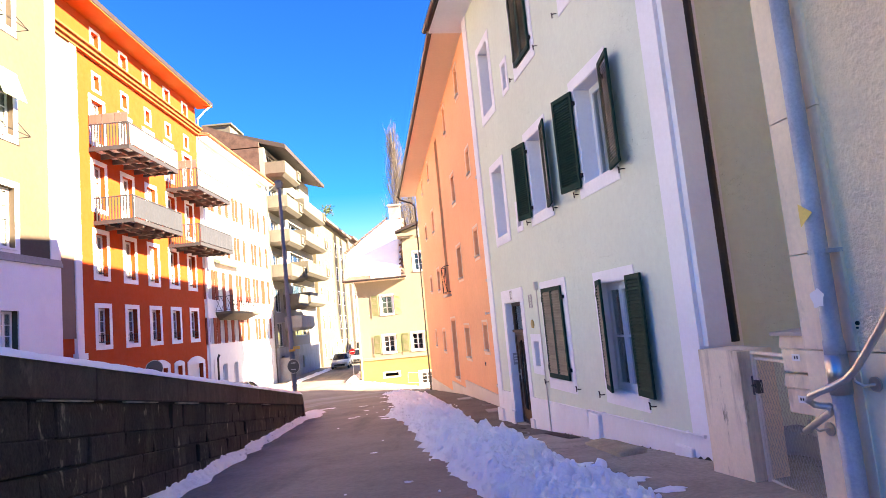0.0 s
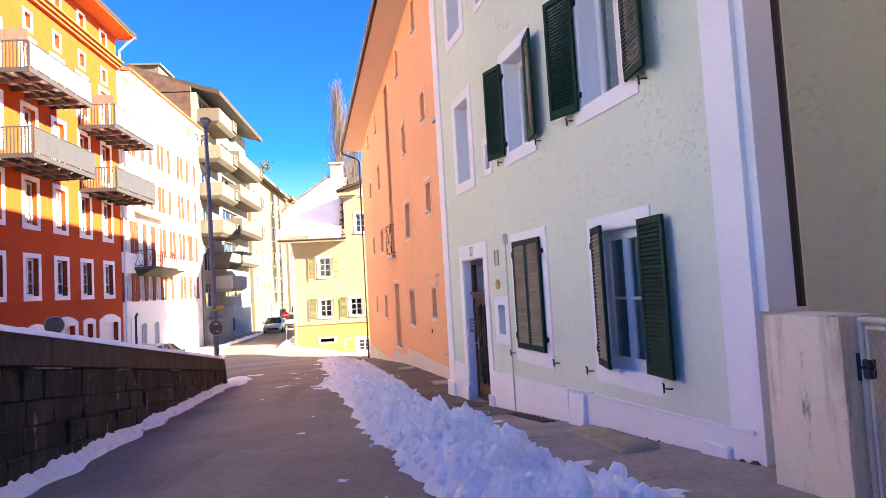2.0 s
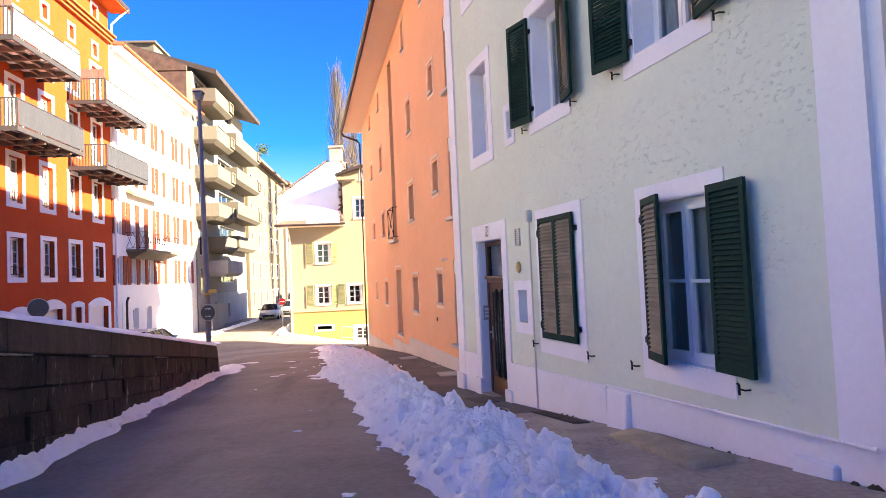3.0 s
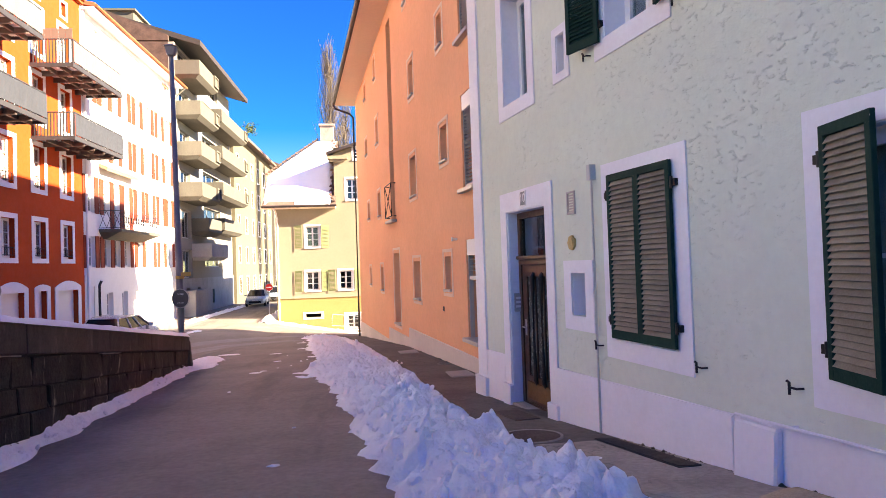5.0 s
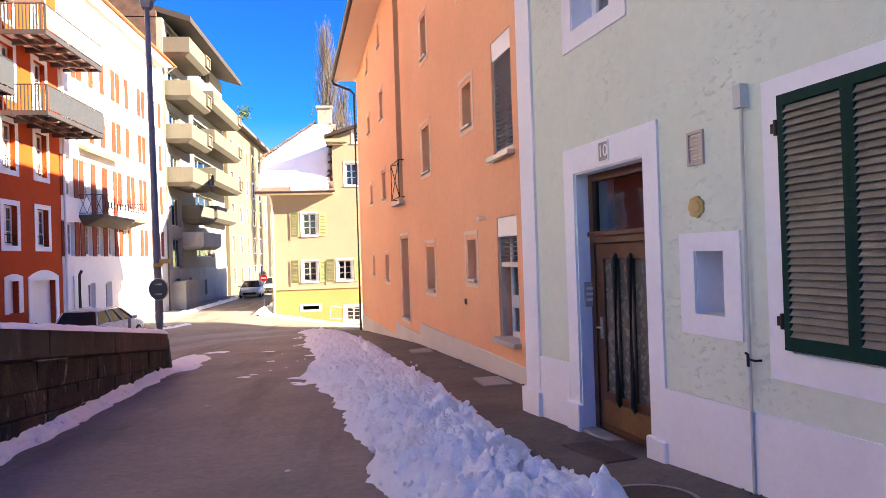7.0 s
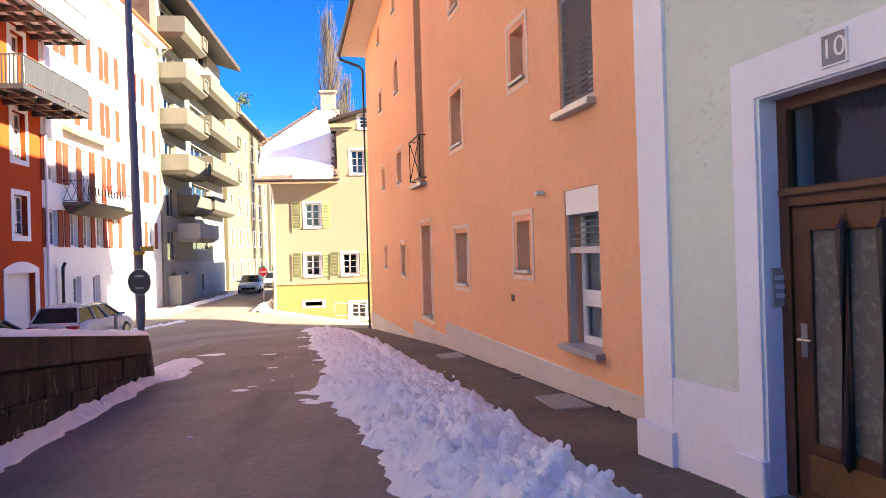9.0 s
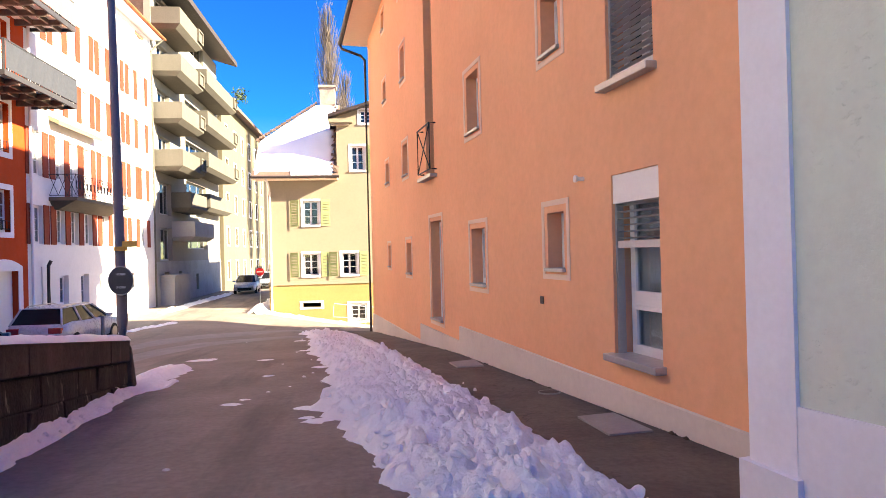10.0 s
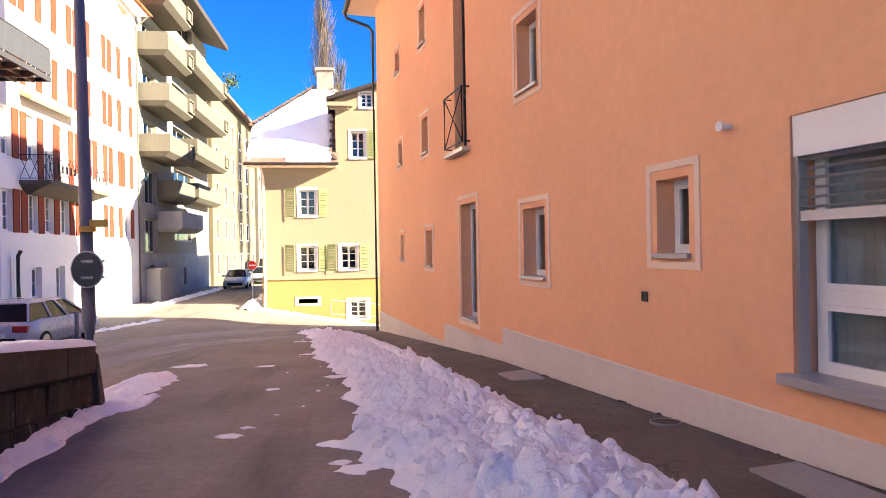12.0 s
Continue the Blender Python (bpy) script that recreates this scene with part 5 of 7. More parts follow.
# farther houses along the street
def far_house(label, s0, s1, top, wall_mat, rows, cols, front=0.0, roof=M_TILE):
    holes = [(s0 + (s1 - s0) * (i + 0.5) / cols - 0.5, s0 + (s1 - s0) * (i + 0.5) / cols + 0.5, r, r + 1.6) for r in rows for i in range(cols)]
    h = plain_house("house", label, s0, s1, top, wall_mat, holes, front=front)
    for q in holes:
        glazed(h, q, 0.12, M_LILAC, 1, curtain=False, front=front)
    bm = bmesh.new()
    hexa(bm, [(s0, front - 0.8, top - 0.1), (s1, front - 0.8, top - 0.1), (s1, 5, top + 2.4), (s0, 5, top + 2.4), (s0, front - 0.8, top + 0.2), (s1, front - 0.8, top + 0.2), (s1, 5, top + 2.7), (s0, 5, top + 2.7)])
    part("roof", bm, roof, h)
    return h


far_house("cream four-storey house farther along the street", 30.6, 52.0, 14.4, M_FAR, (-1.4, 1.7, 4.8, 7.9, 11.0), 6, front=-0.3)
far_house("grey-brown house at the far end of the street", 52.2, 75.0, 14.6, M_FARGREY, (-1.4, 1.7, 4.8, 7.9, 11.0), 8, front=-0.6)
far_house("pale house closing the far street", 75.2, 120.0, 13.5, M_FAR, (-1.4, 1.7, 4.8, 7.9, 11.0), 12, front=-2.6)

# ---------------- yellow house ----------------
MY = wall_frame(-6.4, 50.0, 1, 0)           # out is -y
yellow = thing("house", MY, "pale yellow house with olive shutters and a snow-covered roof", "house")
YW = [(1.95, 2.85, 2.3, 3.72), (1.9, 2.8, -0.62, 0.68), (4.1, 5.0, -0.62, 0.68), (4.75, 5.55, 5.45, 6.9), (5.3, 6.0, 8.2, 9.0)]
LW = [(4.55, 5.5, -3.3, -2.3), (1.85, 2.85, -2.42, -2.18)]
wt = lambda s: 5.35 if s < 4.0 else 10.1
bm = bmesh.new()
pierced(bm, 0.0, 3.95, -3.9, 4.95, 0.0, 0.4, [h for h in YW + LW if h[1] < 3.95])
pierced(bm, 3.95, 12.0, -3.9, lambda s: 8.7 + 0.33 * (s - 3.95), 0.0, 0.4, [h for h in YW + LW if h[0] > 3.95])
part("wall", bm, M_YELLOW, yellow)
bm = bmesh.new()
box(bm, 0.0, 0.35, 0.4, 14, -3.9, 4.95)
box(bm, 11.7, 12.0, 0.4, 14, -3.9, 9)
box(bm, 3.95, 4.2, 0.4, 9, 4.95, 8.7)
part("end_wall", bm, M_YELLOW, yellow)
bm = bmesh.new()
pierced(bm, -0.02, 12.0, -4.2, -1.12, -0.03, -0.002, LW)
part("base_course", bm, M_YELLOW2, yellow, "bright yellow painted base")
bm = bmesh.new()
box(bm, -0.06, 12.0, -0.09, -0.002, -1.12, -0.92)
part("string_course", bm, M_YELLOW, yellow, "pale yellow string course")
bm = bmesh.new()
backing(bm, YW + LW, -1, 0.4)
part("room", bm, M_ROOM_SHADE, yellow)
for h in YW:
    glazed(yellow, h, 0.11, M_LILAC, 2, sill=True, curtain=False, depth=0.16)
for h in LW:
    bm = bmesh.new()
    ring(bm, h[0] - 0.18, h[1] + 0.18, h[2] - 0.12, h[3] + 0.12, 0.16, -0.05, -0.03, wb=0.1, wt=0.1)
    part("surround", bm, M_LILAC, yellow)
    if h[1] > 4:
        glazed(yellow, h, 0, M_LILAC, 2, curtain=False, depth=0.14)
bmx = bmesh.new()
pierced(bmx, 0, 0.5, 0, 1, -0.05, -0.02, [(0.07, 0.43, 0.08 + i * 0.06, 0.102 + i * 0.06) for i in range(14) if i != 7])
me = mesh_of("shutter", bmx, M_SHUT_O)
for a, c, p, q in YW[:3]:
    for s, tilt in ((a - 0.70, -16), (c + 0.14, 8)):
        sh = part("shutter", me, M_SHUT_O, yellow, "olive green louvred shutter")
        sh.matrix_local = Matrix.LocRotScale((s, -0.02, p - 0.06), Euler((0, 0, radians(tilt))), (1.0, 1, q - p + 0.12))
sh = part("shutter", me, M_FRAME_G, yellow)
sh.matrix_local = Matrix.LocRotScale((5.65, -0.02, 5.4), None, (1.0, 1, 1.55))
bm = bmesh.new()       # roof: hipped part with snow, gable part behind
hexa(bm, [(-0.75, -0.75, 4.9), (4.0, -0.75, 4.9), (4.0, 0.3, 4.9), (-0.75, 0.3, 4.9), (-0.75, -0.75, 5.1), (4.0, -0.75, 5.1), (4.0, 0.3, 5.1), (-0.75, 0.3, 5.1)])
bm2 = bmesh.new()
v = [bm2.verts.new(p) for p in ((-0.75, -0.75, 5.1), (4.05, -0.75, 5.1), (4.05, 5.8, 10.6), (2.55, 5.8, 10.6), (-0.75, 2.1, 7.5), (-0.75, 14, 7.5), (4.05, 14, 10.6))]
bm2.faces.new((v[0], v[1], v[2], v[3], v[4]))
bm2.faces.new((v[3], v[2], v[6]))
bm2.faces.new((v[4], v[3], v[6], v[5]))
part("roof", bm2, M_TILE, yellow, "dark tiled hipped roof")
part("eave", bm, M_SOFFIT, yellow, "boarded eave")
bm = bmesh.new()
tube(bm, [(-0.8, -0.82, 5.02), (4.1, -0.82, 5.02)], 0.08, 8)
part("gutter", bm, M_GUTTER, yellow)
bm = bmesh.new()
tube(bm, [(0.0, -0.8, 4.95), (0.1, -0.5, 4.6), (0.12, -0.1, 4.2), (0.12, -0.1, -3.0)], 0.06, 8)
part("downpipe", bm, M_PLINTH, yellow)
bm = bmesh.new()
hexa(bm, [(3.5, -0.6, 8.45), (12.4, -0.6, 11.35), (12.4, 10, 11.35), (3.5, 10, 8.45), (3.5, -0.6, 8.62), (12.4, -0.6, 11.52), (12.4, 10, 11.52), (3.5, 10, 8.62)])
part("roof", bm, M_GUTTER, yellow, "dark roof edge over the gable")
bm = bmesh.new()
box(bm, 3.55, 4.9, -0.35, 0.0, 8.2, 8.42)
box(bm, 3.65, 4.7, -0.25, 0.0, 8.05, 8.2)
part("eave_return", bm, M_YELLOW, yellow)
# snow lying on the hipped roof
bm = bmesh.new()
n = 26
rows = []
for j in range(n + 1):
    t = j / n
    row = []
    for i in range(n + 1):
        u = i / n
        zz = 5.1 + 5.5 * t
        xl, xr = -0.72 + max(0.0, (zz - 7.5) / 3.1) * 3.27, 4.0
        x = xl + (xr - xl) * u
        yy = -0.75 + 6.55 * t
        thick = 0.10 + 0.05 * noise.noise((x * 1.3, zz * 1.1, 7)) if 0 < i < n and 0 < j < n else 0.01
        if u > 0.93 + 0.05 * noise.noise((0, zz * 3, 2)) or (u < 0.45 and t < 0.05 + 0.03 * noise.noise((x * 3, 0, 5))):
            thick = -0.05
        row.append(bm.verts.new((x, yy - thick * 0.7, zz + thick)))
    rows.append(row)
for a, c in zip(rows, rows[1:]):
    for i in range(n):
        bm.faces.new((a[i], a[i + 1], c[i + 1], c[i]))
sn = solid("roof_snow", bm, M_SNOW_CLEAN, "smooth snow lying on the hipped roof", "snow", kind="stuff", smooth=True)
sn.matrix_world = MY
bmx = bmesh.new()       # ridge tiles along the hip and ragged tiles by the gable wall
hexa(bmx, [(-0.1, -0.12, 0.0), (0.1, -0.12, 0.0), (0.1, 0.14, 0.0), (-0.1, 0.14, 0.0), (-0.05, -0.12, 0.15), (0.05, -0.12, 0.15), (0.05, 0.14, 0.2), (-0.05, 0.14, 0.2)])
me = mesh_of("ridge_tile", bmx, M_TILE)
for i in range(24):
    t = i / 23
    part("ridge_tile", me, M_TILE, yellow).location = (-0.80 + 3.3 * t, 2.1 + 3.7 * t, 7.54 + 3.1 * t + 0.03 * (i % 2))
for i in range(24):
    t = i / 24
    part("ridge_tile", me, M_TILE, yellow).location = (3.92 - 0.12 * (i % 3), -0.55 + 6.4 * t, 5.30 + 5.4 * t)
bm = bmesh.new()
box(bm, 2.75, 3.75, 5.6, 6.5, 9.6, 11.75)
box(bm, 2.65, 3.85, 5.5, 6.6, 11.75, 11.9)
part("chimney", bm, mk("grey_brick", (0.30, 0.25, 0.22), 0.9, 0.3, 4, 0.5, 30), yellow, "grey brick chimney")
bm = bmesh.new()
tube(bm, [(3.6, -0.9, -2.5), (3.65, -0.9, -2.2), (6.5, -0.9, -2.55)], 0.025, 6)
tube(bm, [(3.6, -0.9, -2.5), (3.6, -0.9, -2.95), (6.5, -0.9, -3.2)], 0.02, 6)
for s in (4.4, 5.4, 6.3):
    tube(bm, [(s, -0.9, -2.3 - 0.11 * (s - 3.6)), (s, -0.9, -3.6)], 0.02, 6)
tagged(part("area_railing", bm, M_GALV, yellow, "thin steel railing"), "")

# ---------------- retaining wall ----------------
MR = wall_frame(-3.9, 9.66, -1.18, 13.74)     # out (towards the lane) is -y
WALL_END = 14.15
wtop = lambda s: 0.93 - 0.121 * s
wfoot = lambda s: -0.76 - 0.0628 * s
rwall = thing("retaining_wall", MR, "dark weathered stone retaining wall with long coping blocks", "wall", kind="structure")
rng = random.Random(5)
bm = bmesh.new()
hexa(bm, [(-16, 0.03, wfoot(-16) - 0.5), (WALL_END, 0.03, -2.9), (WALL_END, 0.45, -2.9), (-16, 0.45, -2.9), (-16, 0.03, wtop(-16) - 0.03), (WALL_END, 0.03, wtop(WALL_END) - 0.03), (WALL_END, 0.45, wtop(WALL_END) - 0.03), (-16, 0.45, wtop(-16) - 0.03)])
part("core", bm, M_MORTAR, rwall, "dark mortar between the stones")


def wall_block(name, a, c, d0, d1, o, mat, rough=0.028):
    """One stone between depths d0 and d1 below the sloping top."""
    bm = bmesh.new()
    g = 0.005
    jit = lambda: rng.uniform(-rough, rough)
    pts = []
    for d in (d1, d0):
        for s, oo in ((a + g, o), (c - g, o), (c - g, 0.20), (a + g, 0.20)):
            pts.append((s + jit() * 0.6, oo + (jit() if oo < 0.1 else 0), wtop(s) - d + (g if d == d1 else -g) + jit() * 0.4))
    hexa(bm, pts)
    bmesh.ops.bevel(bm, geom=list(bm.edges), offset=0.014, segments=1, affect="EDGES")
    return part(name, bm, mat, rwall)


s = -15.8
while s < WALL_END - 0.05:
    e = min(s + rng.uniform(2.4, 3.3), WALL_END)
    if WALL_END - e < 0.8:
        e = WALL_END
    wall_block("coping_block", s, e, 0.0, 0.36, -0.035, M_COPE, 0.006)
    s = e
depth = 0.375
while depth < 2.6:
    hgt = rng.uniform(0.24, 0.36)
    s = -9.0 + rng.uniform(0, 0.6)
    while s < WALL_END:
        e = s + rng.uniform(0.45, 1.25)
        if WALL_END - e < 0.3:
            e = WALL_END
        if wtop(s) - depth > wfoot(s) - 0.05:
            wall_block("stone", s, min(e, WALL_END), depth, depth + hgt, rng.uniform(-0.016, 0.014), M_STONE)
        s = e
    depth += hgt
M_LIME = mk("pale_lime_crust", (0.26, 0.24, 0.22), 0.9, 0.4, 8, 0.6, 40, stain=0.8, stain_col=(0.06, 0.05, 0.045))
for a in (-5.6, -4.4, -3.1, -1.2, 0.7, 3.6, 7.1):      # thin lime crust along the ledge under the coping
    e = a + rng.uniform(0.5, 1.1)
    bm = bmesh.new()
    n = 10
    for i in range(n):
        x0, x1 = a + (e - a) * i / n, a + (e - a) * (i + 1) / n
        h0, h1 = (0.004 + 0.022 * abs(noise.noise((x * 3.1, 2, 5))) for x in (x0, x1))
        hexa(bm, [(x0, -0.030, wtop(x0) - 0.37 - h0), (x1, -0.030, wtop(x1) - 0.37 - h1), (x1, 0.02, wtop(x1) - 0.37 - h1), (x0, 0.02, wtop(x0) - 0.37 - h0),
                  (x0, -0.030, wtop(x0) - 0.362), (x1, -0.030, wtop(x1) - 0.362), (x1, 0.02, wtop(x1) - 0.362), (x0, 0.02, wtop(x0) - 0.362)])
    bmesh.ops.remove_doubles(bm, verts=list(bm.verts), dist=0.0004)
    part("lime_crust", bm, M_LIME, rwall, "pale lime crust under the coping")
bm = bmesh.new()       # leaning slab at the end of the wall
hexa(bm, [(WALL_END + 0.02, -0.10, -2.2), (WALL_END + 0.42, -0.10, -2.2), (WALL_END + 0.42, 0.40, -2.2), (WALL_END + 0.02, 0.40, -2.2), (WALL_END + 0.02, -0.04, -0.86), (WALL_END + 0.12, -0.04, -0.92), (WALL_END + 0.12, 0.35, -0.92), (WALL_END + 0.02, 0.35, -0.86)])
bevel(bm, 0.02)
part("end_slab", bm, M_COPE, rwall, "leaning dark end slab")


def snow_sheet(name, label, n_s, n_t, place, material, seed):
    """A lying sheet of snow: place(u, v) gives the point and the height over it."""
    bm = bmesh.new()
    rows = []
    for i in range(n_s + 1):
        row = []
        for j in range(n_t + 1):
            x, y, z, h = place(i / n_s, j / n_t)
            row.append(bm.verts.new((x, y, z + h)))
        rows.append(row)
    for a, c in zip(rows, rows[1:]):
        for j in range(n_t):
            bm.faces.new((a[j], a[j + 1], c[j + 1], c[j]))
    return solid(name, bm, material, label, "snow", kind="stuff", smooth=True)


def on_wall(u, v):
    s = -15.5 + (WALL_END + 15.55) * u
    o = -0.05 + 0.5 * v
    p = MR @ Vector((s, o, wtop(s)))
    edge = min(v, 1 - v) * 8
    h = (0.075 + 0.03 * noise.noise((s * 1.5, o * 4, 1)) + 0.012 * noise.noise((s * 7, o * 9, 2))) * min(1, edge + 0.0) ** 0.5
    if v == 0:
        h = -0.012
    return p.x, p.y + 0.0, p.z, h + 0.004


snow_sheet("wall_snow", "thin even snow lying along the top of the wall", 260, 10, on_wall, M_SNOW_CLEAN, 1)


def surface_z(x, y):
    kx = kerb_x(y)
    zr = road_z(x, y)
    if x < kx or y > 38.4:
        return zr
    fx, z = facade_x(y) + 0.25, lerp_table(PAVE, y)
    zrk = road_z(kx, y)
    zk = max(zrk + 0.05, min(z, zrk + 0.13))
    return zk + (z - zk) * min(1, 1.3 * (x - kx) / max(fx - kx, 0.2))


def foot_snow(u, v):
    s = -6.0 + 21.5 * u
    far = smooth01(13.2, 14.6, s)
    o = 0.05 - (0.29 + 0.40 * far + 0.14 * noise.noise((s * 1.2, 0, 4))) * v
    p = MR @ Vector((s, o, 0))
    q = 1 - v
    h = 0.14 * q ** 1.6 * (1 - 0.55 * far) + 0.03 + 0.06 * noise.noise((p.x * 4, p.y * 4, 1)) * (1 - 0.5 * v) + 0.03 * noise.noise((p.x * 11, p.y * 11, 6))
    h -= 0.10 * smooth01(0.86, 1.0, v) + 0.05 * smooth01(0.6, 0.8, v) * (noise.noise((p.x * 3, p.y * 3, 9)) + 0.3)
    h -= 0.25 * smooth01(0.985, 1.0, u)
    return p.x, p.y, surface_z(p.x, p.y), h


snow_sheet("foot_snow", "ploughed snow lying along the foot of the wall", 420, 26, foot_snow, M_SNOW, 2)


def end_snow(u, v):
    a, r = math.tau * u, v
    rx, ry = 0.55, 1.9
    x, y = -5.3 + rx * r * math.cos(a) * (1 + 0.25 * noise.noise((a * 1.5, 0, 3))) - 0.12 * r * math.sin(a), 26.2 + ry * r * math.sin(a) * (1 + 0.2 * noise.noise((math.cos(a) * 2, math.sin(a) * 2, 5)))
    h = 0.17 * (1 - r ** 1.5) - 0.03 + 0.05 * noise.noise((x * 4, y * 4, 2)) + 0.02 * noise.noise((x * 12, y * 12, 2))
    return x, y, surface_z(x, y), h


snow_sheet("corner_snow", "low heap of snow round the end of the wall", 72, 16, end_snow, M_SNOW, 3)

# ---------------- ploughed snow bank ----------------
BANK_L = [(3, 1.05), (8.15, 0.37), (12, -0.30), (16.5, -0.87), (20, -1.45), (21, -1.90), (22.5, -1.65), (26, -1.95), (30, -2.6), (36, -3.1), (38.2, -3.5)]
BANK_R = [(3, 2.3), (6.3, 1.85), (9.5, 1.40), (11.3, 1.15), (14, 0.78), (16.8, 0.62), (20.2, 0.36), (22.5, 0.0), (26, -0.40), (32, -1.1), (36.5, -1.6), (38.2, -2.5)]
BANK_H = [(3, 0.22), (8, 0.26), (11, 0.34), (14, 0.26), (17, 0.22), (19, 0.28), (24, 0.24), (30, 0.20), (36, 0.15), (38.2, 0.03)]


def bank_height(x, y):
    l = lerp_table(BANK_L, y) + 0.22 * noise.noise((y * 0.9, 0, 11)) + 0.14 * noise.noise((y * 3.1, 2, 11))
    r = lerp_table(BANK_R, y) + 0.18 * noise.noise((y * 0.9, 5, 12)) + 0.16 * noise.noise((y * 3.3, 7, 12))
    t = (x - l) / (r - l)
    prof = max(0.0, 1 - abs((t - 0.40) / (0.40 if t < 0.40 else 0.60)) ** 1.5)
    big = noise.noise((x * 1.7, y * 1.3, 21))
    h = lerp_table(BANK_H, y) * prof * (1.0 + 0.5 * big)
    clods = 0.0
    for k, high in ((4.2, 0.13), (9.5, 0.050)):
        d, near = noise.voronoi((x * k + 0.5 * noise.noise((x * 3, y * 3, 1)), y * k, 0.4))
        clods += high * min(1.0, 2.6 * (d[1] - d[0])) * (0.55 + 0.9 * noise.noise((near[0][0] * 3.7, near[0][1] * 3.7, k)))
    lump = clods - 0.03 + 0.07 * noise.noise((x * 4.2, y * 4.0, 3)) + 0.06 * (0.5 - abs(noise.noise((x * 7.5, y * 7.5, 8)))) + 0.035 * noise.noise((x * 15, y * 15, 5)) + 0.018 * noise.noise((x * 31, y * 29, 15))
    return h + lump * min(1.0, 0.25 + prof * 1.4) + (0.02 if 0.0 < t < 1.0 else -0.10 * min(1, 6 * max(-t, t - 1)))


def bank(u, v):
    y = 2.8 + 35.6 * u ** 1.25
    l, r = lerp_table(BANK_L, y) - 0.38, lerp_table(BANK_R, y) + 0.38
    x = l + (r - l) * v
    return x, y, surface_z(x, y), bank_height(x, y) - 0.012


snow_sheet("snow_bank", "lumpy ploughed snow bank along the kerb", 1150, 104, bank, M_SNOW, 4)
# loose lumps of snow on and beside the bank
ico = bmesh.new()
bmesh.ops.create_icosphere(ico, subdivisions=2, radius=1.0)
ICO_V = [v.co.copy() for v in ico.verts]
ICO_F = [[v.index for v in f.verts] for f in ico.faces]
ico.free()
verts, faces = [], []
rng = random.Random(11)


def lump(x, y, r, sink=0.55):
    z = surface_z(x, y) + max(0.0, bank_height(x, y)) + r * (0.5 - sink)
    rot = Euler((rng.uniform(0, 6), rng.uniform(0, 6), rng.uniform(0, 6))).to_matrix()
    sc = (rng.uniform(0.7, 1.3), rng.uniform(0.7, 1.2), rng.uniform(0.5, 0.9))
    base, k = len(verts), rng.uniform(0, 50)
    cuts = [(Vector((rng.gauss(0, 1), rng.gauss(0, 1), rng.gauss(0, 1))).normalized(), rng.uniform(0.55, 0.95)) for _ in range(9)]
    for c in ICO_V:        # a broken clod: a ball cut by a few planes, with a crumbly face
        f = min([1.0] + [d / max(c.dot(q), 0.01) for q, d in cuts if c.dot(q) > 0.01])
        f *= 1 + 0.16 * noise.noise(c * 3.1 + Vector((0, k, 0)))
        p = rot @ Vector((c.x * sc[0], c.y * sc[1], c.z * sc[2])) * (r * f)
        verts.append((x + p.x, y + p.y, z + p.z))
    faces.extend([i + base for i in f] for f in ICO_F)


for i in range(1500):
    y = 5.0 + 32.5 * rng.random() ** 1.5
    l, r = lerp_table(BANK_L, y), lerp_table(BANK_R, y)
    t = min(0.97, max(0.06, rng.gauss(0.42, 0.24)))
    big = rng.random() < 0.06
    lump(l + (r - l) * t, y, rng.uniform(0.07, 0.12) if big else rng.uniform(0.015, 0.06))
for i in range(14):
    y = 6.0 + 30 * rng.random() ** 1.3
    side = rng.random() < 0.6
    x = lerp_table(BANK_L, y) - abs(rng.gauss(0, 0.35)) if side else lerp_table(BANK_R, y) + abs(rng.gauss(0, 0.18))
    lump(x, y, rng.uniform(0.012, 0.04), 0.35)
for i in range(170):
    s = rng.uniform(-6.0, 14.0)
    o = -min(0.2, abs(rng.gauss(0.02, 0.08)))
    q = MR @ Vector((s, o, 0))
    r = rng.uniform(0.012, 0.045)
    lump(q.x, q.y, r, -0.6 - 2.0 * max(0.0, 1 + o * 4) * 0.4)
me = bpy.data.meshes.new("snow_lumps")
me.from_pydata(verts, [], faces)
me.materials.append(M_SNOW)
tagged(new("snow_lumps", me), "loose broken lumps of snow on the bank", "snow", kind="stuff")
# flat scraps of snow left on the asphalt
verts, faces = [], []
rng = random.Random(23)
SPOTS = [(-3.06, 21.8, 0.16), (-3.5, 28.2, 0.2), (-1.9, 20.5, 0.1), (-2.95, 22.2, 0.08), (-1.75, 20.3, 0.2), (-1.95, 21.2, 0.24), (-2.1, 26.2, 0.2), (-2.8, 30.4, 0.22), (-3.3, 34.5, 0.22), (-5.1, 28.9, 0.36), (-1.3, 12.5, 0.06), (-0.5, 9.2, 0.07), (-3.0, 25.0, 0.12), (1.75, 16.0, 0.1), (1.65, 8.4, 0.12), (1.9, 7.2, 0.16), (1.4, 11.6, 0.15), (1.15, 13.0, 0.08), (2.1, 6.6, 0.14)]
for i in range(9):
    y = rng.uniform(8, 37)
    SPOTS.append((lerp_table(BANK_L, y) - abs(rng.gauss(0.3, 0.9)), y, rng.uniform(0.012, 0.035)))
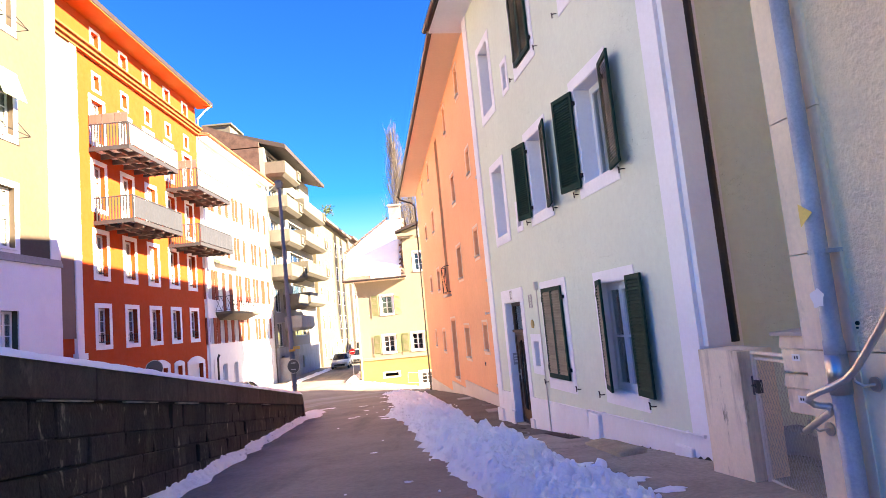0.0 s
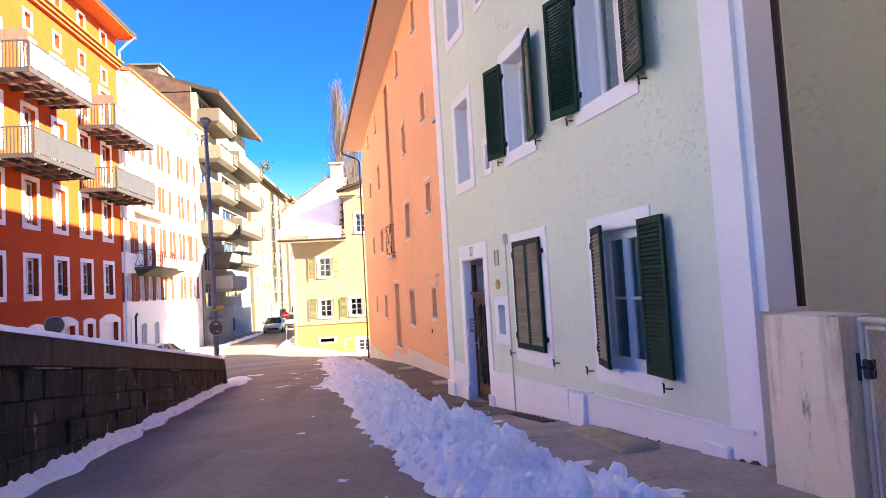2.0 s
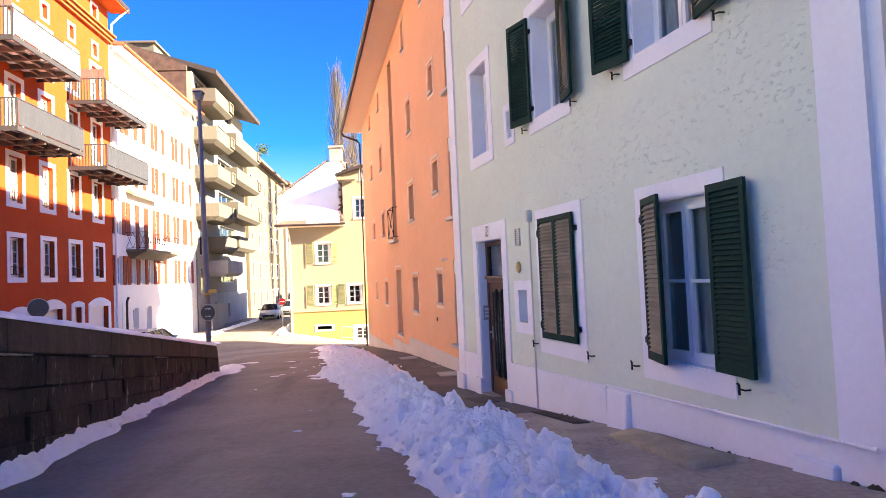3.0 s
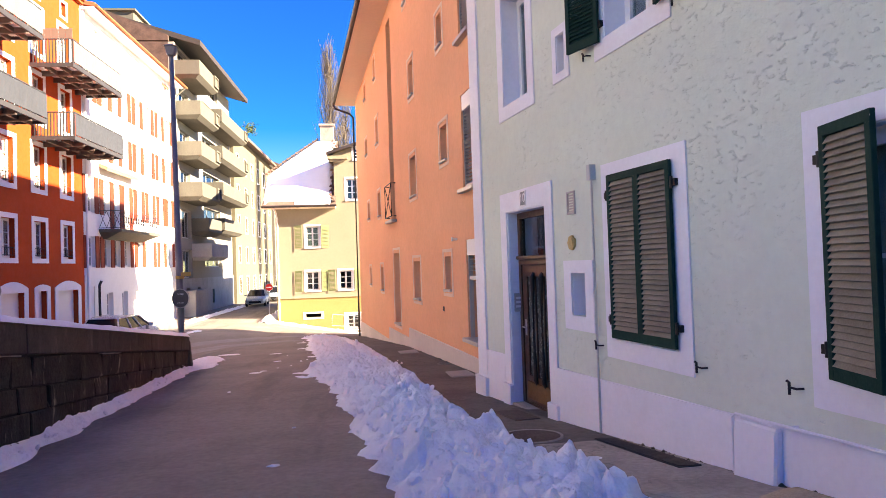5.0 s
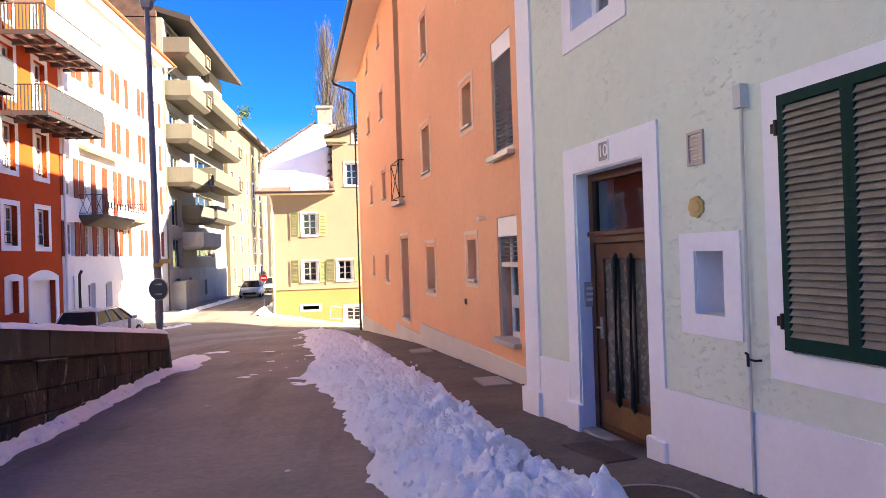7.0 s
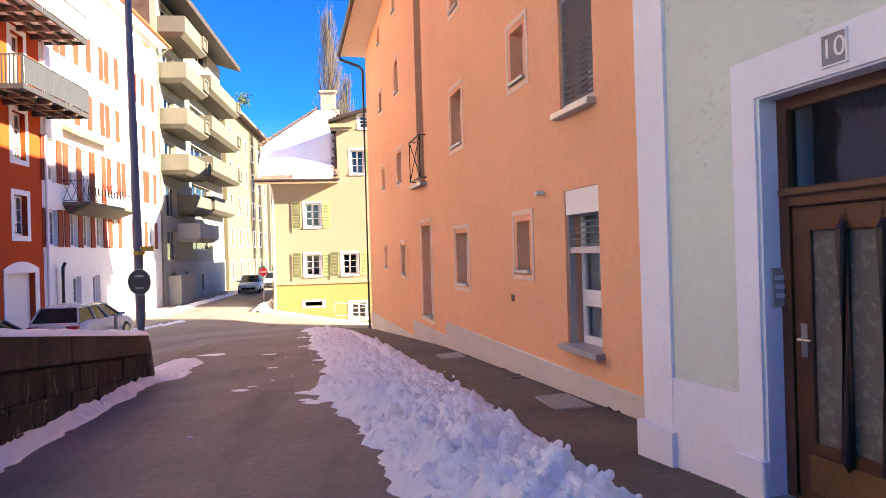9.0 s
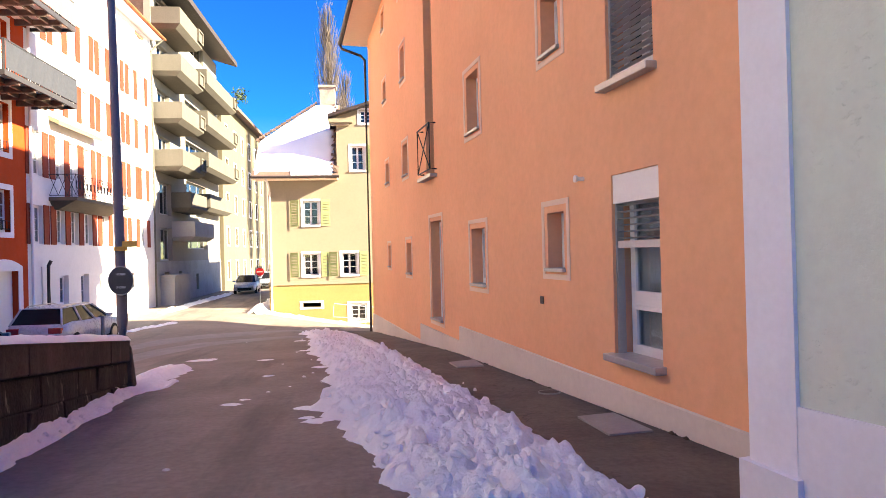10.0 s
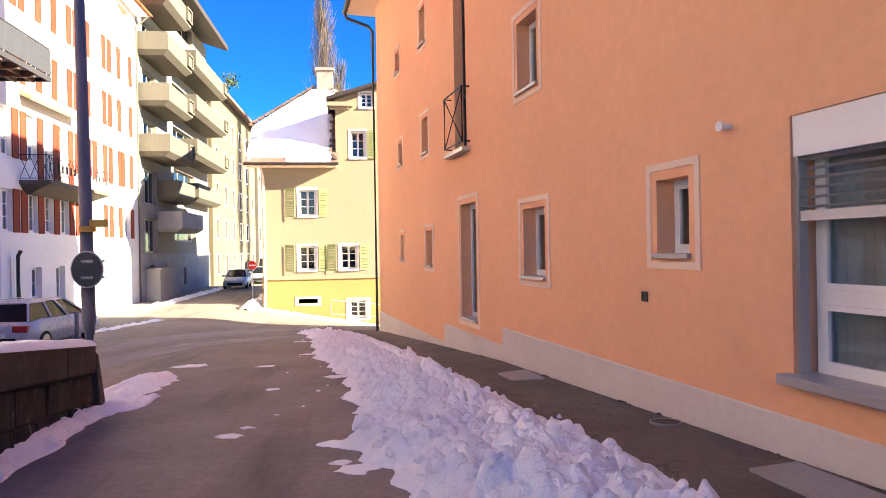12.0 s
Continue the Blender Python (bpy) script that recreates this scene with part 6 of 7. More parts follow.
for x, y, r in SPOTS:
    r *= 0.8
    base, k, n = len(verts), rng.uniform(0, 99), 18
    verts.append((x, y, surface_z(x, y) + 0.008 + 0.03 * r))
    for ring_r, hh in ((0.7, 0.004 + 0.02 * r), (1.0, -0.012)):
        for j in range(n):
            a = math.tau * j / n
            rr = r * ring_r * (1 + 0.8 * noise.noise((math.cos(a) * 1.6 + k, math.sin(a) * 1.6, 0)) + 0.4 * noise.noise((math.cos(a) * 5 + k, math.sin(a) * 5, 3)))
            px, py = x + rr * math.cos(a) * 1.25, y + rr * math.sin(a)
            verts.append((px, py, surface_z(px, py) + hh + 0.006))
    for j in range(n):
        q = (j + 1) % n
        faces.append([base, base + 1 + j, base + 1 + q])
        faces.append([base + 1 + j, base + 1 + n + j, base + 1 + n + q, base + 1 + q])
me = bpy.data.meshes.new("snow_scraps")
me.from_pydata(verts, [], faces)
me.materials.append(M_SNOW)
for p in me.polygons:
    p.use_smooth = True
tagged(new("snow_scraps", me), "thin scraps of trodden snow on the asphalt", "snow", kind="stuff")


# snow along the far pavements
def strip_snow(p0, p1, w, h, seed):
    a, c = Vector(p0), Vector(p1)
    d = (c - a)
    nrm = Vector((-d.y, d.x)).normalized()

    def place(u, v):
        x, y = a + d * u + nrm * w * (v - 0.5) * (1 + 0.4 * noise.noise((u * 9, seed, 0)))
        e = min(v, 1 - v) * 2
        hh = h * e ** 0.8 * (0.6 + 0.8 * abs(noise.noise((x * 1.2, y * 1.2, seed)))) + 0.06 * noise.noise((x * 4, y * 4, seed)) - 0.05 - 0.2 * (u < 0.01 or u > 0.99)
        return x, y, surface_z(x, y), hh
    snow_sheet("pavement_snow", "uneven strip of cleared snow along the street", 80, 14, place, M_SNOW, seed)


strip_snow((-6.6, 48.6), (0.5, 48.3), 1.1, 0.25, 31)
strip_snow((-11.9, 48.5), (-11.6, 66), 0.9, 0.25, 33)
strip_snow((-11.4, 38.0), (-9.6, 43.0), 0.8, 0.16, 35)
strip_snow((-6.9, 47.5), (-7.0, 62), 0.9, 0.5, 37)

# ---------------- pavement fittings ----------------
def flat_plate(name, pts, h, mat, label, category):
    bm = bmesh.new()
    lift = [(x, y, surface_z(x, y)) for x, y in pts]
    hexa(bm, [(x, y, z - 0.05) for x, y, z in lift] + [(x, y, z + h) for x, y, z in lift])
    bmesh.ops.bevel(bm, geom=list(bm.edges), offset=0.006, segments=1, affect="EDGES")
    return solid(name, bm, mat, label, category)


M_PLATE = mk("grey_cover_plate", (0.30, 0.29, 0.28), 0.7, 0.12, 4, 0.3, 60)
M_RUST = mk("rusty_iron_cover", (0.075, 0.055, 0.045), 0.7, 0.25, 8, 0.5, 60, metal=0.2)
flat_plate("cover_plate", [(1.15, 19.35), (1.17, 18.48), (1.66, 18.55), (1.61, 19.43)], 0.022, M_PLATE, "flat grey cover plate let into the pavement", "cover plate")
flat_plate("cover_plate", [(0.41, 24.46), (0.46, 23.74), (0.95, 23.78), (0.93, 24.68)], 0.022, M_PLATE, "flat grey cover plate let into the pavement", "cover plate")


def manhole(x, y, r, label):
    o = thing("manhole_cover", pose(x, y, surface_z(x, y) + 0.004, -3.5), label, "manhole cover")
    bm = bmesh.new()
    disc(bm, (0, 0, 0), (0, 0, 1), r, 0.02, 32)
    part("cover", bm, M_RUST, o)
    bm = bmesh.new()
    n = 32
    for i in range(n):
        a, c = math.tau * i / n, math.tau * (i + 1) / n
        hexa(bm, [(q * math.cos(b), q * math.sin(b), -0.01) for q, b in ((r * 1.01, a), (r * 1.10, a), (r * 1.10, c), (r * 1.01, c))] + [(q * math.cos(b), q * math.sin(b), 0.014) for q, b in ((r * 1.01, a), (r * 1.10, a), (r * 1.10, c), (r * 1.01, c))])
    bmesh.ops.remove_doubles(bm, verts=list(bm.verts), dist=0.0005)
    part("rim", bm, M_KERB, o)


manhole(1.25, 12.78, 0.30, "round rusty manhole cover by the doorstep")
manhole(1.30, 20.92, 0.14, "small round valve cover in the pavement")
gt = thing("drain_grate", Matrix.Identity(4), "long dark metal gutter grate along the plinth", "drain grate")
bm = bmesh.new()
for p in ([(1.80, 12.43), (1.99, 12.43), (2.19, 11.09), (2.00, 11.09)],):
    lift = [(x, y, surface_z(x, y)) for x, y in p]
    hexa(bm, [(x, y, z - 0.05) for x, y, z in lift] + [(x, y, z + 0.004) for x, y, z in lift])
part("tray", bm, M_IRON, gt)
bmx = bmesh.new()
box(bmx, -0.095, 0.095, -0.008, 0.008, 0.0, 0.012)
me = mesh_of("grate_bar", bmx, M_RUST)
for i in range(40):
    t = (i + 0.5) / 40
    x, y = 1.895 + 0.20 * t, 12.43 - 1.34 * t
    b = part("grate_bar", me, M_RUST, gt)
    b.matrix_local = pose(x, y, surface_z(x, y) + 0.004, -4, 0, -8)
flat_plate("door_grid", [(1.19, 14.55), (1.33, 13.80), (1.66, 13.91), (1.54, 14.66)], 0.012, M_RUST, "dark scraper grid before the doorstep", "scraper grid")
bm = bmesh.new()
hexa(bm, [(2.02, 10.25, -1.2), (2.10, 8.55, -1.2), (2.50, 8.60, -1.2), (2.34, 10.25, -1.2), (2.06, 10.15, -0.625), (2.14, 8.55, -0.485), (2.50, 8.60, -0.455), (2.34, 10.15, -0.59)])
bmesh.ops.subdivide_edges(bm, edges=list(bm.edges), cuts=5, use_grid_fill=True)
for v in bm.verts:
    v.co += Vector((noise.noise(v.co * 5), noise.noise(v.co * 5 + Vector((9, 0, 0))), 0.5 * noise.noise(v.co * 6 + Vector((0, 9, 0))))) * 0.022
solid("stone_step", bm, mk("worn_mossy_stone", (0.36, 0.31, 0.22), 0.9, 0.25, 5, 0.7, 40, stain=0.5, stain_col=(0.16, 0.14, 0.075)), "worn broken stone step against the plinth", "stone step", smooth=True)

# ---------------- posts and signs ----------------
M_POLE = mk("grey_lamp_post_paint", (0.20, 0.20, 0.22), 0.55, 0.12, 4, 0.1, 40, metal=0.3)
lamp = thing("street_lamp", pose(-5.62, 25.0, -1.75), "tall grey street lamp post with a small lantern", "street lamp")
bm = bmesh.new()
tube(bm, [(0, 0, -0.3), (0, 0, 1.2), (-0.10, 0, 9.0)], [0.105, 0.095, 0.06], 16)
part("pole", bm, M_POLE, lamp, smooth=True)
bm = bmesh.new()
hexa(bm, [(-0.20, -0.10, 8.80), (0.0, -0.10, 8.80), (0.0, 0.10, 8.80), (-0.20, 0.10, 8.80), (-0.25, -0.14, 9.05), (0.05, -0.14, 9.05), (0.05, 0.14, 9.05), (-0.25, 0.14, 9.05)])
bevel(bm, 0.02)
part("lantern", bm, M_POLE, lamp, "box-shaped grey lantern")
bm = bmesh.new()
hexa(bm, [(-0.27, -0.16, 9.05), (0.07, -0.16, 9.05), (0.07, 0.16, 9.05), (-0.27, 0.16, 9.05), (-0.16, -0.06, 9.12), (-0.04, -0.06, 9.12), (-0.04, 0.06, 9.12), (-0.16, 0.06, 9.12)])
part("cap", bm, M_POLE, lamp)
bm = bmesh.new()
tube(bm, [(0, 0, 2.48), (0, 0, 2.56)], 0.115, 16)
box(bm, -0.02, 0.30, -0.06, -0.02, 2.55, 2.66)
part("marker", bm, mk("ochre_marker", (0.45, 0.26, 0.06), 0.6, 0.2, 5, 0.1, 30), lamp, "small ochre marker plate")


def round_sign(m, r, face, back, label, pole=None, category="road sign"):
    o = thing("road_sign", m, label, category)
    bm = bmesh.new()
    disc(bm, (0, 0, 0), (0, 1, 0), r, 0.02, 32)
    part("plate", bm, back, o)
    bm = bmesh.new()
    tube(bm, [(r * math.cos(a), 0.0, r * math.sin(a)) for a in [math.tau * i / 32 for i in range(33)]], 0.014, 6)
    part("rim", bm, M_FRAME_G, o)
    if pole:
        bm = bmesh.new()
        tube(bm, [(0, 0.04, r * 0.6), (0, 0.04, -pole)], 0.03, 10)
        part("post", bm, M_GALV, o)
    return o


M_SIGNBACK = mk("dark_sign_back", (0.07, 0.07, 0.075), 0.5, 0.15, 5, 0.1, 30, metal=0.3)
sg = round_sign(pose(-5.58, 24.86, 0.18, 0, 0, -18), 0.26, None, M_SIGNBACK, "back of a round road sign clamped to the lamp post")
bm = bmesh.new()
for z in (-0.12, 0.12):
    box(bm, -0.10, 0.10, -0.01, 0.24, z - 0.02, z + 0.02)
part("clamp", bm, M_GALV, sg)
round_sign(pose(-11.86, 27.25, 0.52, 0, 0, 20), 0.32, None, M_SIGNBACK, "back of a round road sign on a low post", 3.1)
round_sign(pose(-12.95, 48.4, 0.43, 0, 0, -14), 0.30, None, mk("pale_sign_back", (0.60, 0.66, 0.64), 0.5, 0.06, 5, 0.05, 30), "pale round sign on a bent post", 3.0)
ne = round_sign(pose(-7.05, 50.7, -0.32, 0, 0, 8), 0.24, None, mk("red_sign_paint", (0.60, 0.02, 0.02), 0.45, 0.05, 5, 0.02, 30), "red no-entry sign with a white bar", 2.4)
bm = bmesh.new()
box(bm, -0.17, 0.17, -0.016, -0.010, -0.04, 0.04)
part("bar", bm, M_FRAME, ne, "white bar")
bol = thing("bollard", pose(-10.15, 36.0, -2.36), "short grey bollard beside the parked estate car", "bollard")
bm = bmesh.new()
tube(bm, [(0, 0, -0.3), (0, 0, 0.95), (0, 0, 1.0)], [0.06, 0.06, 0.03], 14)
part("shaft", bm, M_POLE, bol, smooth=True)

# ---------------- cars ----------------
M_TYRE = mk("black_rubber", (0.02, 0.02, 0.02), 0.8, 0.15, 8, 0.2, 60)
M_CARGLASS = mk("dark_car_glass", (0.012, 0.014, 0.018), 0.06, 0.05, 2, 0.0, spec=0.4)
M_TAIL = mk("red_tail_lens", (0.30, 0.02, 0.025), 0.2, 0.1, 6, 0.05, 40, spec=0.6)
M_LAMP = mk("clear_headlamp", (0.6, 0.62, 0.65), 0.15, 0.1, 6, 0.05, 40, spec=0.8)


def car(m, paint, label, wagon=True, length=4.5, width=1.78, height=1.43):
    """A car along +y, its rear at y = 0, wheels standing at z = 0."""
    c = thing("car", m, label, "car")
    hw = width / 2
    belt = 0.92
    # lower body: rings of half profiles from rear to front
    prof = [(0.0, 0.45, 0.80, 0.86), (0.10, 0.30, 0.94, 0.95), (0.8, 0.20, 0.98, 1.0), (1.6, 0.20, 0.96, 1.0), (2.9, 0.20, 0.93, 1.0), (3.3, 0.20, 0.90, 0.99), (4.05, 0.24, 0.80, 0.95), (4.38, 0.30, 0.68, 0.86), (4.5, 0.42, 0.58, 0.72)]
    bm = bmesh.new()
    rings = []
    for y, z0, z1, w in prof:
        y *= length / 4.5
        h = hw * w
        half = [(h * 0.82, z0), (h * 0.98, z0 + 0.10), (h, z0 + (z1 - z0) * 0.55), (h * 0.95, z1 - 0.05), (h * 0.86, z1)]
        pts = half + [(-a, z) for a, z in reversed(half)]
        rings.append([bm.verts.new((a, y, z)) for a, z in pts])
    for a, b in zip(rings, rings[1:]):
        for i in range(len(a)):
            j = (i + 1) % len(a)
            bm.faces.new((a[i], a[j], b[j], b[i]))
    bm.faces.new(rings[0])
    bm.faces.new(rings[-1])
    bmesh.ops.bevel(bm, geom=[e for e in bm.edges if e.is_boundary], offset=0.02, segments=2, affect="EDGES")
    body = part("body", bm, paint, c, smooth=True)
    back = 0.12 if wagon else 0.95
    roof0, roof1, cowl = (0.45, 2.45, 3.35) if wagon else (1.45, 2.45, 3.35)
    k = length / 4.5
    lo = [(hw * 0.90, back * k), (hw * 0.94, 1.6 * k), (hw * 0.88, cowl * k)]
    hi = [(hw * 0.70, roof0 * k), (hw * 0.74, 1.6 * k), (hw * 0.68, roof1 * k)]
    zb, zt = belt + 0.02, height
    bm = bmesh.new()      # roof skin and pillars as a thin shell above the glass
    v = [bm.verts.new((sx * a, y, zt - 0.03 * (i != 1))) for sx in (1, -1) for i, (a, y) in enumerate(hi)]
    top = [bm.verts.new((sx * a * 0.86, y, zt + 0.03 - 0.02 * (i != 1))) for sx in (1, -1) for i, (a, y) in enumerate(hi)]
    for q in ((0, 1), (1, 2)):
        bm.faces.new((v[q[0]], v[q[1]], top[q[1]], top[q[0]]))
        bm.faces.new((v[3 + q[0]], v[3 + q[1]], top[3 + q[1]], top[3 + q[0]]))
        bm.faces.new((top[q[0]], top[q[1]], top[3 + q[1]], top[3 + q[0]]))
        bm.faces.new((v[q[0]], v[q[1]], v[3 + q[1]], v[3 + q[0]]))
    bm.faces.new((v[0], v[3], top[3], top[0]))
    bm.faces.new((v[2], v[5], top[5], top[2]))
    part("roof", bm, paint, c)
    for sx in (1, -1):
        for f in (0.0, 0.36, 0.66, 1.0):
            bm = bmesh.new()
            yl, yh = lo[0][1] + (lo[2][1] - lo[0][1]) * f, hi[0][1] + (hi[2][1] - hi[0][1]) * f
            wl, wh = (hw * 0.93 if 0 < f < 1 else hw * 0.90), (hw * 0.735 if 0 < f < 1 else hw * 0.70)
            tube(bm, [(sx * wl, yl, zb - 0.03), (sx * wh, yh, zt - 0.02)], 0.035, 6)
            part("pillar", bm, paint, c)
    bm = bmesh.new()
    L = [bm.verts.new((sx * a * 0.985, y, zb - 0.04)) for sx in (1, -1) for a, y in lo]
    H = [bm.verts.new((sx * a * 0.985, y, zt - 0.02)) for sx in (1, -1) for a, y in hi]
    for b in (0, 3):
        bm.faces.new((L[b], L[b + 1], H[b + 1], H[b]))
        bm.faces.new((L[b + 1], L[b + 2], H[b + 2], H[b + 1]))
    bm.faces.new((L[0], L[3], H[3], H[0]))
    bm.faces.new((L[2], L[5], H[5], H[2]))
    part("window_glass", bm, M_CARGLASS, c, "dark tinted car windows")
    for sx in (1, -1):
        for y in (0.85 * k, 3.55 * k):
            bm = bmesh.new()
            disc(bm, (sx * (hw - 0.10), y, 0.31), (1, 0, 0), 0.31, 0.21, 28)
            bevel(bm, 0.02)
            w = part("wheel", bm, M_TYRE, c, "black tyre")
            bm = bmesh.new()
            disc(bm, (sx * (hw + 0.004), y, 0.31), (1, 0, 0), 0.20, 0.02, 20)
            for i in range(5):
                a = math.tau * i / 5
                box(bm, min(sx * (hw + 0.005), sx * (hw + 0.02)), max(sx * (hw + 0.005), sx * (hw + 0.02)), y + 0.10 * math.cos(a) - 0.03, y + 0.10 * math.cos(a) + 0.03, 0.31 + 0.10 * math.sin(a) - 0.03, 0.31 + 0.10 * math.sin(a) + 0.03)
            part("rim", bm, M_STEEL, w)
        bm = bmesh.new()
        box(bm, min(sx * hw * 0.50, sx * hw * 0.93), max(sx * hw * 0.50, sx * hw * 0.93), -0.015, 0.16, 0.66, 0.84)
        bevel(bm, 0.015)
        part("tail_light", bm, M_TAIL, c, "red tail light")
        bm = bmesh.new()
        box(bm, min(sx * hw * 0.42, sx * hw * 0.80), max(sx * hw * 0.42, sx * hw * 0.80), length - 0.14, length - 0.005, 0.55, 0.68)
        bevel(bm, 0.02)
        part("headlight", bm, M_LAMP, c, "clear headlight")
        bm = bmesh.new()
        box(bm, min(sx * hw * 0.96, sx * (hw + 0.17)), max(sx * hw * 0.96, sx * (hw + 0.17)), 2.95 * k, 3.08 * k, 0.92, 1.05)
        bevel(bm, 0.02)
        part("wing_mirror", bm, paint, c)
        if wagon:
            bm = bmesh.new()
            tube(bm, [(sx * hw * 0.62, 0.6, zt + 0.0), (sx * hw * 0.63, 0.75, zt + 0.06), (sx * hw * 0.64, 2.2, zt + 0.06), (sx * hw * 0.63, 2.4, zt)], 0.018, 6)
            part("roof_rail", bm, M_STEEL, c)
    for y, z0, z1, mat, nm in ((-0.01, 0.34, 0.50, M_TYRE, "bumper_trim"), (length - 0.04, 0.32, 0.50, M_TYRE, "grille")):
        bm = bmesh.new()
        box(bm, -hw * 0.6, hw * 0.6, y, y + 0.05, z0, z1)
        part(nm, bm, mat, c)
    for y in (-0.022, length - 0.01):
        bm = bmesh.new()
        box(bm, -0.26, 0.26, y, y + 0.03, 0.52, 0.63)
        part("number_plate", bm, M_FRAME, c, "white number plate")
    return c


M_SILVER = mk("silver_car_paint", (0.46, 0.49, 0.55), 0.3, 0.04, 3, 0.0, metal=0.1, spec=0.6)
M_BLUE = mk("dark_blue_car_paint", (0.03, 0.09, 0.20), 0.2, 0.04, 3, 0.0, metal=0.3, spec=0.7)
M_PALEBLUE = mk("pale_blue_car_paint", (0.42, 0.52, 0.62), 0.25, 0.04, 3, 0.0, metal=0.4, spec=0.6)
car(pose(-11.4, 33.9, -2.36, 0, 0, -4), M_SILVER, "silver estate car parked beyond the wall")
car(pose(-11.75, 28.0, -2.36, 0, 0, -2), M_BLUE, "dark blue car parked beyond the wall", wagon=False, height=1.40)
car(pose(-10.6, 68.5, -2.36, 0, 0, 184), M_SILVER, "silver saloon car parked along the far street", wagon=False)
car(pose(-9.6, 76.0, -2.36, 0, 0, 181), M_PALEBLUE, "pale blue car parked along the far street")
van = thing("van", pose(-10.4, 84.0, -2.36), "white van parked at the end of the street", "van")
bm = bmesh.new()
hexa(bm, [(-1, 0, 0.4), (1, 0, 0.4), (1, 5, 0.4), (-1, 5, 0.4), (-0.9, 0.5, 2.5), (0.9, 0.5, 2.5), (0.95, 5, 2.5), (-0.95, 5, 2.5)])
bevel(bm, 0.12, 2)
part("body", bm, M_FRAME, van, smooth=False)
bm = bmesh.new()
hexa(bm, [(-0.85, 0.12, 1.3), (0.85, 0.12, 1.3), (0.85, 0.3, 1.3), (-0.85, 0.3, 1.3), (-0.78, 0.36, 2.1), (0.78, 0.36, 2.1), (0.78, 0.5, 2.1), (-0.78, 0.5, 2.1)])
part("windscreen", bm, M_CARGLASS, van)
for x in (-0.85, 0.85):
    bm = bmesh.new()
    disc(bm, (x, 0.9, 0.34), (1, 0, 0), 0.34, 0.22, 20)
    part("wheel", bm, M_TYRE, van)

# ---------------- poplars ----------------
M_BARK = mk("pale_winter_bark", (0.12, 0.095, 0.075), 0.9, 0.2, 3, 0.3, 30)


def poplar(x, y, z0, h, spread, seed, count):
    rng = random.Random(seed)
    t = thing("poplar", pose(x, y, z0), "tall slender bare poplar behind the yellow house", "tree")
    bm = bmesh.new()
    tube(bm, [(0, 0, 0), (0.1, 0, h * 0.4), (0.05, 0.1, h * 0.75), (0, 0, h)], [0.32, 0.2, 0.09, 0.02], 10)
    part("trunk", bm, M_BARK, t, smooth=True)
    bm = bmesh.new()
    for i in range(count):
        f = rng.uniform(0.22, 0.97)
        a = rng.uniform(0, math.tau)
        l = h * rng.uniform(0.10, 0.24) * (1.15 - f * 0.75)
        sp = spread * (1.05 - f) ** 0.55 * rng.uniform(0.25, 1.0)
        b = Vector((0.05, 0.05, h * f))
        d = Vector((math.cos(a), math.sin(a), 0))
        p1 = b + d * sp * 0.6 + Vector((0, 0, l * 0.45))
        p2 = b + d * sp + Vector((rng.uniform(-0.15, 0.15), rng.uniform(-0.15, 0.15), l))
        tube(bm, [b, p1, p2], [0.04 * (1.1 - f) + 0.014, 0.024, 0.011], 4)
        for q in range(4):
            s = p1.lerp(p2, rng.random())
            tube(bm, [s, s + Vector((rng.uniform(-0.35, 0.35), rng.uniform(-0.35, 0.35), rng.uniform(0.5, 1.5)))], [0.014, 0.008], 3)
    part("crown", bm, M_BARK, t, "dense upright bare twigs")


poplar(-4.15, 80.0, -3.5, 28.2, 3.2, 3, 560)
poplar(-2.6, 84.0, -3.5, 22.8, 2.6, 4, 340)
# shrub hanging over the upper balcony
sh = thing("balcony_plant", MW @ pose(29.4, -1.9, 14.2), "straggly evergreen shrub in a balcony planter", "plant")
rng = random.Random(8)
verts, faces = [], []
for i in range(170):
    c = Vector((rng.gauss(0.3, 0.7), rng.gauss(-0.2, 0.3), rng.gauss(0.45, 0.28)))
    d = Vector((rng.uniform(-1, 1), rng.uniform(-1, 1), rng.uniform(-0.3, 1))).normalized() * 0.16
    n = d.cross(Vector((rng.random(), rng.random(), rng.random()))).normalized() * 0.05
    b = len(verts)
    verts += [c - d, c + n, c + d, c - n]
    faces.append([b, b + 1, b + 2, b + 3])
me = bpy.data.meshes.new("leaves")
me.from_pydata([tuple(v) for v in verts], [], faces)
me.materials.append(mk("dark_evergreen_leaf", (0.05, 0.075, 0.03), 0.6, 0.2, 6, 0, island=0.4))
part("leaves", me, None, sh)
bm = bmesh.new()
tube(bm, [(0, 0.1, -0.3), (0.2, 0, 0.2), (0.6, -0.2, 0.6)], 0.03, 6)
part("stem", bm, M_BARK, sh)

# moss and grit in the joint between pavement and wall
verts, faces = [], []
rng = random.Random(31)
for i in range(520):
    y = rng.uniform(7.6, 36.5)
    if 13.8 < y < 15.3:
        continue
    x = facade_x(y) - 0.02 - abs(rng.gauss(0, 0.022))
    r = rng.uniform(0.008, 0.03) * (1.4 if noise.noise((0, y * 1.4, 3)) > 0.1 else 0.6)
    base, n = len(verts), 7
    z = surface_z(x, y)
    verts.append((x, y, z + r * 0.7))
    for j in range(n):
        a, rr = math.tau * j / n, r * rng.uniform(0.7, 1.5)
        verts.append((x + rr * math.cos(a) * 0.8, y + rr * math.sin(a) * 1.8, z - 0.012))
    faces.extend([base, base + 1 + j, base + 1 + (j + 1) % n] for j in range(n))
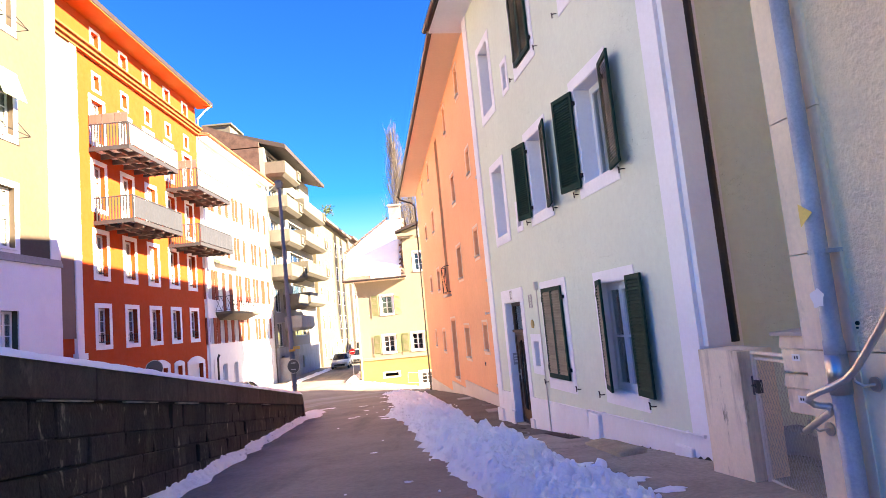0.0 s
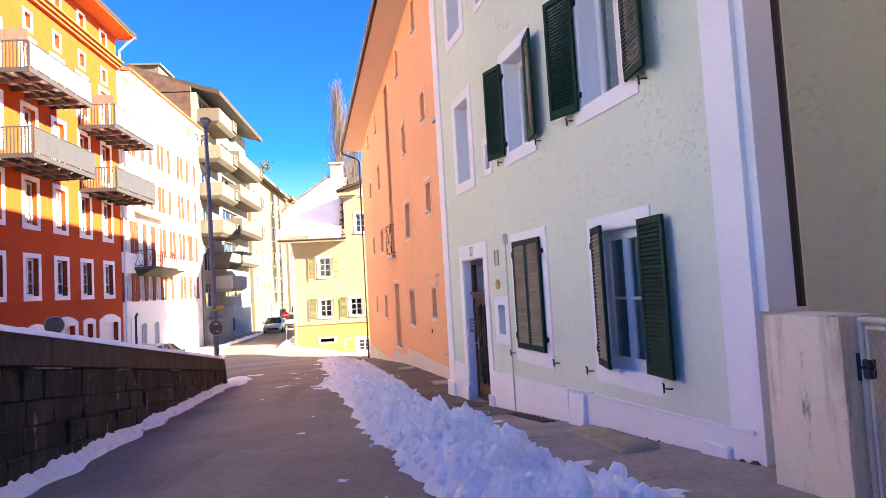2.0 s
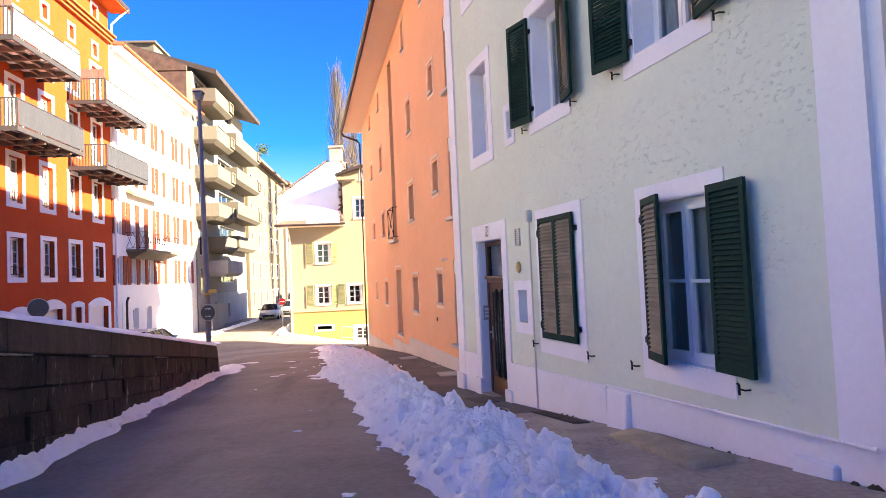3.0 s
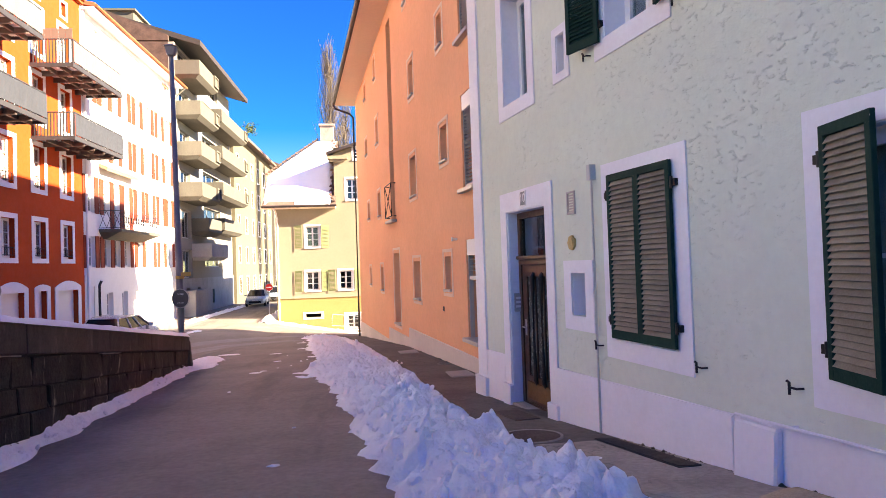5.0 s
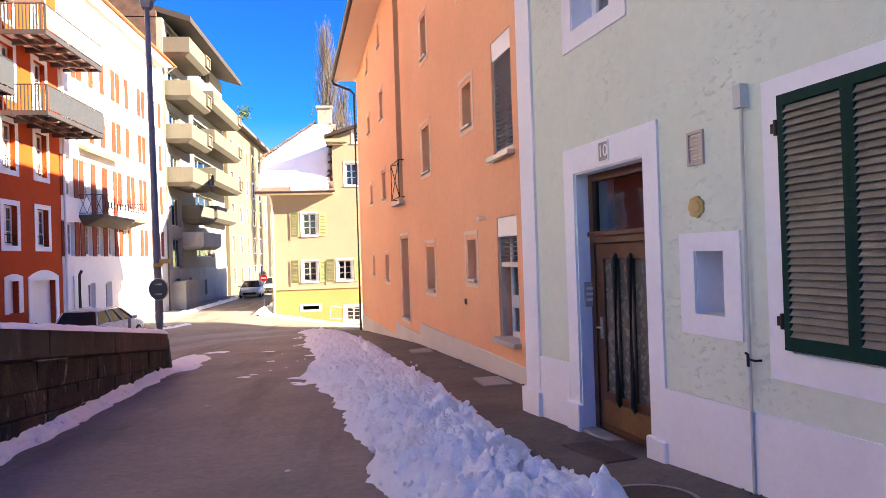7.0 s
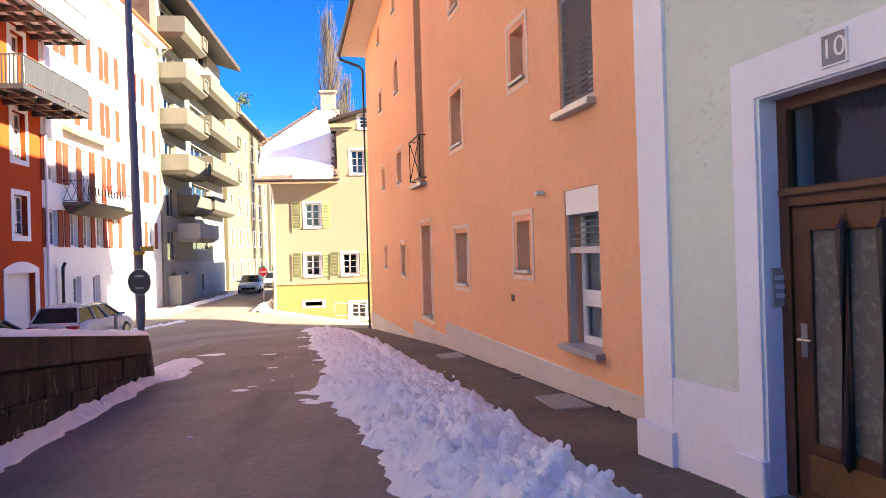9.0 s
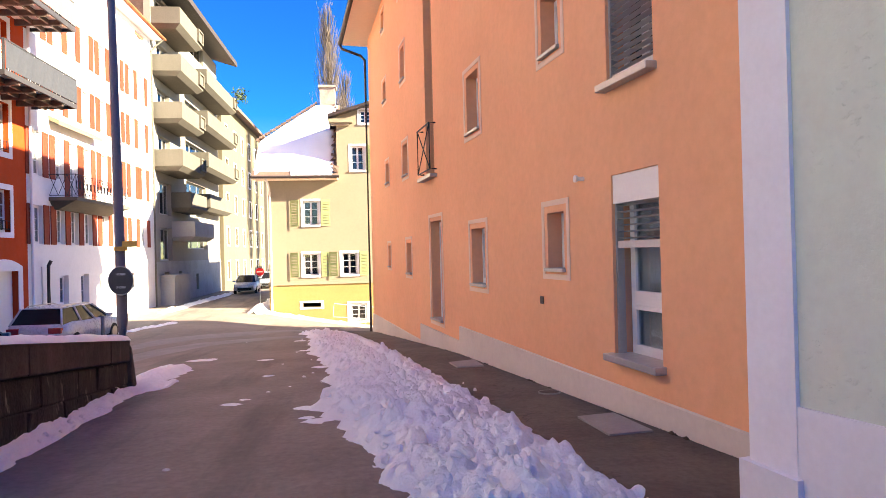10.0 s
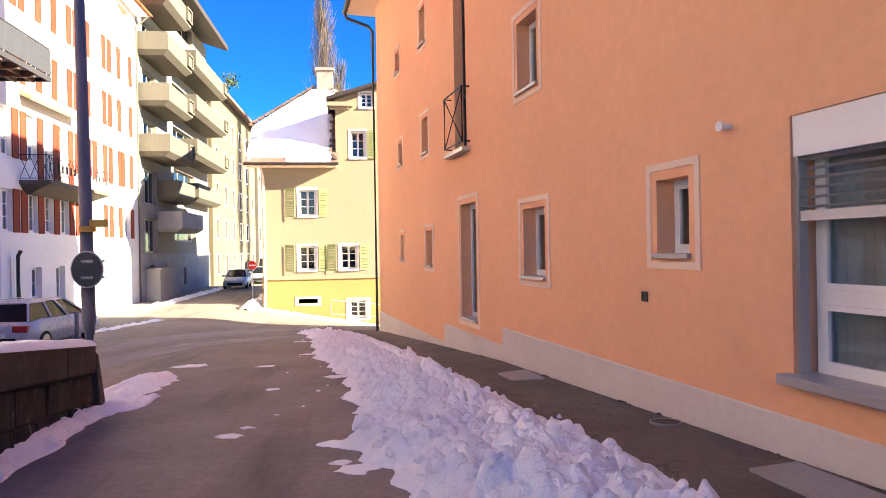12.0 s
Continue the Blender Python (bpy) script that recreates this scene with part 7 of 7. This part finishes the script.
me = bpy.data.meshes.new("moss")
me.from_pydata(verts, [], faces)
me.materials.append(mk("dark_moss_and_grit", (0.055, 0.045, 0.028), 0.95, 0.4, 8, 0.6, 60))
tagged(new("moss", me), "dark moss and grit along the foot of the walls", "moss", kind="stuff")

# pale dry tyre tracks sweeping across the junction
verts, faces = [], []
for k, (pts, hw) in enumerate((([(-9.6, 27.5), (-8.2, 31.0), (-6.4, 34.6), (-4.0, 36.6), (-1.4, 36.2)], 0.75), ([(-9.4, 33.0), (-7.6, 37.0), (-5.2, 39.4), (-2.4, 39.2)], 0.6))):
    for seg in range(len(pts) - 1):
        for i in range(24):
            u = seg + i / 24
            f = i / 24
            p0, p1, p2, p3 = (Vector(pts[min(max(seg + q, 0), len(pts) - 1)]) for q in (-1, 0, 1, 2))
            c = p1 + 0.5 * f * (p2 - p0 + f * (2 * p0 - 5 * p1 + 4 * p2 - p3 + f * (3 * p1 - 3 * p2 + p3 - p0)))
            d = 0.5 * (p2 - p0) * (1 - f) + 0.5 * (p3 - p1) * f
            nrm = Vector((-d.y, d.x)).normalized()
            taper = min(1.0, 0.25 + u * 0.9, 0.15 + (len(pts) - 1 - u) * 0.7)
            row = []
            for q in range(7):
                w = (q / 3 - 1) * hw * taper * (1 + 0.35 * noise.noise((u * 2.3, q // 4, k * 5)))
                x, y = c + nrm * w
                row.append((x, y, road_z(x, y) + 0.012))
            verts.extend(row)
    n = 24 * (len(pts) - 1)
    base = len(verts) - n * 7
    faces.extend([base + r * 7 + q, base + r * 7 + q + 1, base + r * 7 + q + 8, base + r * 7 + q + 7] for r in range(n - 1) for q in range(6))
me = bpy.data.meshes.new("dry_tracks")
me.from_pydata(verts, [], faces)
me.materials.append(mk("dry_salted_asphalt", (0.29, 0.262, 0.245), 0.85, 0.16, 2.0, 0.5, 150, stain=0.6, stain_col=(0.20, 0.172, 0.157), bdist=0.006))
tagged(new("dry_tracks", me), "pale dry salted tyre tracks on the asphalt of the junction", "road stain", kind="structure")
